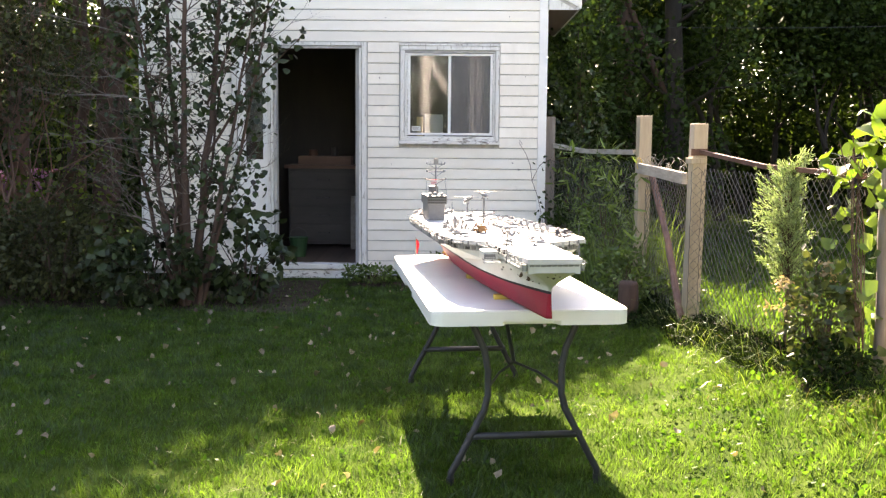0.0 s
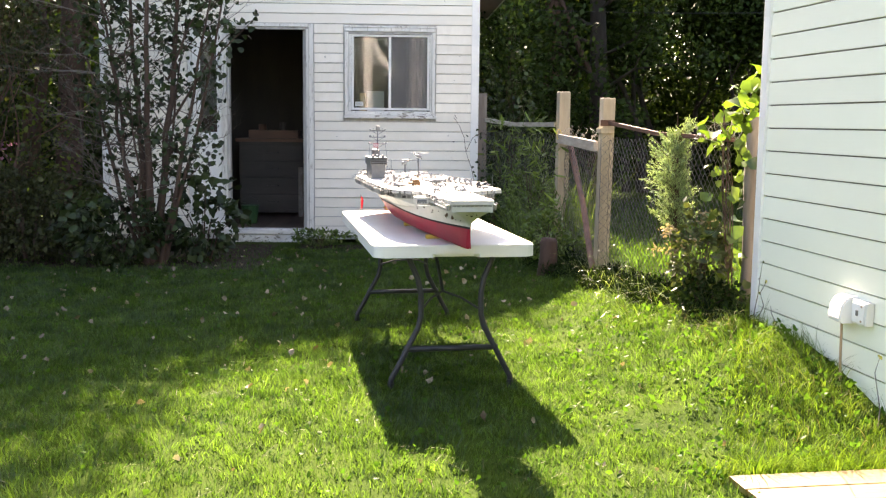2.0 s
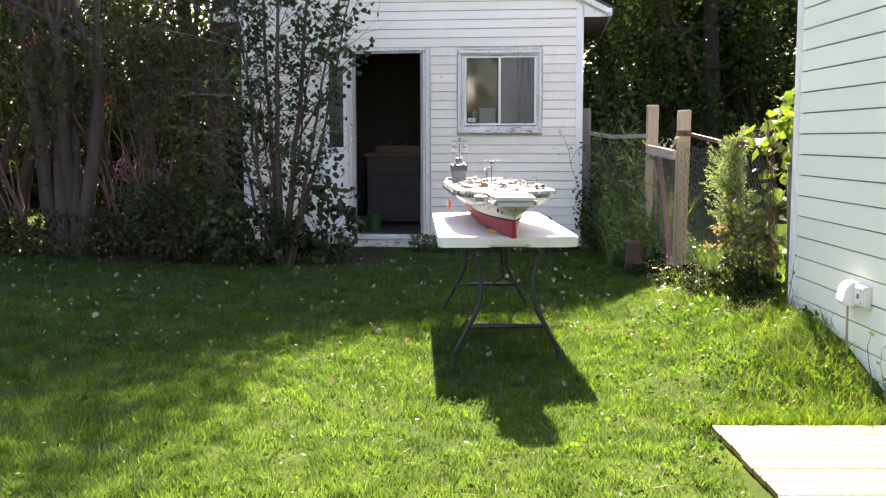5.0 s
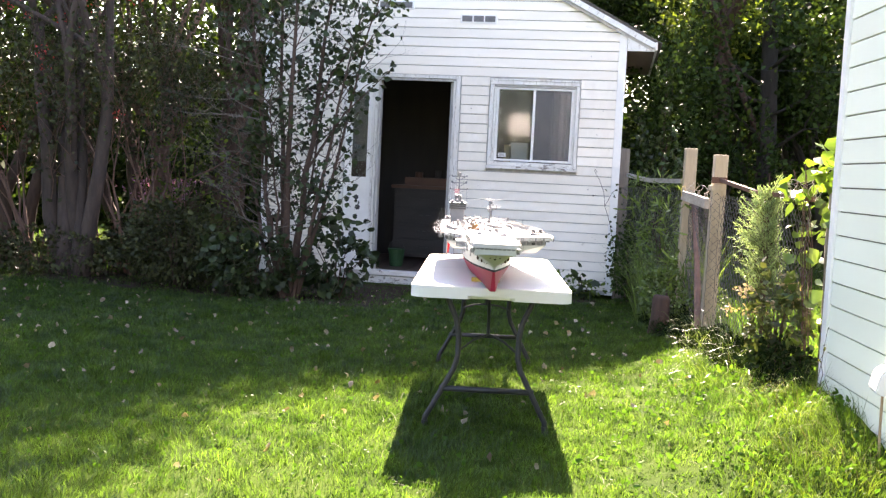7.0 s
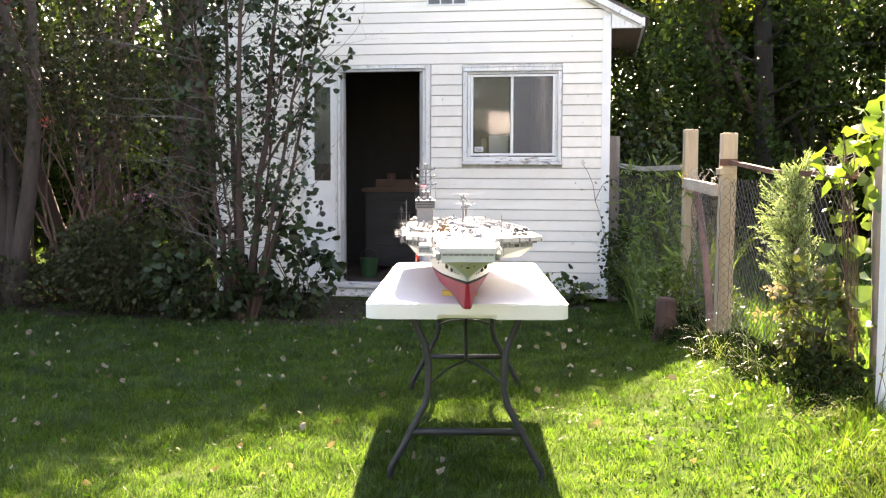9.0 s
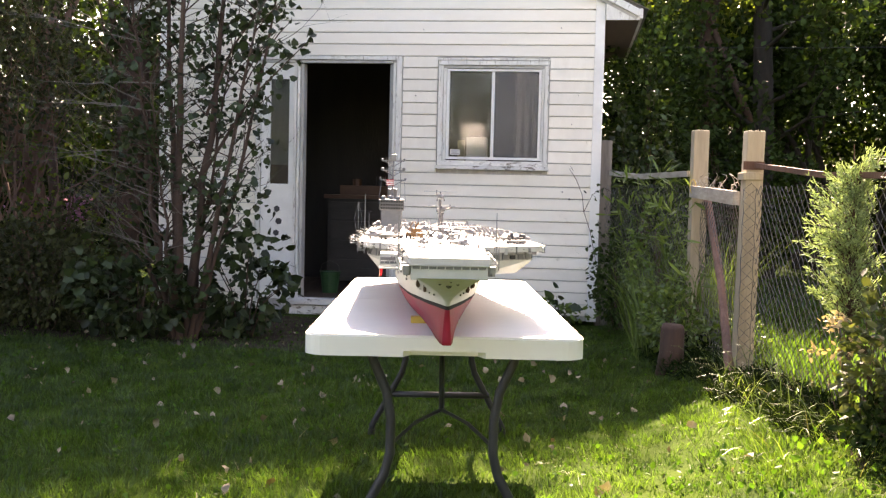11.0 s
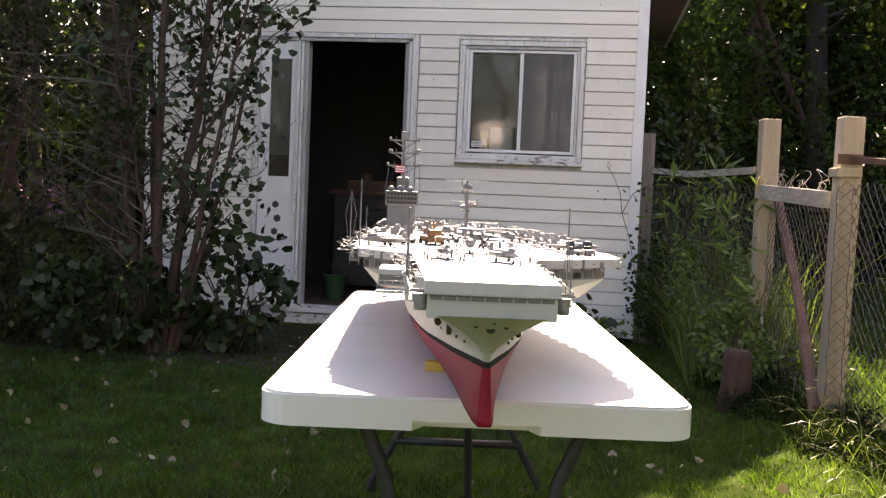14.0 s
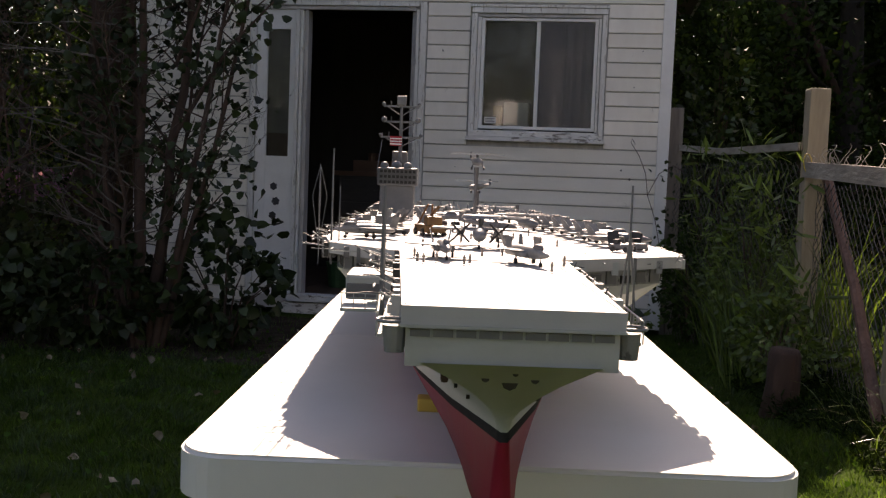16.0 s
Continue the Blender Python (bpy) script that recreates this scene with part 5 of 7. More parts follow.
    # markings on the deck
    part("deck_line", box((-0.003, 0.03, DW + 0.0002), (-0.001, 0.56, DW + 0.0008)), M_DKGREY, deck)
    part("deck_line", box((0.094, 0.01, DW + 0.0002), (0.0955, 0.55, DW + 0.0008)), M_DKGREY, deck)
    part("deck_line", box((-0.0955, 0.01, DW + 0.0002), (-0.094, 0.6, DW + 0.0008)), M_DKGREY, deck)
    for dx in (-0.06, 0.06):
        part("landing_stripe", box((dx - 0.002, -0.75, 0.0), (dx + 0.002, 0.62, 0.0008)), M_FLAGWHITE, deck, m=pose(0.11, 1.45, DW + 0.0003, 0, 0, 9))
    # island
    isl = part("island", box((-0.205, 1.74, DW), (-0.118, 1.95, DW + 0.095), 0.004), M_ISLAND, s, "grey island superstructure")
    bm = bmesh.new()
    add_box(bm, (-0.212, 1.73, DW + 0.082), (-0.11, 1.96, DW + 0.128), 0.004)
    part("bridge", bm, M_ISLAND, isl)
    for k in range(3):
        for j in range(9):
            part("bridge_window", box((-0.206 + j * 0.0105, 1.7275, DW + 0.088 + 0.0135 * k), (-0.1985 + j * 0.0105, 1.7305, DW + 0.095 + 0.0135 * k)), M_BLACK, isl)
        part("bridge_ledge", box((-0.214, 1.722, DW + 0.0965 + 0.0135 * k), (-0.108, 1.731, DW + 0.0985 + 0.0135 * k)), M_ISLAND, isl)
    for k, (dx, r) in enumerate(((-0.195, 0.011), (-0.165, 0.014), (-0.135, 0.011))):
        bm = bmesh.new()
        bmesh.ops.create_uvsphere(bm, u_segments=12, v_segments=8, radius=r)
        bmesh.ops.translate(bm, verts=bm.verts, vec=(dx, 1.745 + 0.02 * (k % 2), DW + 0.132))
        part("radome", bm, M_ISLAND, isl, smooth=True)
    part("funnel", box((-0.18, 1.83, DW + 0.128), (-0.14, 1.91, DW + 0.172), 0.004), M_DKGREY, isl, "dark funnel block")
    mast = part("mast", tube([(-0.158, 1.80, DW + 0.128), (-0.158, 1.80, DW + 0.305)], [0.006, 0.003], 8), M_ISLAND, isl, "lattice mast with three crossbars")
    for k, (zz, hw) in enumerate(((0.205, 0.052), (0.245, 0.044), (0.285, 0.046))):
        bar = part("crossbar", box((-0.158 - hw, 1.797, DW + zz), (-0.158 + hw, 1.803, DW + zz + 0.005)), M_ISLAND, mast)
        bm = bmesh.new()
        for sg in (-1, 1):
            add_tube(bm, [(-0.158, 1.8, DW + zz - 0.022), (-0.158 + sg * hw * 0.75, 1.8, DW + zz)], 0.0016, 5)
            bmesh.ops.create_uvsphere(bm, u_segments=8, v_segments=6, radius=0.0075 if k == 1 else 0.005, matrix=Matrix.Translation((-0.158 + sg * hw, 1.8, DW + zz + 0.008)))
            add_tube(bm, [(-0.158 + sg * hw * 0.6, 1.8, DW + zz), (-0.158 + sg * hw * 0.6, 1.8, DW + zz + 0.016)], 0.0014, 4)
        part("antenna", bm, M_ISLAND, bar)
    part("radar_panel", box((-0.17, 1.79, DW + 0.29), (-0.146, 1.80, DW + 0.315), 0.002), M_ISLAND, mast)
    bm = bmesh.new()
    add_tube(bm, [(-0.215, 1.76, DW + 0.12), (-0.206, 1.80, DW + 0.20)], 0.0012, 4)
    part("halyard", bm, M_ISLAND, mast)
    part("halyard", tube([(-0.105, 1.76, DW + 0.12), (-0.11, 1.80, DW + 0.20)], 0.0012, 4), M_ISLAND, mast)
    fl = part("flag", box((-0.185, 1.788, DW + 0.185), (-0.155, 1.789, DW + 0.21), m=pose(0, 0, 0, 0, 0, 0)), M_FLAGRED, mast, "small red flag with white stripes")
    for k in range(3):
        part("flag_stripe", box((-0.185, 1.7868, DW + 0.188 + 0.007 * k), (-0.155, 1.7878, DW + 0.191 + 0.007 * k)), M_FLAGWHITE, fl)
    # deck-edge aerials
    for v, u, zb, h, r in ((-0.236, 0.80, 0.2, 0.19, 0.0022), (-0.222, 0.78, 0.2, 0.13, 0.0013), (-0.125, 0.22, 0.2, 0.14, 0.0034), (0.125, 0.14, 0.2, 0.15, 0.0016), (0.135, 0.16, 0.2, 0.07, 0.0013)):
        part("whip_aerial", tube([(v, u, zb), (v, u, zb + h)], [r, r * 0.6], 6), M_ISLAND, s)
    bm = bmesh.new()
    c = Vector((-0.257, 0.80, 0.30))
    for q in range(4):
        a = q * math.pi / 2
        o = Vector((0.012 * math.cos(a), 0.012 * math.sin(a), 0.012))
        for zz in (0.062, -0.075):
            add_tube(bm, [c + o, c + Vector((0, 0, zz))], 0.0007, 4)
    add_tube(bm, [c + Vector((0, 0, -0.10)), c + Vector((0, 0, 0.065))], 0.001, 4)
    add_tube(bm, [c + Vector((-0.018, 0, -0.068)), c + Vector((0.03, 0, -0.068))], 0.001, 4)
    part("cage_aerial", bm, M_ISLAND, s, "diamond-shaped wire aerial")
    bm = bmesh.new()
    for dx in (-0.008, 0.008):
        add_tube(bm, [(0.125 + dx, 0.14, 0.225), (0.125, 0.14, 0.30)], 0.0012, 4)
    part("aerial_frame", bm, M_ISLAND, s)
    for side in (-1, 1):
        part("propeller_shaft", tube([(side * 0.05, 1.78, 0.03), (side * 0.055, 2.08, 0.035)], 0.004, 6), M_BLACK, s)
        bm = bmesh.new()
        for k in range(4):
            add_box(bm, (-0.005, -0.001, 0.0), (0.005, 0.001, 0.022), m=pose(side * 0.055, 2.085, 0.035, 0, 90 * k, 0) @ pose(0, 0, 0, 0, 0, 25))
        part("propeller", bm, M_YELLOW, s)
        part("rudder", box((side * 0.055 - 0.003, 2.12, 0.012), (side * 0.055 + 0.003, 2.17, 0.085), 0.002), M_RED, s)
    # yellow blocks that carry the hull
    for u in (0.64, 1.28):
        b = part("stand_block", box((-0.084, u - 0.018, 0.0), (0.06, u + 0.018, 0.02), 0.003), M_YELLOW, m=SHIP)
        tagged(b, "yellow block supporting the model ship's hull", "stand block", "stand blocks")


build_ship()


def build_pennant():
    """A small red cloth pennant on a short stick, stood on the table behind the stern."""
    p = thing("pennant", "small faded red pennant on a stick on the table", "pennant", SHIP @ pose(-0.215, 2.16, 0.0))
    part("stick", tube([(0, 0, 0), (0.002, 0, 0.055), (0.001, 0, 0.112)], 0.002, 6), M_CEDAR, p)
    bm = bmesh.new()
    rows = [[bm.verts.new((0.002 + 0.020 * c / 4 * (1 - 0.55 * r / 5) * (1 if r else 0.6), 0.004 * math.sin(c * 1.4 + r * 0.5), 0.105 - 0.016 * r - 0.003 * c)) for c in range(5)] for r in range(6)]
    for r in range(5):
        for c in range(4):
            bm.faces.new((rows[r][c], rows[r][c + 1], rows[r + 1][c + 1], rows[r + 1][c]))
    bmesh.ops.solidify(bm, geom=bm.faces[:], thickness=0.0008)
    part("cloth", bm, M_FLAGRED, p, smooth=True)


build_pennant()


def deck_pose(u, v, turn=0, z=DW + 0.001):
    return SHIP @ pose(v, u, z, 0, 0, turn)


def build_air_wing():
    j = thing("model_jet", "small grey model jet parked on the flight deck", "model plane", deck_pose(0.50, -0.055, 5), "jets on the deck")
    jet_parts(j, folded=False)
    jf = thing("model_jet", "small grey model jet with folded wings on the deck", "model plane", deck_pose(0.45, 0.055, 20), "jets on the deck")
    jet_parts(jf, folded=True)
    rng = random.Random(7)
    for k in range(9):
        copy_thing(jf if k % 3 else j, deck_pose(0.88 + 0.085 * k, 0.255 - 0.010 * k, 58 + rng.uniform(-6, 6)))
    for k in range(5):
        copy_thing(jf if k % 2 else j, deck_pose(0.86 + 0.10 * k, -0.185 + rng.uniform(-0.01, 0.01), -52 + rng.uniform(-8, 8)))
    for u, v, a in ((1.05, -0.06, 25), (1.22, 0.06, 160), (1.33, -0.16, -40), (1.52, -0.05, 70), (1.63, 0.12, 40), (1.86, 0.03, 15), (2.0, -0.10, 60), (2.02, 0.08, -20), (2.17, -0.02, 10), (1.95, -0.2, -50), (2.1, -0.2, -50)):
        copy_thing(j if u > 1.4 and v > 0 else jf, deck_pose(u, v, a))
    pp = thing("model_propeller_plane", "small grey twin-propeller model plane with radar disc", "model plane", deck_pose(0.74, 0.005, -4))
    prop_parts(pp)
    # helicopters held above the deck on clear stalks
    h = thing("model_helicopter", "small grey model helicopter mounted high on a rod", "model helicopter", deck_pose(1.445, 0.027, 10, DW + 0.128), "helicopters over the deck")
    heli_parts(h)
    part("display_rod", tube([(0, 0, -0.128), (0, 0, -0.05), (0, 0, 0.006)], [0.0055, 0.004, 0.006], 8), M_DKGREY, h, "dark display rod")
    h2 = thing("model_helicopter", "small grey model helicopter on a shorter rod", "model helicopter", deck_pose(2.09, 0.062, -35, DW + 0.065), "helicopters over the deck")
    heli_parts(h2)
    part("display_rod", tube([(0, 0, -0.065), (0, 0, 0.006)], 0.005, 8), M_DKGREY, h2, "dark display rod")
    h3 = thing("model_helicopter", "small grey model helicopter standing on the deck", "model helicopter", deck_pose(1.10, 0.05, 80), "helicopters over the deck")
    heli_parts(h3)
    copy_thing(h3, deck_pose(1.30, 0.13, 30))
    copy_thing(h3, deck_pose(1.78, 0.10, -60))
    # crane vehicle
    c = thing("model_crane", "small orange-brown model deck crane", "model crane", deck_pose(1.02, -0.075, 20))
    part("chassis", box((-0.02, -0.03, 0.006), (0.02, 0.03, 0.02), 0.002), M_ORANGE, c)
    part("cab", box((-0.015, -0.028, 0.02), (0.015, -0.008, 0.036), 0.002), M_ORANGE, c)
    for sx in (-1, 1):
        part("boom_strut", tube([(sx * 0.014, 0.026, 0.02), (sx * 0.004, 0.0, 0.058)], 0.002, 5), M_ORANGE, c)
        for sy in (-0.02, 0.02):
            part("wheel", tube([(sx * 0.018, sy, 0.007), (sx * 0.023, sy, 0.007)], 0.007, 8), M_BLACK, c)
    part("boom", tube([(0, 0.02, 0.025), (0, -0.045, 0.055)], 0.003, 5), M_ORANGE, c)
    # tow tractors
    tr = thing("model_tractor", "tiny dark model tow tractor on the deck", "model vehicle", deck_pose(0.80, 0.27, 10), "deck tractors")
    part("tractor_body", box((-0.010, -0.018, 0.004), (0.010, 0.018, 0.013), 0.002), M_DKGREY, tr)
    part("seat", box((-0.007, 0.004, 0.013), (0.007, 0.012, 0.020)), M_BLACK, tr)
    for sx in (-1, 1):
        for sy in (-0.011, 0.011):
            part("wheel", tube([(sx * 0.009, sy, 0.0045), (sx * 0.012, sy, 0.0045)], 0.0045, 8), M_BLACK, tr)
    for u, v, a in ((0.76, 0.235, 60), (0.92, 0.05, 20), (1.0, -0.13, 80), (1.17, -0.02, 10), (1.4, 0.08, 50)):
        copy_thing(tr, deck_pose(u, v, a))
    # twin dark jet intakes at the deck edge
    bl = thing("model_blast_screen", "pair of dark upright panels on the deck edge", "model part", deck_pose(0.84, 0.255, -10))
    for sx in (-1, 1):
        part("screen_panel", box((sx * 0.016 - 0.010, -0.003, 0.0), (sx * 0.016 + 0.010, 0.003, 0.032), 0.002, m=pose(0, 0, 0, -12, sx * 8, 0)), M_BLACK, bl)
    # crew pegs
    me = bmesh.new()
    add_tube(me, [(0, 0, 0), (0, 0, 0.004), (0, 0, 0.0095)], [0.0022, 0.0016, 0.0024], 6)
    add_tube(me, [(0, 0, 0.0095), (0, 0, 0.0125)], [0.0013, 0.0011], 6)
    peg = part("deck_figure", me, M_CREW, m=deck_pose(0.44, -0.09, 0))
    tagged(peg, "tiny dark upright figure on the flight deck", "model figure", "deck figures")
    spots = [(0.43, -0.082), (0.455, -0.065), (0.42, -0.03), (0.44, -0.022), (0.36, 0.075), (0.44, 0.10), (0.47, 0.105), (0.56, 0.0), (0.58, 0.03), (0.62, -0.04), (0.66, 0.06), (0.70, -0.07), (0.72, -0.085), (0.80, 0.1), (0.83, 0.14), (0.86, -0.02), (0.9, 0.12), (0.95, 0.0), (1.0, 0.08), (1.12, 0.12), (1.15, -0.1), (1.25, -0.03), (0.60, 0.085), (0.52, -0.095)]
    for u, v in spots:
        copy_thing(peg, deck_pose(u, v, 40 * u * 100))


build_air_wing()


# ---- plants ----
def grow(bm, p, d, length, r, depth, rng, tips, spread=0.5, up=0.15, split=(2, 3), xmax=9.0, leafy=1):
    """One limb with its forks; tips collects (place, way) along the thin ends."""
    pts, rad = [p.copy()], [r]
    n = 4
    for k in range(n):
        d = (d + Vector((rng.gauss(0, 0.13), rng.gauss(0, 0.13), rng.gauss(0, 0.08) + up * 0.3))).normalized()
        if p.x > xmax - 0.25 * (p.z < 1.8) and p.z < 3.6:
            d = (d + Vector((-0.8, 0, 0.2))).normalized()
        p = p + d * length / n
        pts.append(p.copy())
        rad.append(r * (1 - 0.4 * (k + 1) / n))
        if depth <= leafy:
            tips.append((p.copy(), d.copy()))
    add_tube(bm, pts, rad, 7 if r > 0.03 else (5 if r > 0.01 else 3), False)
    if depth > 0:
        for k in range(rng.randint(*split)):
            nd = (d + Vector((rng.gauss(0, spread), rng.gauss(0, spread), rng.gauss(0, spread * 0.6) + up))).normalized()
            q = pts[-1] if k < 2 else pts[rng.randint(2, n)]
            grow(bm, q, nd, length * rng.uniform(0.6, 0.85), rad[-1] * rng.uniform(0.6, 0.85), depth - 1, rng, tips, spread, up, split, xmax, leafy)


def crown_from(tips, per, spread, size, rng, shape, droop=0.3, flat=1.0):
    c = np.array([t[0] for t in tips])
    w = np.array([t[1] for t in tips])
    idx = np.repeat(np.arange(len(c)), per)
    pos = c[idx] + rng.normal(size=(len(idx), 3)) * np.array([spread, spread, spread * flat])
    return leaves_mesh("crown", pos, size * rng.uniform(0.55, 1.25, len(idx)), rng, shape, w[idx] * 0.6, droop)


def tree(name, label, x, y, stems, height, leaf_mat, bark, seed, per=12, spread=0.22, size=0.07, shape="lens", r=0.06, lean=(0, 0), depth=4, fan=0.25, forks=0.45, category="tree", leaf_z=0.0, group="", xmax=9.0, leafy=1, patchy=0):
    rnd, rng = random.Random(seed), np.random.default_rng(seed)
    z0 = float(ground_z(np.clip(x, -9, 9), np.clip(y, -8, 18)))
    t = thing(name, label, category, pose(x, y, z0 - 0.03), group)
    bm, tips = bmesh.new(), []
    for k in range(stems):
        a = 2 * math.pi * k / stems + rnd.uniform(-0.4, 0.4)
        off = Vector((math.cos(a), math.sin(a), 0)) * (0.05 + 0.10 * rnd.random()) * (0 if stems == 1 else 1)
        d = Vector((math.cos(a) * fan * rnd.random() + lean[0], math.sin(a) * fan * rnd.random() + lean[1], 1)).normalized()
        grow(bm, off, d, height * 0.36 * rnd.uniform(0.85, 1.1), r * rnd.uniform(0.7, 1.1), depth, rnd, tips, forks, 0.22, (2, 3), xmax, leafy)
    part("trunk", bm, bark, t, smooth=True)
    tips = [q for q in tips if q[0].z > leaf_z]
    if patchy:
        tips = [q for q in tips if math.sin(6.5 * q[0].x + 1.3 * seed) * math.sin(5.5 * q[0].z + seed) + 0.5 * math.sin(9 * q[0].y + 4 * q[0].z) > patchy - 1]
    part("crown", crown_from(tips, per, spread, size, rng, shape), leaf_mat, t)
    return t


def mound(name, label, x, y, rx, ry, h, count, size, mat, seed, shape="lens", category="bush", stems=10, kind="", z_low=0.05):
    """A bush: a fan of thin stems and leaves filling an uneven mound."""
    rnd, rng = random.Random(seed), np.random.default_rng(seed)
    z0 = float(ground_z(x, y))
    t = thing(name, label, category, pose(x, y, z0 - 0.02), kind=kind)
    bm = bmesh.new()
    for k in range(stems):
        a, q = rnd.uniform(0, 6.28), rnd.uniform(0.1, 0.9)
        e = Vector((math.cos(a) * rx * q, math.sin(a) * ry * q, h * (1 - 0.55 * q * q) * rnd.uniform(0.7, 1)))
        m = e * 0.5 + Vector((0, 0, h * 0.12))
        add_tube(bm, [Vector((e.x * 0.15, e.y * 0.15, 0)), m, e], [0.008, 0.006, 0.002], 4, False)
    tagged(part("stem_tangle", bm, M_BARK, t), kind="stuff")
    u = rng.normal(size=(count, 3))
    u = unit(u) * rng.uniform(0.35, 1.0, (count, 1)) ** 0.5
    lump = 1 + 0.22 * np.sin(5 * u[:, 0] + seed) * np.sin(4 * u[:, 1] + 2 * seed) + 0.12 * np.sin(11 * u[:, 0] + 7 * u[:, 2])
    pos = np.stack([u[:, 0] * rx * lump, u[:, 1] * ry * lump, z_low + (u[:, 2] * 0.5 + 0.5) * h * lump], 1)
    part("foliage", leaves_mesh("foliage", pos, size * rng.uniform(0.5, 1.3, count), rng, shape, unit(u)), mat, t)
    return t


def lilac():
    """A tall open shrub: leaning stems with short side twigs, broad leaves in loose clusters."""
    rnd, rng = random.Random(11), np.random.default_rng(11)
    x, y = -0.13, 8.85
    z0 = float(ground_z(x, y)) - 0.03
    t = thing("lilac_bush", "tall open lilac bush with brown stems and broad dark leaves", "bush", pose(x, y, z0))
    tips = []
    for tx, ty, tz, r in ((-0.38, -0.1, 2.7, 0.024), (-0.20, 0.2, 3.3, 0.036), (0.06, -0.15, 3.5, 0.040), (0.36, 0.1, 3.3, 0.042), (0.66, -0.05, 2.75, 0.026), (0.30, 0.25, 2.3, 0.020), (-0.12, -0.25, 1.9, 0.018), (0.86, 0.0, 3.2, 0.022), (-0.80, 0.15, 3.0, 0.022), (-0.55, 0.1, 3.5, 0.024)):
        bm = bmesh.new()
        base = Vector((tx * 0.12, ty * 0.3, 0))
        bow = Vector((tx * 0.55 - 0.02, ty * 0.5, tz * 0.42))
        pts = []
        for k in range(11):
            f = k / 10
            p = base * (1 - f) ** 2 + bow * (2 * f * (1 - f)) + Vector((tx, ty, tz)) * f * f
            pts.append(p + Vector((rnd.gauss(0, 0.016), rnd.gauss(0, 0.016), 0)) * (k > 0))
        add_tube(bm, pts, [r * (1 - 0.8 * k / 10) for k in range(11)], 7, False)
        for k in range(27):
            f = 0.20 + 0.80 * rnd.random() ** 0.8
            i = min(9, int(f * 10))
            p = pts[i].lerp(pts[i + 1], f * 10 - i)
            a = rnd.uniform(0, 6.28)
            w = Vector((math.cos(a), math.sin(a), rnd.uniform(0.2, 1.0))).normalized()
            n = rnd.uniform(0.16, 0.62) * (1.15 - 0.35 * f)
            if p.x + w.x * n > 0.62 and p.z < 1.7:
                continue
            q = p + w * n + Vector((0, 0, 0.04))
            add_tube(bm, [p, p.lerp(q, 0.5) + Vector((0, 0, 0.015)), q], [0.006, 0.004, 0.002], 4, False)
            for j in range(rnd.randint(9, 18) if rnd.random() < 0.68 else 0):
                tips.append((p.lerp(q, rnd.uniform(0.3, 1.08)), w))
        part("stem", bm, M_BARK, t, smooth=True)
        bm, ends = bmesh.new(), []
        for k in range(5):
            i = rnd.randint(3, 9)
            a = rnd.uniform(0, 6.28)
            grow(bm, pts[i].copy(), Vector((math.cos(a), math.sin(a), rnd.uniform(0.1, 0.9))).normalized(), rnd.uniform(0.22, 0.4), 0.0045, 2, rnd, ends, 0.5, 0.1)
        tagged(part("twig_tangle", bm, M_DEADTWIG, t), kind="stuff")
    bm, ends = bmesh.new(), []
    for k in range(11):
        w = Vector((-1.0, rnd.uniform(-0.5, 0.1), rnd.uniform(-0.1, 0.55))).normalized()
        grow(bm, Vector((rnd.uniform(-0.35, -0.05), 0, rnd.uniform(0.95, 2.2))), w, rnd.uniform(0.36, 0.55), 0.006, 3, rnd, ends, 0.45, 0.05)
    tagged(part("twig_tangle", bm, M_DEADTWIG, t, "bare grey twigs reaching into the shade"), kind="stuff")
    for k in range(1000):
        q = Vector((rnd.gauss(0, 1), rnd.gauss(0, 1), rnd.gauss(0, 1))).normalized() * rnd.random() ** 0.5
        tips.append((Vector((-0.22 + q.x * 1.0, 0.05 + q.y * 0.5, 3.05 + q.z * 0.62)), Vector((q.x, q.y, 0.3))))
    part("crown", crown_from(tips, 1, 0.045, 0.054, rng, "heart", 0.5), M_LILAC, t)


lilac()
mound("lilac_sucker", "low dark leafy suckers at the foot of the lilac", 0.30, 9.0, 0.36, 0.30, 0.78, 420, 0.078, M_LILAC, 12, "heart")
mound("lilac_sucker", "low dark leafy suckers at the foot of the lilac", -0.42, 8.75, 0.5, 0.4, 0.62, 900, 0.068, M_LILAC, 13, "heart")
mound("dark_shrub", "dense dark shrub in the shade by the shed", -1.25, 8.95, 0.65, 0.55, 0.80, 4600, 0.05, M_CEDARLEAF, 14, "quad")
mound("dark_shrub", "dense dark shrub in the shade by the shed", -1.75, 9.7, 0.6, 0.6, 0.60, 3000, 0.05, M_CEDARLEAF, 15, "quad")
# lilac limb hanging across the top of the doorway
lb = thing("lilac_limb", "thin lilac limb with dark leaves over the doorway", "branch", pose(0, 0, 0))
rnd, rng = random.Random(3), np.random.default_rng(3)
bm, tips = bmesh.new(), []
for a, b in (((0.05, 8.85, 1.2), (0.80, 8.8, 2.12)), ((0.05, 8.85, 1.6), (0.55, 8.75, 2.45)), ((0.05, 8.85, 1.2), (0.55, 8.8, 1.75))):
    a, b = Vector(a), Vector(b)
    mid = a.lerp(b, 0.5) + Vector((-0.04, 0, 0.06))
    add_tube(bm, [a, mid, b], [0.012, 0.008, 0.003], 5, False)
    for k in range(9):
        f = 0.45 + 0.55 * k / 8
        q = a.lerp(mid, f * 2) if f < 0.5 else mid.lerp(b, f * 2 - 1)
        tips.append((q + Vector((0, 0, 0.01)), (b - a).normalized()))
part("twig", bm, M_BARK, lb)
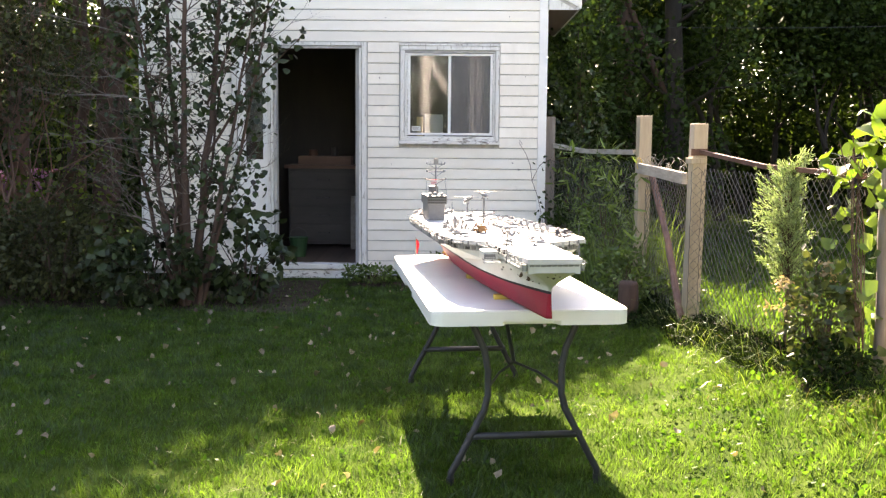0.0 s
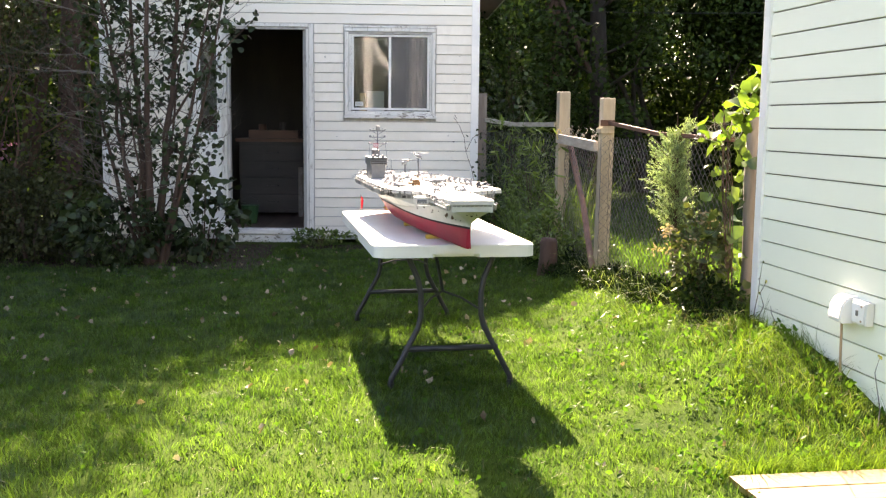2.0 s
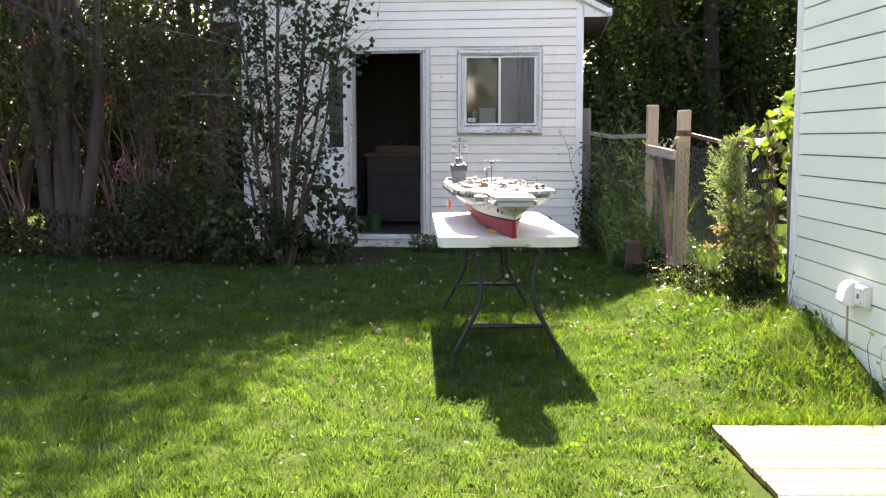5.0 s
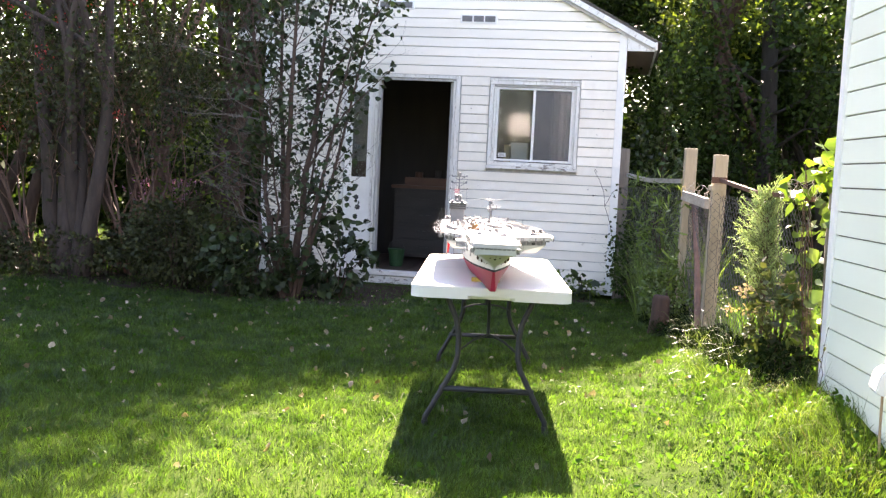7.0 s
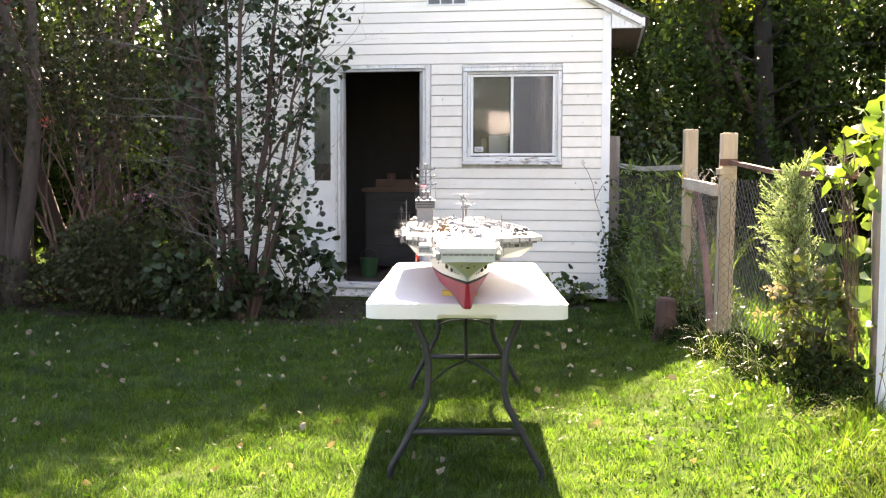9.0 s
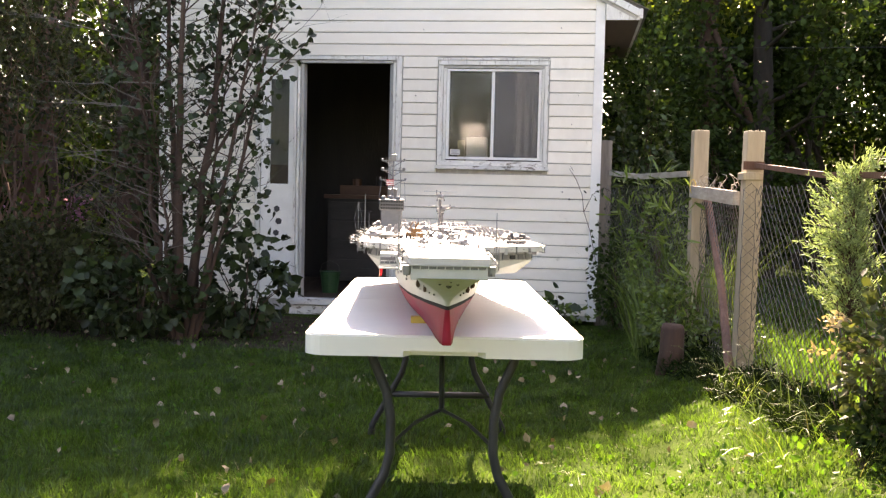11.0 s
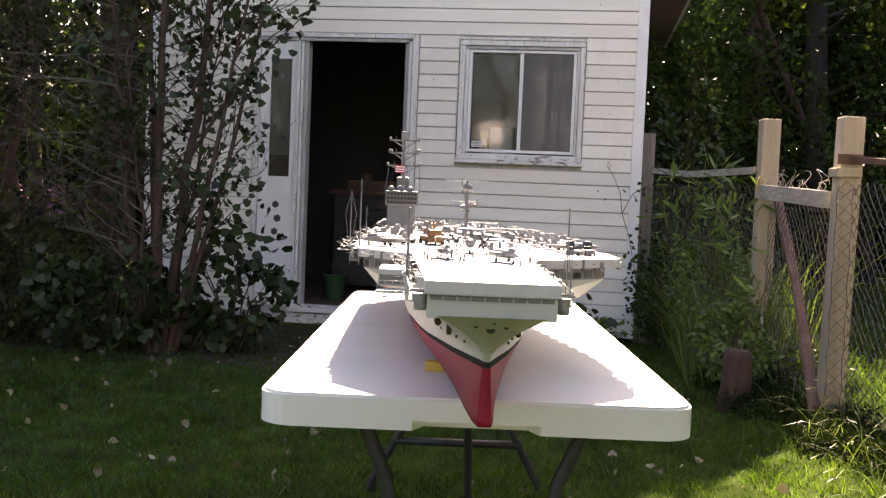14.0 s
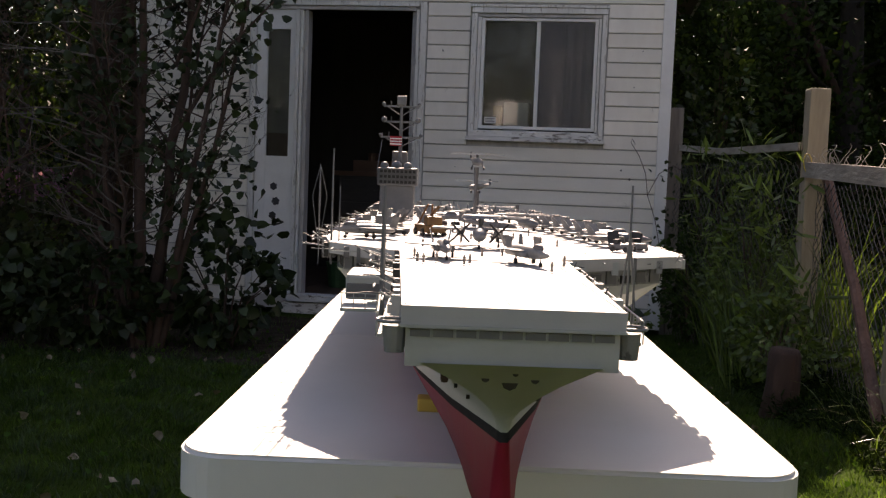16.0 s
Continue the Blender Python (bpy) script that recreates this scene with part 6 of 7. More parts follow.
part("crown", crown_from(tips, 4, 0.05, 0.070, rng, "heart"), M_LILAC, lb)
# dead twigs reaching out of the thicket
rnd = random.Random(5)
tw = thing("dead_branch", "bare grey dead branches spreading from the lilac", "branch", pose(-0.22, 8.82, 0))
bm, tips = bmesh.new(), []
for k in range(8):
    grow(bm, Vector((0.03 * (k % 3), 0, 0.45 + 0.13 * k)), Vector((-0.9, rnd.uniform(-0.5, 0.15), rnd.uniform(0.15, 0.75))).normalized(), rnd.uniform(0.26, 0.44), 0.0065, 3, rnd, tips, 0.55, 0.10, (2, 4))
tagged(part("twig_tangle", bm, M_DEADTWIG, tw), kind="stuff")
mound("yellowing_bush", "thin bush under the trees, leaves coloured yellow-green as if backlit", -1.75, 10.2, 0.55, 0.4, 1.75, 900, 0.06, M_SUNLEAF, 16, "lens", stems=14)

# trees to the side of the shed and round the yard
LEFT = [("tree", -2.45, 9.1, 6, 6.8, M_CEDARLEAF, M_PALEBARK, 21, 0.085), ("tree", -2.1, 10.4, 2, 6.6, M_CEDARLEAF, M_REDBARK, 22, 0.10), ("tree", -3.5, 9.6, 3, 7.4, M_CEDARLEAF, M_BARK, 23, 0.09), ("tree", -2.8, 12.2, 2, 7.5, M_TREELEAF, M_BARK, 24, 0.09), ("tree", -4.6, 8.2, 3, 7.4, M_CEDARLEAF, M_BARK, 25, 0.09), ("tree", -3.9, 13.2, 2, 6.5, M_TREELEAF, M_BARK, 26, 0.10)]
for nm, x, y, st, h, lm, bk, sd, r in LEFT:
    tree(nm, "dark leafy tree with several grey trunks beside the shed", x, y, st, h, lm, bk, sd, per=(20 if st > 4 else 26) if st > 2 else 34, spread=0.22, size=0.058, shape="quad", r=r, depth=4 if st > 2 else 5, fan=0.28, forks=0.5, leaf_z=1.25, group="trees round the yard", xmax=-1.05 - x)
BACK = [(0.2, 16.5, 6.0), (2.2, 17.2, 5.1), (4.4, 16.2, 3.7), (5.8, 15.6, 3.3), (6.8, 17.0, 4.4), (7.8, 15.8, 3.6), (8.8, 16.8, 6.0), (3.4, 17.8, 4.8), (9.8, 14.6, 4.6), (-1.8, 16.8, 7.0), (5.2, 17.6, 4.3)]
for k, (x, y, h) in enumerate(BACK):
    tree("tree", "dark dense broadleaf tree behind the garden fence", x, y, 2, h, M_TREELEAF, M_DARKBARK, 40 + k, per=29, spread=0.30, size=0.085, shape="quad", r=0.10, depth=5, fan=0.3, forks=0.55, leaf_z=0.5, group="trees round the yard", patchy=0.62)
for x, y, sd in ((-1.95, 9.5, 71), (-3.0, 9.3, 72), (-2.5, 10.0, 73)):
    tree("thicket", "tangle of thin reddish-brown stems with few dark leaves", x, y, 9, 3.0, M_CEDARLEAF, M_REDBARK, sd, per=5, spread=0.14, size=0.055, shape="quad", r=0.02, depth=3, fan=0.5, forks=0.5, category="bush", leaf_z=0.4)
mound("dark_shrub", "low dark undergrowth beneath the trees", -2.7, 9.0, 0.9, 0.5, 0.42, 2600, 0.05, M_CEDARLEAF, 74, "quad")


def tall_tree(x, y, zc, rx, ry, rz, count, size, seed, mat=M_TREELEAF, lean=0.0, label="tall dark broadleaf tree added near the shed for shade and cover"):
    rnd, rng = random.Random(seed), np.random.default_rng(seed)
    t = thing("tree", label, "tree", pose(x, y, -0.05), "trees round the yard")
    bm = bmesh.new()
    add_tube(bm, [(0, 0, 0), (0.05 + lean * 0.25, 0.02, zc * 0.5), (lean * 0.7, 0, zc), (lean, 0, zc + rz * 0.6)], [0.15, 0.13, 0.08, 0.03], 8, False)
    for k in range(16):
        a, z = rnd.uniform(0, 6.28), zc + rz * rnd.uniform(-0.7, 0.5)
        e = Vector((lean + math.cos(a) * rx * 0.75, math.sin(a) * ry * 0.75, z + 0.7))
        add_tube(bm, [(lean * 0.7, 0, z - 0.3), e * 0.5 + Vector((0, 0, z * 0.5)), e], [0.06, 0.04, 0.01], 5, False)
    part("trunk", bm, M_BARK, t, smooth=True)
    u = unit(rng.normal(size=(count, 3))) * rng.uniform(0.3, 1.0, (count, 1)) ** 0.5
    lump = 1 + 0.05 * np.sin(4 * u[:, 0] + seed) * np.sin(5 * u[:, 2]) + 0.04 * np.sin(11 * u[:, 0] + 9 * u[:, 2])
    pos = u * np.array([rx, ry, rz]) * lump[:, None] + np.array([lean, 0, zc])
    part("crown", leaves_mesh("crown", pos, size * rng.uniform(0.6, 1.3, count), rng, "quad"), mat, t)


def trunk_tree():
    """A thick dark trunk with one paler leaning limb, its crown above the view."""
    rnd, rng = random.Random(88), np.random.default_rng(88)
    t = thing("tree", "dark thick-trunked tree with a leaning limb behind the fence", "tree", pose(4.80, 13.8, -0.05), "trees round the yard")
    bm = bmesh.new()
    add_tube(bm, [(0.08, 0, 0), (0.05, 0, 1.0), (0.02, 0, 2.2), (-0.04, 0, 3.6), (-0.06, 0, 4.8)], [0.17, 0.14, 0.12, 0.10, 0.07], 10, False)
    part("trunk", bm, M_DARKBARK, t, smooth=True)
    part("limb", tube([(0.02, 0, 1.75), (-0.28, -0.1, 2.35), (-0.52, -0.15, 2.9), (-0.75, -0.2, 3.5), (-1.05, -0.2, 4.3)], [0.05, 0.042, 0.036, 0.03, 0.02], 8), M_BARK, t, "paler leaning limb", smooth=True)
    tips = []
    bm = bmesh.new()
    for k in range(14):
        a = rnd.uniform(0, 6.28)
        grow(bm, Vector((-0.02, 0, 1.5 + 0.22 * k)), Vector((math.cos(a), math.sin(a), 0.35)).normalized(), 0.8, 0.03, 2, rnd, tips, 0.5, 0.1)
    part("bough", bm, M_DARKBARK, t, smooth=True)
    part("crown", crown_from(tips, 14, 0.16, 0.085, rng, "quad"), M_TREELEAF, t)


trunk_tree()
# unseen crown, added to lengthen the shed's shadow over the lawn
tall_tree(0.0, 16.8, 6.4, 2.6, 1.4, 2.75, 8500, 0.16, 75)
# crown above the view, added to dapple the lawn's left with shade
tall_tree(-1.5, 10.8, 5.6, 1.55, 1.2, 2.4, 5000, 0.10, 79, lean=0.5)
tall_tree(4.15, 13.8, 3.85, 0.95, 0.6, 0.85, 2200, 0.085, 82, M_SUNLEAF, label="tree behind the shed, leaves coloured light green as if sunlit")
mound("leafy_bush", "dark leafy bush rising behind the fence", 3.42, 12.2, 0.45, 0.4, 2.75, 4200, 0.065, M_TREELEAF, 59, "quad", stems=12)
mound("leafy_bush", "dark leafy bush behind the shed's corner", 3.62, 13.1, 0.75, 0.5, 2.7, 6000, 0.07, M_TREELEAF, 58, "quad", stems=12)
tall_tree(-3.4, 15.2, 4.2, 2.4, 1.2, 3.0, 9000, 0.13, 80)
tall_tree(-6.2, 13.0, 3.6, 1.8, 1.6, 3.0, 8000, 0.13, 81)
mound("leafy_bush", "green leafy bush growing against the shed's side", 3.30, 11.35, 0.42, 0.55, 1.7, 3600, 0.065, M_SIDEBUSH, 47, "quad", stems=14)
mound("leafy_bush", "dark leafy bush behind the garden fence", 4.35, 12.9, 0.9, 0.7, 1.75, 4200, 0.07, M_TREELEAF, 57, "quad", stems=12)
# dark woods that close the view
rng = np.random.default_rng(77)
for nm, x0, x1, y0, y1, h, n in (("far_woods", -0.5, 13, 18.5, 21.5, 6.2, 66000), ("far_woods", -10, -0.5, 18.5, 21.5, 6.0, 62000), ("far_woods", -10.5, -6.0, 4.0, 18.0, 5.6, 34000), ("far_woods", 9.5, 12.5, 6.0, 18.0, 5.0, 40000), ("far_woods", -17, 17, 24.0, 26.5, 4.3, 52000), ("far_woods", -17, -13, 2.0, 24.0, 4.6, 36000)):
    z = np.where(rng.random(n) < 0.55, rng.uniform(0, 0.5, n), rng.uniform(0, 1, n)) * h
    p = np.stack([rng.uniform(x0, x1, n), rng.uniform(y0, y1, n), z], 1)
    p = p[np.sin(2.1 * p[:, 0] + 1.7 * np.sin(1.9 * p[:, 2])) * np.sin(2.3 * p[:, 2] + p[:, 0]) > -0.5 - 0.4 * (p[:, 2] < 2.6)]
    n = len(p)
    p[:, 2] *= 0.86 + 0.12 * np.sin(p[:, 0] * 1.3) + 0.08 * np.sin(p[:, 0] * 2.9 + 1) + 0.05 * np.sin(p[:, 1] * 3)
    ob = part(nm, leaves_mesh(nm, p, (0.30 if y0 > 22 or x0 < -16 else 0.14 if y0 > 18 else 0.20) * rng.uniform(0.6, 1.3, n), rng, "quad"), M_TREELEAF)
    tagged(ob, "dark far trees closing the view behind the yard", "woods", kind="stuff")

# plants along the fence
def feathery():
    rnd, rng = random.Random(31), np.random.default_rng(31)
    x, y = 3.83, 6.08
    t = thing("feathery_shrub", "light green feathery shrub against the wire fence", "shrub", pose(x, y, float(ground_z(x, y)) - 0.02))
    bm, pos, way = bmesh.new(), [], []
    add_tube(bm, [(0, 0, 0), (0.01, 0, 0.5), (-0.01, 0, 1.15)], [0.012, 0.008, 0.002], 5, False)
    for k in range(190):
        z = 0.48 + 0.58 * rnd.random()
        a = rnd.uniform(0, 6.28)
        r = (0.098 + 0.03 * (0.9 - z) + 0.05 * math.sin(6 * z + a)) * (1.0 if z < 0.95 else max(0.2, 1 - (z - 0.95) * 2.6)) * rnd.uniform(0.4, 1.4)
        base = Vector((0, 0, z - 0.08))
        e = Vector((math.cos(a) * r, math.sin(a) * r, z + rnd.uniform(0.0, 0.07)))
        add_tube(bm, [base, base.lerp(e, 0.6) + Vector((0, 0, 0.015)), e], [0.003, 0.002, 0.001], 3, False)
        out = (e - base).normalized()
        side = out.cross(Vector((0, 0, 1))).normalized()
        for i in range(46):
            f = 0.35 + 0.7 * rnd.random()
            s = rnd.gauss(0, 0.026) * (1.3 - f * 0.8)
            pos.append(base.lerp(e, f) + side * s + Vector((0, 0, rnd.gauss(0, 0.006) - 0.2 * abs(s))))
            way.append(out * 1.2 + side * (14 * s))
    tagged(part("stem_tangle", bm, M_BARK, t), kind="stuff")
    part("foliage", leaves_mesh("foliage", np.array(pos), 0.024 * rng.uniform(0.5, 1.4, len(pos)), rng, "needle", np.array(way), 0.1), M_JUNIPER, t)


feathery()
v = thing("grape_vine", "bright yellow-green vine climbing over the fence post", "vine", pose(0, 0, 0))
rng = np.random.default_rng(33)
bm = bmesh.new()
for k in range(7):
    pts = [Vector((3.99 + rng.normal() * 0.02, 5.45, 0.2)), Vector((3.97 + rng.normal() * 0.03, 5.48, 0.9)), Vector((3.93 + rng.normal() * 0.05, 5.52, 1.22 + 0.03 * k)), Vector((3.92 + rng.normal() * 0.03, 5.56 + rng.normal() * 0.05, 1.20 + 0.03 * k))]
    add_tube(bm, pts, 0.003, 4, False)
tagged(part("stem_tangle", bm, M_BARK, v), kind="stuff")
n = 40
q = rng.random(n) ** 0.6
p = np.stack([3.80 + 0.36 * q + rng.normal(size=n) * 0.035, 5.58 + rng.normal(size=n) * 0.09, 1.16 + 0.38 * q ** 1.6 + rng.normal(size=n) * 0.05], 1)
part("foliage", leaves_mesh("foliage", p, 0.095 * rng.uniform(0.55, 1.2, n), rng, "lobed", np.tile([-0.2, -0.5, 0.0], (n, 1)), 0.5), M_VINE, v)
n = 85
p = np.stack([rng.uniform(3.84, 4.14, n), 5.60 + rng.normal(size=n) * 0.10, 0.25 + 0.93 * rng.random(n) ** 0.7], 1)
part("foliage", leaves_mesh("foliage", p, 0.085 * rng.uniform(0.5, 1.2, n), rng, "lobed", np.tile([-0.2, -0.4, -0.3], (n, 1)), 0.6), M_WEED, v)
mound("flowering_shrub", "straggly shrub with dry pale flower heads by the fence", 3.85, 5.58, 0.17, 0.20, 0.48, 620, 0.044, M_SHRUB, 35)
mound("weed_clump", "tangled weeds at the fence foot, coloured as in shade", 3.60, 6.75, 0.11, 0.50, 0.04, 900, 0.032, M_SHADEWEED, 36, "needle", z_low=0.0)
mound("weed_clump", "tangled weeds by the house corner, coloured as in shade", 3.84, 5.42, 0.20, 0.22, 0.15, 700, 0.034, M_SHADEWEED, 49)
mound("weed_clump", "trailing weeds along the wire fence, coloured as in shade", 3.68, 6.0, 0.11, 0.40, 0.05, 900, 0.032, M_SHADEWEED, 50, "needle", z_low=0.0)
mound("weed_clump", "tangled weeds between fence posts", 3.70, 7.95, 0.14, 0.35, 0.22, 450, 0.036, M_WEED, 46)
mound("weed_clump", "weeds round the foot of the fence post, coloured as in shade", 3.56, 7.15, 0.10, 0.22, 0.08, 700, 0.035, M_SHADEWEED, 45, "needle", z_low=0.0)
mound("weed_clump", "tall tangled weeds behind the fence", 3.36, 9.5, 0.30, 0.75, 0.95, 1700, 0.036, M_WEED, 37)
mound("weed_clump", "tall tangled weeds by the shed corner", 3.10, 10.25, 0.22, 0.3, 0.75, 1600, 0.04, M_TREELEAF, 38)
mound("weed_clump", "tangled weeds at the fence foot", 3.36, 8.45, 0.22, 0.45, 0.44, 1200, 0.036, M_WEED, 39)
mound("weed_clump", "low weeds along the shed's foot", 2.2, 10.35, 0.7, 0.18, 0.22, 700, 0.05, M_WEED, 41)
mound("weed_clump", "low weeds beside the doorstep", 1.25, 10.25, 0.26, 0.2, 0.15, 700, 0.035, M_WEED, 42)
hd = bmesh.new()
rnd = random.Random(8)
fl = thing("dry_flowers", "dry pale flower heads on thin stalks", "flowers", pose(3.81, 5.74, 0.14))
for k in range(14):
    p = Vector((rnd.gauss(0, 0.09), rnd.gauss(-0.06, 0.10), rnd.uniform(0.36, 0.60)))
    add_tube(hd, [Vector((p.x * 0.4, p.y * 0.4, 0)), p], 0.002, 4, False)
part("stalks", hd, M_BARK, fl)
rng = np.random.default_rng(8)
n = 260
c = np.stack([rng.normal(size=14) * 0.09, -0.06 + rng.normal(size=14) * 0.10, rng.uniform(0.36, 0.60, 14)], 1)
p = c[rng.integers(0, 14, n)] + rng.normal(size=(n, 3)) * np.array([0.025, 0.025, 0.012])
tagged(part("flower_mass", leaves_mesh("flower_mass", p, 0.026 * rng.uniform(0.6, 1.3, n), rng, "lens"), M_PALEFLOWER, fl), kind="stuff")
# purple blossoms far behind the trees
rng = np.random.default_rng(9)
pf = thing("purple_flowers", "clump of purple garden flowers beyond the trees", "flowers", pose(-3.3, 13.0, 0))
n = 350
p = np.stack([rng.normal(size=n) * 0.22, rng.normal(size=n) * 0.2, 0.6 + rng.uniform(0, 0.35, n)], 1)
part("blossoms", leaves_mesh("blossoms", p, 0.06 * rng.uniform(0.6, 1.3, n), rng, "lens"), M_PURPLE, pf)
p = np.stack([rng.normal(size=n) * 0.5, rng.normal(size=n) * 0.25, rng.uniform(0, 0.6, n)], 1)
part("foliage", leaves_mesh("foliage", p, 0.08 * rng.uniform(0.6, 1.3, n), rng, "lens"), M_WEED, pf)
# creeper on the shed's corner and a dock plant under it
cr = thing("wall_creeper", "thin creeper with dark leaves on the shed's corner", "vine", pose(0, 0, 0))
rng = np.random.default_rng(19)
bm = bmesh.new()
add_tube(bm, [(2.69, 10.55, 1.30), (2.665, 10.55, 1.34), (2.66, 10.55, 1.31), (2.72, 10.55, 1.22), (2.77, 10.55, 1.10), (2.79, 10.55, 0.95), (2.85, 10.54, 0.78), (2.93, 10.5, 0.4), (2.95, 10.47, 0.0)], 0.0025, 5)
add_tube(bm, [(2.79, 10.55, 0.95), (2.86, 10.53, 1.10), (2.95, 10.46, 1.16), (3.02, 10.45, 1.12)], 0.0025, 5)
part("stem", bm, M_BARK, cr)
n = 60
p = np.stack([2.92 + rng.normal(size=n) * 0.05, 10.46 + rng.normal(size=n) * 0.03, rng.uniform(0.1, 1.2, n)], 1)
part("foliage", leaves_mesh("foliage", p, 0.045 * rng.uniform(0.5, 1.2, n), rng, "heart"), M_LILAC, cr)
mound("dock_plant", "broad dark dock leaves under the shed window", 2.62, 10.3, 0.10, 0.08, 0.34, 12, 0.15, M_LILAC, 43, stems=4)
# tangle on the middle rail and long leaves over the far rail
rnd = random.Random(23)
dv = thing("dry_vine", "pale dry vine curls tangled on the fence rail", "vine", pose(0, 0, 0))
bm = bmesh.new()
for k in range(44):
    f = rnd.random()
    p = Vector((3.47 + 0.11 * f, 8.6 - 1.1 * f, 1.165 - 0.04 * f)) if k < 22 else Vector((3.84 + 0.15 * f, 5.78 - 0.3 * f, 1.19))
    r, a0 = rnd.uniform(0.02, 0.06), rnd.uniform(0, 6.28)
    add_tube(bm, [p + Vector((r * 0.4 * math.sin(2 * q + k), r * 1.4 * math.cos(q + a0), r * (0.9 + math.sin(q + a0)) - 0.01)) for q in [0.5 * i for i in range(9)]], 0.0016, 3, False)
tagged(part("stem_tangle", bm, M_DRYVINE, dv), kind="stuff")
tl = thing("strap_weeds", "long glossy strap leaves growing up through the fence", "weeds", pose(0, 0, 0))
rng = np.random.default_rng(24)
n = 380
f = rng.random(n)
p = np.stack([3.06 + 0.40 * f + rng.normal(size=n) * 0.05, 10.4 - 1.9 * f, rng.uniform(0.25, 1.28, n)], 1)
p = np.concatenate([p, np.stack([rng.uniform(3.3, 3.6, 110), rng.uniform(8.1, 8.9, 110), rng.uniform(0.1, 0.65, 110)], 1)])
part("foliage", leaves_mesh("foliage", p, 0.125 * rng.uniform(0.4, 1.3, len(p)), rng, "strap", np.tile([-0.2, -0.4, 0.5], (len(p), 1)), 0.2), M_STRAP, tl)
# dry stalks along the house foot
rnd = random.Random(17)
ds = thing("dry_stalks", "thin dry weed stalks leaning on the green siding", "weeds", pose(0, 0, 0))
bm, lp = bmesh.new(), []
for y, h in ((4.95, 0.34), (4.85, 0.26), (4.72, 0.16), (3.75, 0.30), (3.66, 0.40), (3.58, 0.30), (3.52, 0.45), (3.40, 0.22), (3.34, 0.3)):
    x = HX - 0.05 + 0.11 * (HY - y)
    z = float(ground_z(x, y))
    p = [Vector((x - 0.05 * rnd.random(), y, z))]
    for k in range(4):
        p.append(p[-1] + Vector((rnd.uniform(-0.015, 0.02), rnd.gauss(0, 0.03), h / 4)))
        if k > 0 and rnd.random() < 0.6:
            lp.append(p[-1])
    add_tube(bm, p, [0.003, 0.0026, 0.0022, 0.0018, 0.001], 4, False)
tagged(part("stem_tangle", bm, M_DEADTWIG, ds), kind="stuff")
rng = np.random.default_rng(17)
p = np.repeat(np.array([tuple(q) for q in lp]), 2, 0)
part("foliage", leaves_mesh("foliage", p, 0.024 * rng.uniform(0.5, 1.2, len(p)), rng, "lens", None, 0.2), M_SHRUB, ds)
# red berries high in the side trees
rb = thing("berry_cluster", "small red berry clusters hanging in the dark tree", "berries", pose(0, 0, 0))
c = np.stack([rng.uniform(-3.6, -1.6, 16), rng.uniform(8.6, 9.4, 16), rng.uniform(1.4, 3.2, 16)], 1)
p = c[rng.integers(0, 16, 260)] + rng.normal(size=(260, 3)) * 0.035
tagged(part("berries", leaves_mesh("berries", p, np.full(260, 0.022), rng, "heart"), M_BERRY, rb), kind="stuff")
# overhead cable behind the fence
bm = bmesh.new()
add_tube(bm, [(2.9 + 7.0 * k / 16, 13.0 - 2.0 * k / 16, 2.72 - 0.12 * math.sin(math.pi * k / 16)) for k in range(17)], 0.003, 5)
cb = part("overhead_cable", bm, M_CABLE)
tagged(cb, "thin black cable strung in front of the trees", "cable")


# low weeds between the lawn's edge and the wire, shade put into their colour
def bed_edge(y):
    return np.interp(y, [5.1, 6.03, 7.73, 8.3, 10.3], [3.79, 3.61, 3.33, 3.2, 3.1])


def fence_x(y):
    return np.interp(y, [5.46, 7.44, 8.66, 10.7], [3.96, 3.64, 3.5, 2.97])


rng = np.random.default_rng(63)
n = 7500
y = rng.uniform(5.05, 8.6, n)
x = bed_edge(y) + (rng.random(n) ** 1.2) * np.maximum(0.12, fence_x(y) + 0.06 - bed_edge(y)) + 0.05 * np.sin(7 * y)
p = np.stack([x, y, ground_z(x, y) + 0.09 * rng.random(n) * (0.4 + 0.8 * patches(x, y, 0.3, 64))], 1)
ob = part("low_weeds", leaves_mesh("low_weeds", p, 0.042 * rng.uniform(0.5, 1.3, n), rng, "needle", np.tile([-0.3, -0.4, 0.5], (n, 1)), 0.1), M_SHADEWEED)
tagged(ob, "low weeds covering the bed by the wire fence, coloured as in shade", "weeds", kind="stuff")


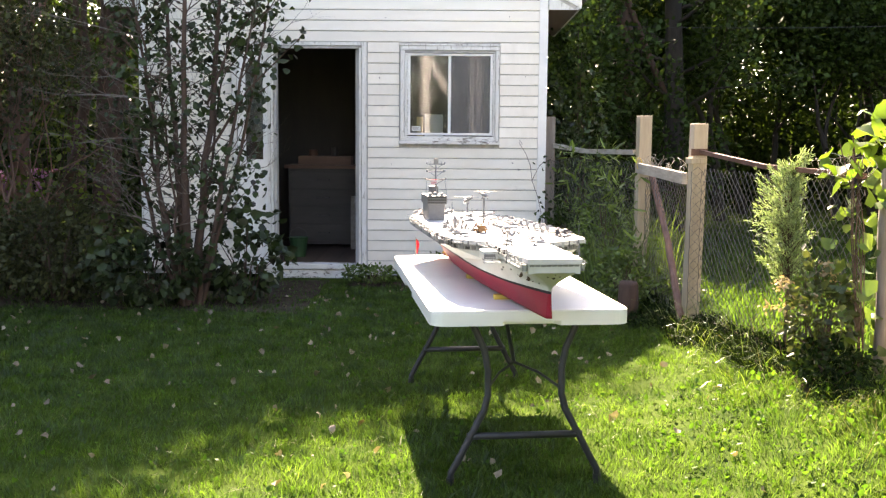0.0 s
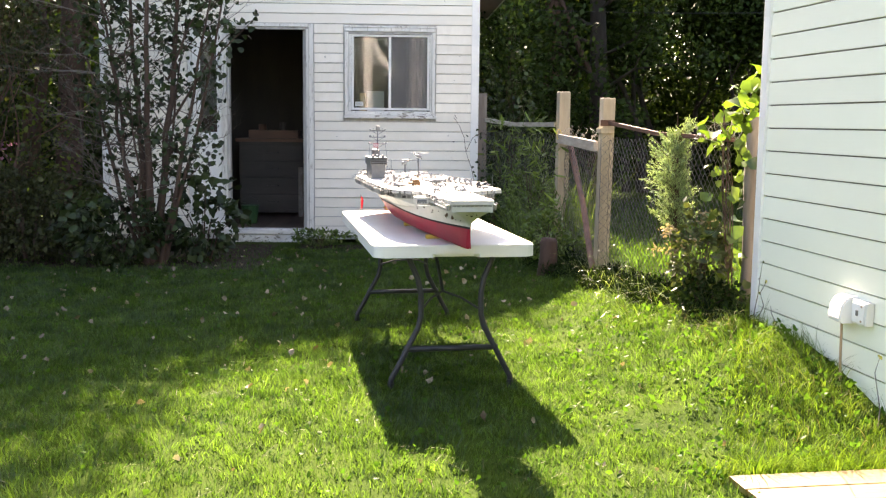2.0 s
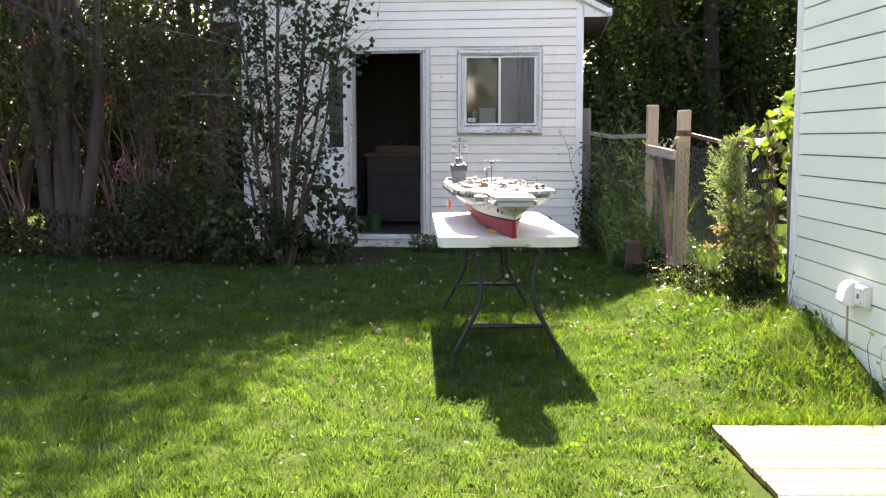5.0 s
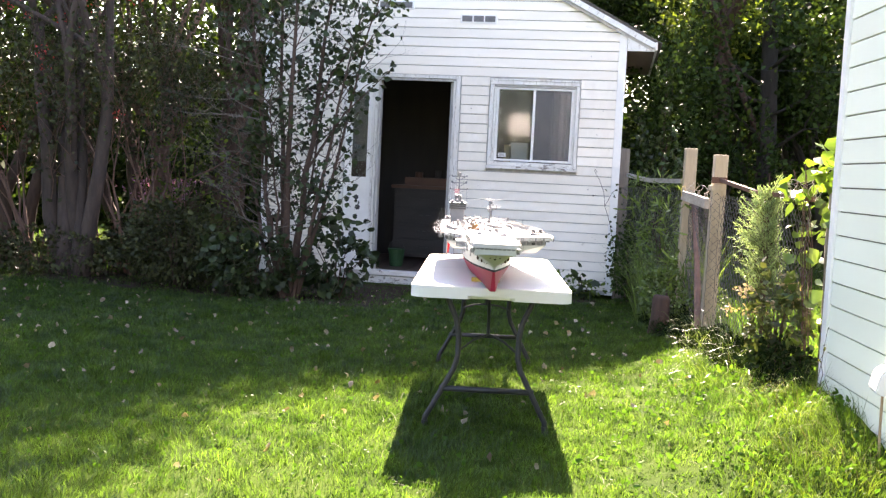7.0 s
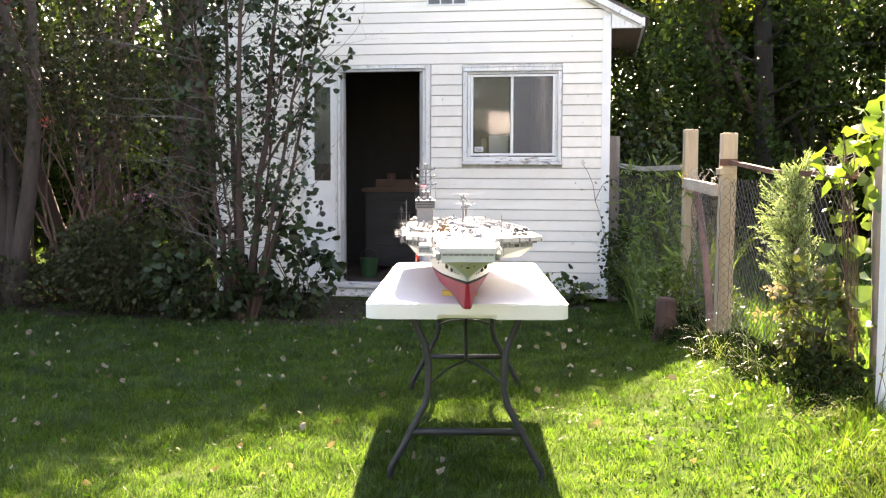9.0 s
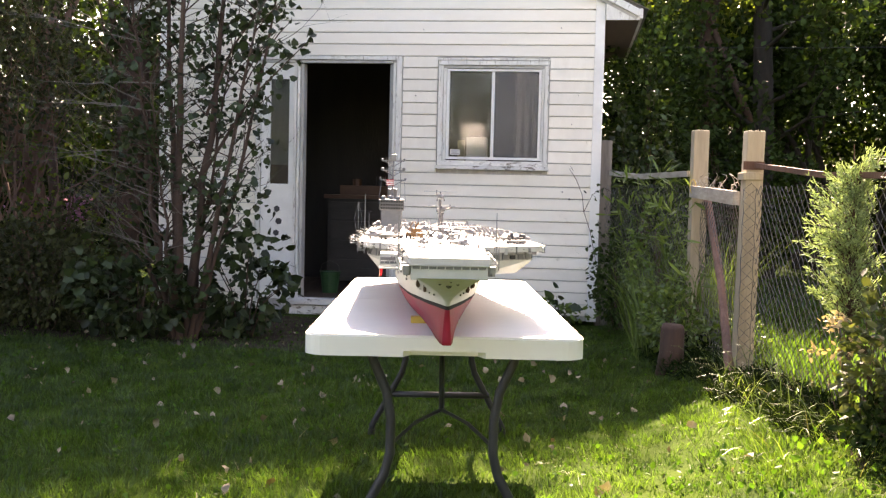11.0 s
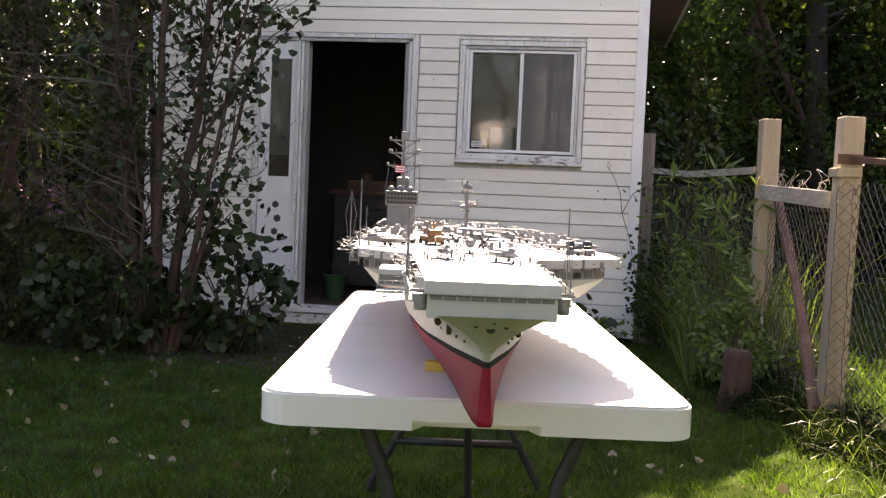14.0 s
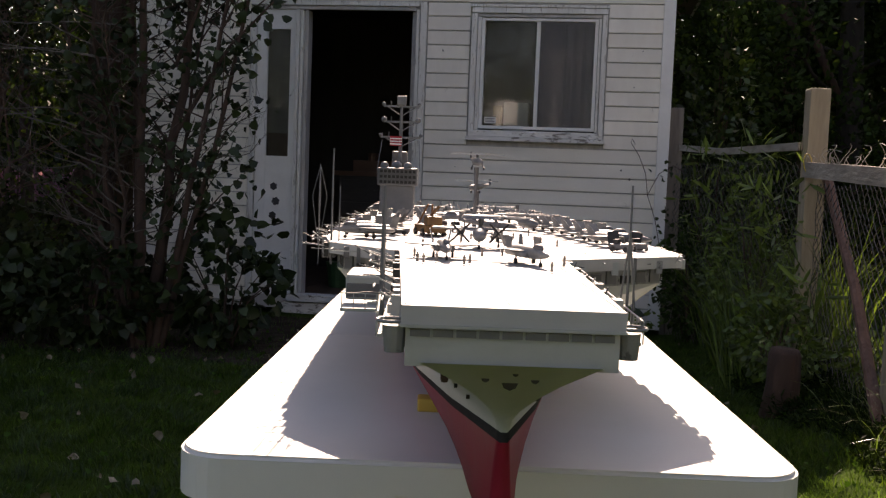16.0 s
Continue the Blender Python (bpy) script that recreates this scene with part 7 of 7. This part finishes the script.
# ---- lawn ----
def lawn(seed, n, x0, x1, y0, y1, h, w, mat, name, label, keep=None, bend=0.6):
    rng = np.random.default_rng(seed)
    x, y = rng.uniform(x0, x1, n), rng.uniform(y0, y1, n)
    fine, mid, wide = patches(x, y, 0.07, seed), patches(x, y, 0.22, seed + 1), patches(x, y, 0.9, seed + 2)
    clump = 0.5 * fine + 0.3 * mid + 0.2 * wide
    ok = np.ones(n, bool) if keep is None else keep(x, y)
    ok &= ~((x > SX0 - 0.02) & (x < SX1 + 0.02) & (y > SY - 0.03)) & ~((x > HX - 0.02 + 0.11 * (HY - y)) & (y < HY)) & ~((x > 3.29) & (x < 4.21) & (y > 1.6) & (y < 3.2 + 0.1 * (x - 3.29)))
    bare = ((x < 0.9) & (y > 8.6)) | ((x > 0.9) & (x < 2.95) & (y > 10.05)) | ((x > bed_edge(y) + 0.03) & (y > 5.1) & (y < 10.3) & (x < fence_x(y) + 0.05))
    ok &= ~bare | (rng.random(n) < np.where(x > 3.0, 0.38, 0.12))
    ok &= rng.random(n) < 0.30 + 1.3 * clump
    x, y, clump, mid = x[ok], y[ok], clump[ok], mid[ok]
    hh = h * (0.15 + 1.55 * clump) * rng.uniform(0.6, 1.3, len(x))
    roots = np.stack([x, y, ground_z(x, y) - 0.004], 1)
    ob = part(name, blades_mesh(name, roots, hh, w * rng.uniform(0.6, 1.3, len(x)), rng, bend, 12.0 * mid + 5.0 * patches(x, y, 0.5, seed + 3)), mat)
    tagged(ob, label, "grass", kind="stuff")


lawn(51, 560000, -5.0, 4.3, 1.4, 10.6, 0.035, 0.0019, M_GRASS, "lawn_grass", "short mown green grass of the yard", bend=0.9)
lawn(55, 40000, -5.0, 4.3, -2.5, 1.4, 0.040, 0.004, M_GRASS, "lawn_grass", "short mown green grass of the yard", bend=0.9)
lawn(56, 1500, 3.15, 3.75, 8.5, 10.3, 0.62, 0.005, M_WEED, "tall_grass", "tall sunlit weeds and grass by the fence", bend=0.7)
lawn(52, 42000, 3.0, 4.35, 2.6, 10.4, 0.055, 0.0016, M_LONGGRASS, "long_grass", "long uncut grass along the house and fence", keep=lambda x, y: (x > 3.62 - 0.22 * np.sin(y * 2.2)) & (y < 5.4) | (y > 5.4) & (x > 3.35) & (np.sin(x * 40 + y * 31) > 0.55), bend=1.0)
lawn(58, 1500, 3.2, 4.2, 3.2, 3.40, 0.10, 0.0020, M_LONGGRASS, "long_grass", "long grass hanging over the platform's edge", keep=lambda x, y: y > 3.235 + 0.105 * (x - 3.27), bend=1.3)
lawn(53, 42000, 3.75, 9.5, 5.3, 13.0, 0.10, 0.006, M_GRASS, "lawn_grass", "bright grass beyond the wire fence", bend=0.8)
lawn(54, 24000, -7.0, -1.0, 9.5, 15.0, 0.09, 0.006, M_GRASS, "lawn_grass", "shaded grass under the trees", bend=0.8)
rng = np.random.default_rng(60)
nt, nb = 1700, 26
tx, ty = rng.uniform(-3.5, 3.6, nt), rng.uniform(1.5, 9.3, nt)
ok = ~((tx > 3.2) & (ty < 3.4))
tx, ty = np.repeat(tx[ok], nb), np.repeat(ty[ok], nb)
x, y = tx + rng.normal(size=len(tx)) * 0.028, ty + rng.normal(size=len(tx)) * 0.028
ob = part("grass_tufts", blades_mesh("grass_tufts", np.stack([x, y, ground_z(x, y) - 0.004], 1), 0.050 * rng.uniform(0.5, 1.3, len(x)), 0.0019 * rng.uniform(0.6, 1.3, len(x)), rng, 1.2), M_GRASS)
tagged(ob, "taller grass tufts standing in the lawn", "grass", kind="stuff")
rng = np.random.default_rng(61)
n = 4200
x, y = rng.uniform(-3.5, 3.4, n), rng.uniform(1.5, 9.8, n)
p = np.stack([x, y, ground_z(x, y) + rng.uniform(0.015, 0.04, n)], 1)
ob = part("clover", leaves_mesh("clover", p, 0.018 * rng.uniform(0.6, 1.5, n), rng, "heart", np.tile([0, 0, 0.1], (n, 1)), 0.0), M_CLOVER)
tagged(ob, "clover and small weeds growing in the lawn", "weeds", kind="stuff")
n = 1050
x, y = rng.uniform(2.3, 4.25, n), rng.uniform(2.4, 5.9, n)
ok = (rng.random(n) < smooth01((x - 2.2 - 0.5 * patches(x, y, 0.4, 5)) / 1.5)) & ~((x > 3.25) & (y < 3.36)) & (x < HX - 0.03 + 0.11 * (HY - y)) & (patches(x, y, 0.16, 6) > 0.36)
x, y = np.repeat(x[ok], 4), np.repeat(y[ok], 4)
x, y = x + rng.normal(size=len(x)) * 0.02, y + rng.normal(size=len(x)) * 0.02
p = np.stack([x, y, ground_z(x, y) + rng.uniform(0.015, 0.06, len(x))], 1)
ob = part("broadleaf_weeds", leaves_mesh("broadleaf_weeds", p, 0.029 * rng.uniform(0.5, 1.3, len(x)), rng, "lens", np.tile([0, -0.15, 0.5], (len(x), 1)), 0.0), M_CLOVER)
tagged(ob, "broad-leaved weeds along the house foot", "weeds", kind="stuff")
for nm, lab, n, x0, x1, y0, y1, ln, wd, mat in (("arching_grass", "long arching grass along the house foot", 1300, 3.68, 4.15, 3.5, 5.3, 0.17, 0.0013, M_LONGGRASS), ("dry_grass", "long pale dry grass along the house foot", 260, 3.6, 4.15, 3.5, 5.3, 0.19, 0.0015, M_STRAW), ("arching_grass", "long dark grass hanging over the bed by the fence", 190, 3.42, 3.80, 5.3, 7.6, 0.28, 0.0026, M_WEED), ("dry_grass", "pale dry grass stems by the fence", 40, 3.45, 3.85, 5.3, 7.9, 0.32, 0.0014, M_STRAW)):
    x, y = rng.uniform(x0, x1, n), rng.uniform(y0, y1, n)
    ok = (x < HX - 0.03 + 0.11 * (HY - y)) | (y > HY)
    x, y = x[ok], y[ok]
    n = len(x)
    a = 6.28 * patches(x, y, 0.35, 8) * 2 + rng.normal(size=n) * 0.6
    w = np.stack([np.cos(a) * 0.6 - 0.25, np.sin(a) * 0.6 - 0.2, rng.uniform(0.7, 1.3, n)], 1)
    ob = part(nm, strands_mesh(nm, np.stack([x, y, ground_z(x, y) - 0.004], 1), w, ln * rng.uniform(0.5, 1.25, n), wd * rng.uniform(0.7, 1.3, n), rng, 2.2), mat)
    tagged(ob, lab, "grass", kind="stuff")
n = 6000
x, y = rng.uniform(-4.0, 3.7, n), rng.uniform(1.4, 9.5, n)
ok = (patches(x, y, 0.13, 21) * 0.6 + patches(x, y, 0.5, 22) * 0.4 > 0.5) & ~((x > 3.2) & (y < 3.4))
x, y = x[ok], y[ok]
a = rng.uniform(0, 6.28, len(x))
ob = part("dry_grass", strands_mesh("dry_grass", np.stack([x, y, ground_z(x, y) + 0.012], 1), np.stack([np.cos(a), np.sin(a), rng.uniform(0.05, 0.5, len(x))], 1), 0.075 * rng.uniform(0.5, 1.3, len(x)), 0.0014 * rng.uniform(0.7, 1.3, len(x)), rng, 0.8, 2), M_STRAW)
tagged(ob, "pale dry clippings lying in the lawn", "grass", kind="stuff")
n = 420
x, y = rng.uniform(-3.0, 3.5, n), 2.6 + 7.6 * rng.random(n) ** 0.7
ok = ~((x > 3.2) & (y < 3.4)) & (x < bed_edge(y) - 0.1)
x, y = x[ok], y[ok]
n = len(x)
p = np.stack([x, y, ground_z(x, y) + rng.uniform(0.02, 0.045, n)], 1)
ob = part("fallen_leaves", leaves_mesh("fallen_leaves", p, 0.040 * rng.uniform(0.35, 1.2, n), rng, "lobed", np.tile([0.3, 0.2, 0.05], (n, 1)), 0.0, 0.3), M_DEADLEAF)
tagged(ob, "pale fallen leaves scattered on the lawn", "leaves", kind="stuff")

# porch that the shed window mirrors
pf = thing("porch", "pale timber porch posts with a diagonal brace", "porch", pose(0, -9.0, -0.05))
part("post", box((1.08, -0.1, 0), (1.28, 0.1, 4.2), 0.01), M_TRIM, pf)
part("post", box((2.48, -0.1, 0), (2.80, 0.1, 4.2), 0.01), M_TRIM, pf)
part("brace", tube([(1.2, 0, 3.75), (2.0, 0, 2.55)], 0.09, 4), M_TRIM, pf)
part("beam", box((0.9, -0.08, 4.2), (3.0, 0.08, 4.4), 0.01), M_TRIM, pf)
# plain white gable and hedges that close the yard behind the camera
hb = part("wall_south", box((-0.52, -10.2, -0.1), (0.10, -10.0, 3.1)), M_TRIM)
tagged(hb, "plain white wall behind the yard", "wall", kind="structure")
rng = np.random.default_rng(78)
for y0, y1, h, n in ((-13.5, -10.6, 7.0, 18000), (-9.8, -9.0, 2.5, 8000)):
    p = np.stack([rng.uniform(-9, 4, n), rng.uniform(y0, y1, n), rng.uniform(0, 1, n) * h], 1)
    ob = part("far_hedge", leaves_mesh("far_hedge", p, 0.22 * rng.uniform(0.6, 1.3, n), rng, "quad"), M_CEDARLEAF)
    tagged(ob, "dark hedge behind the yard", "hedge", kind="stuff")
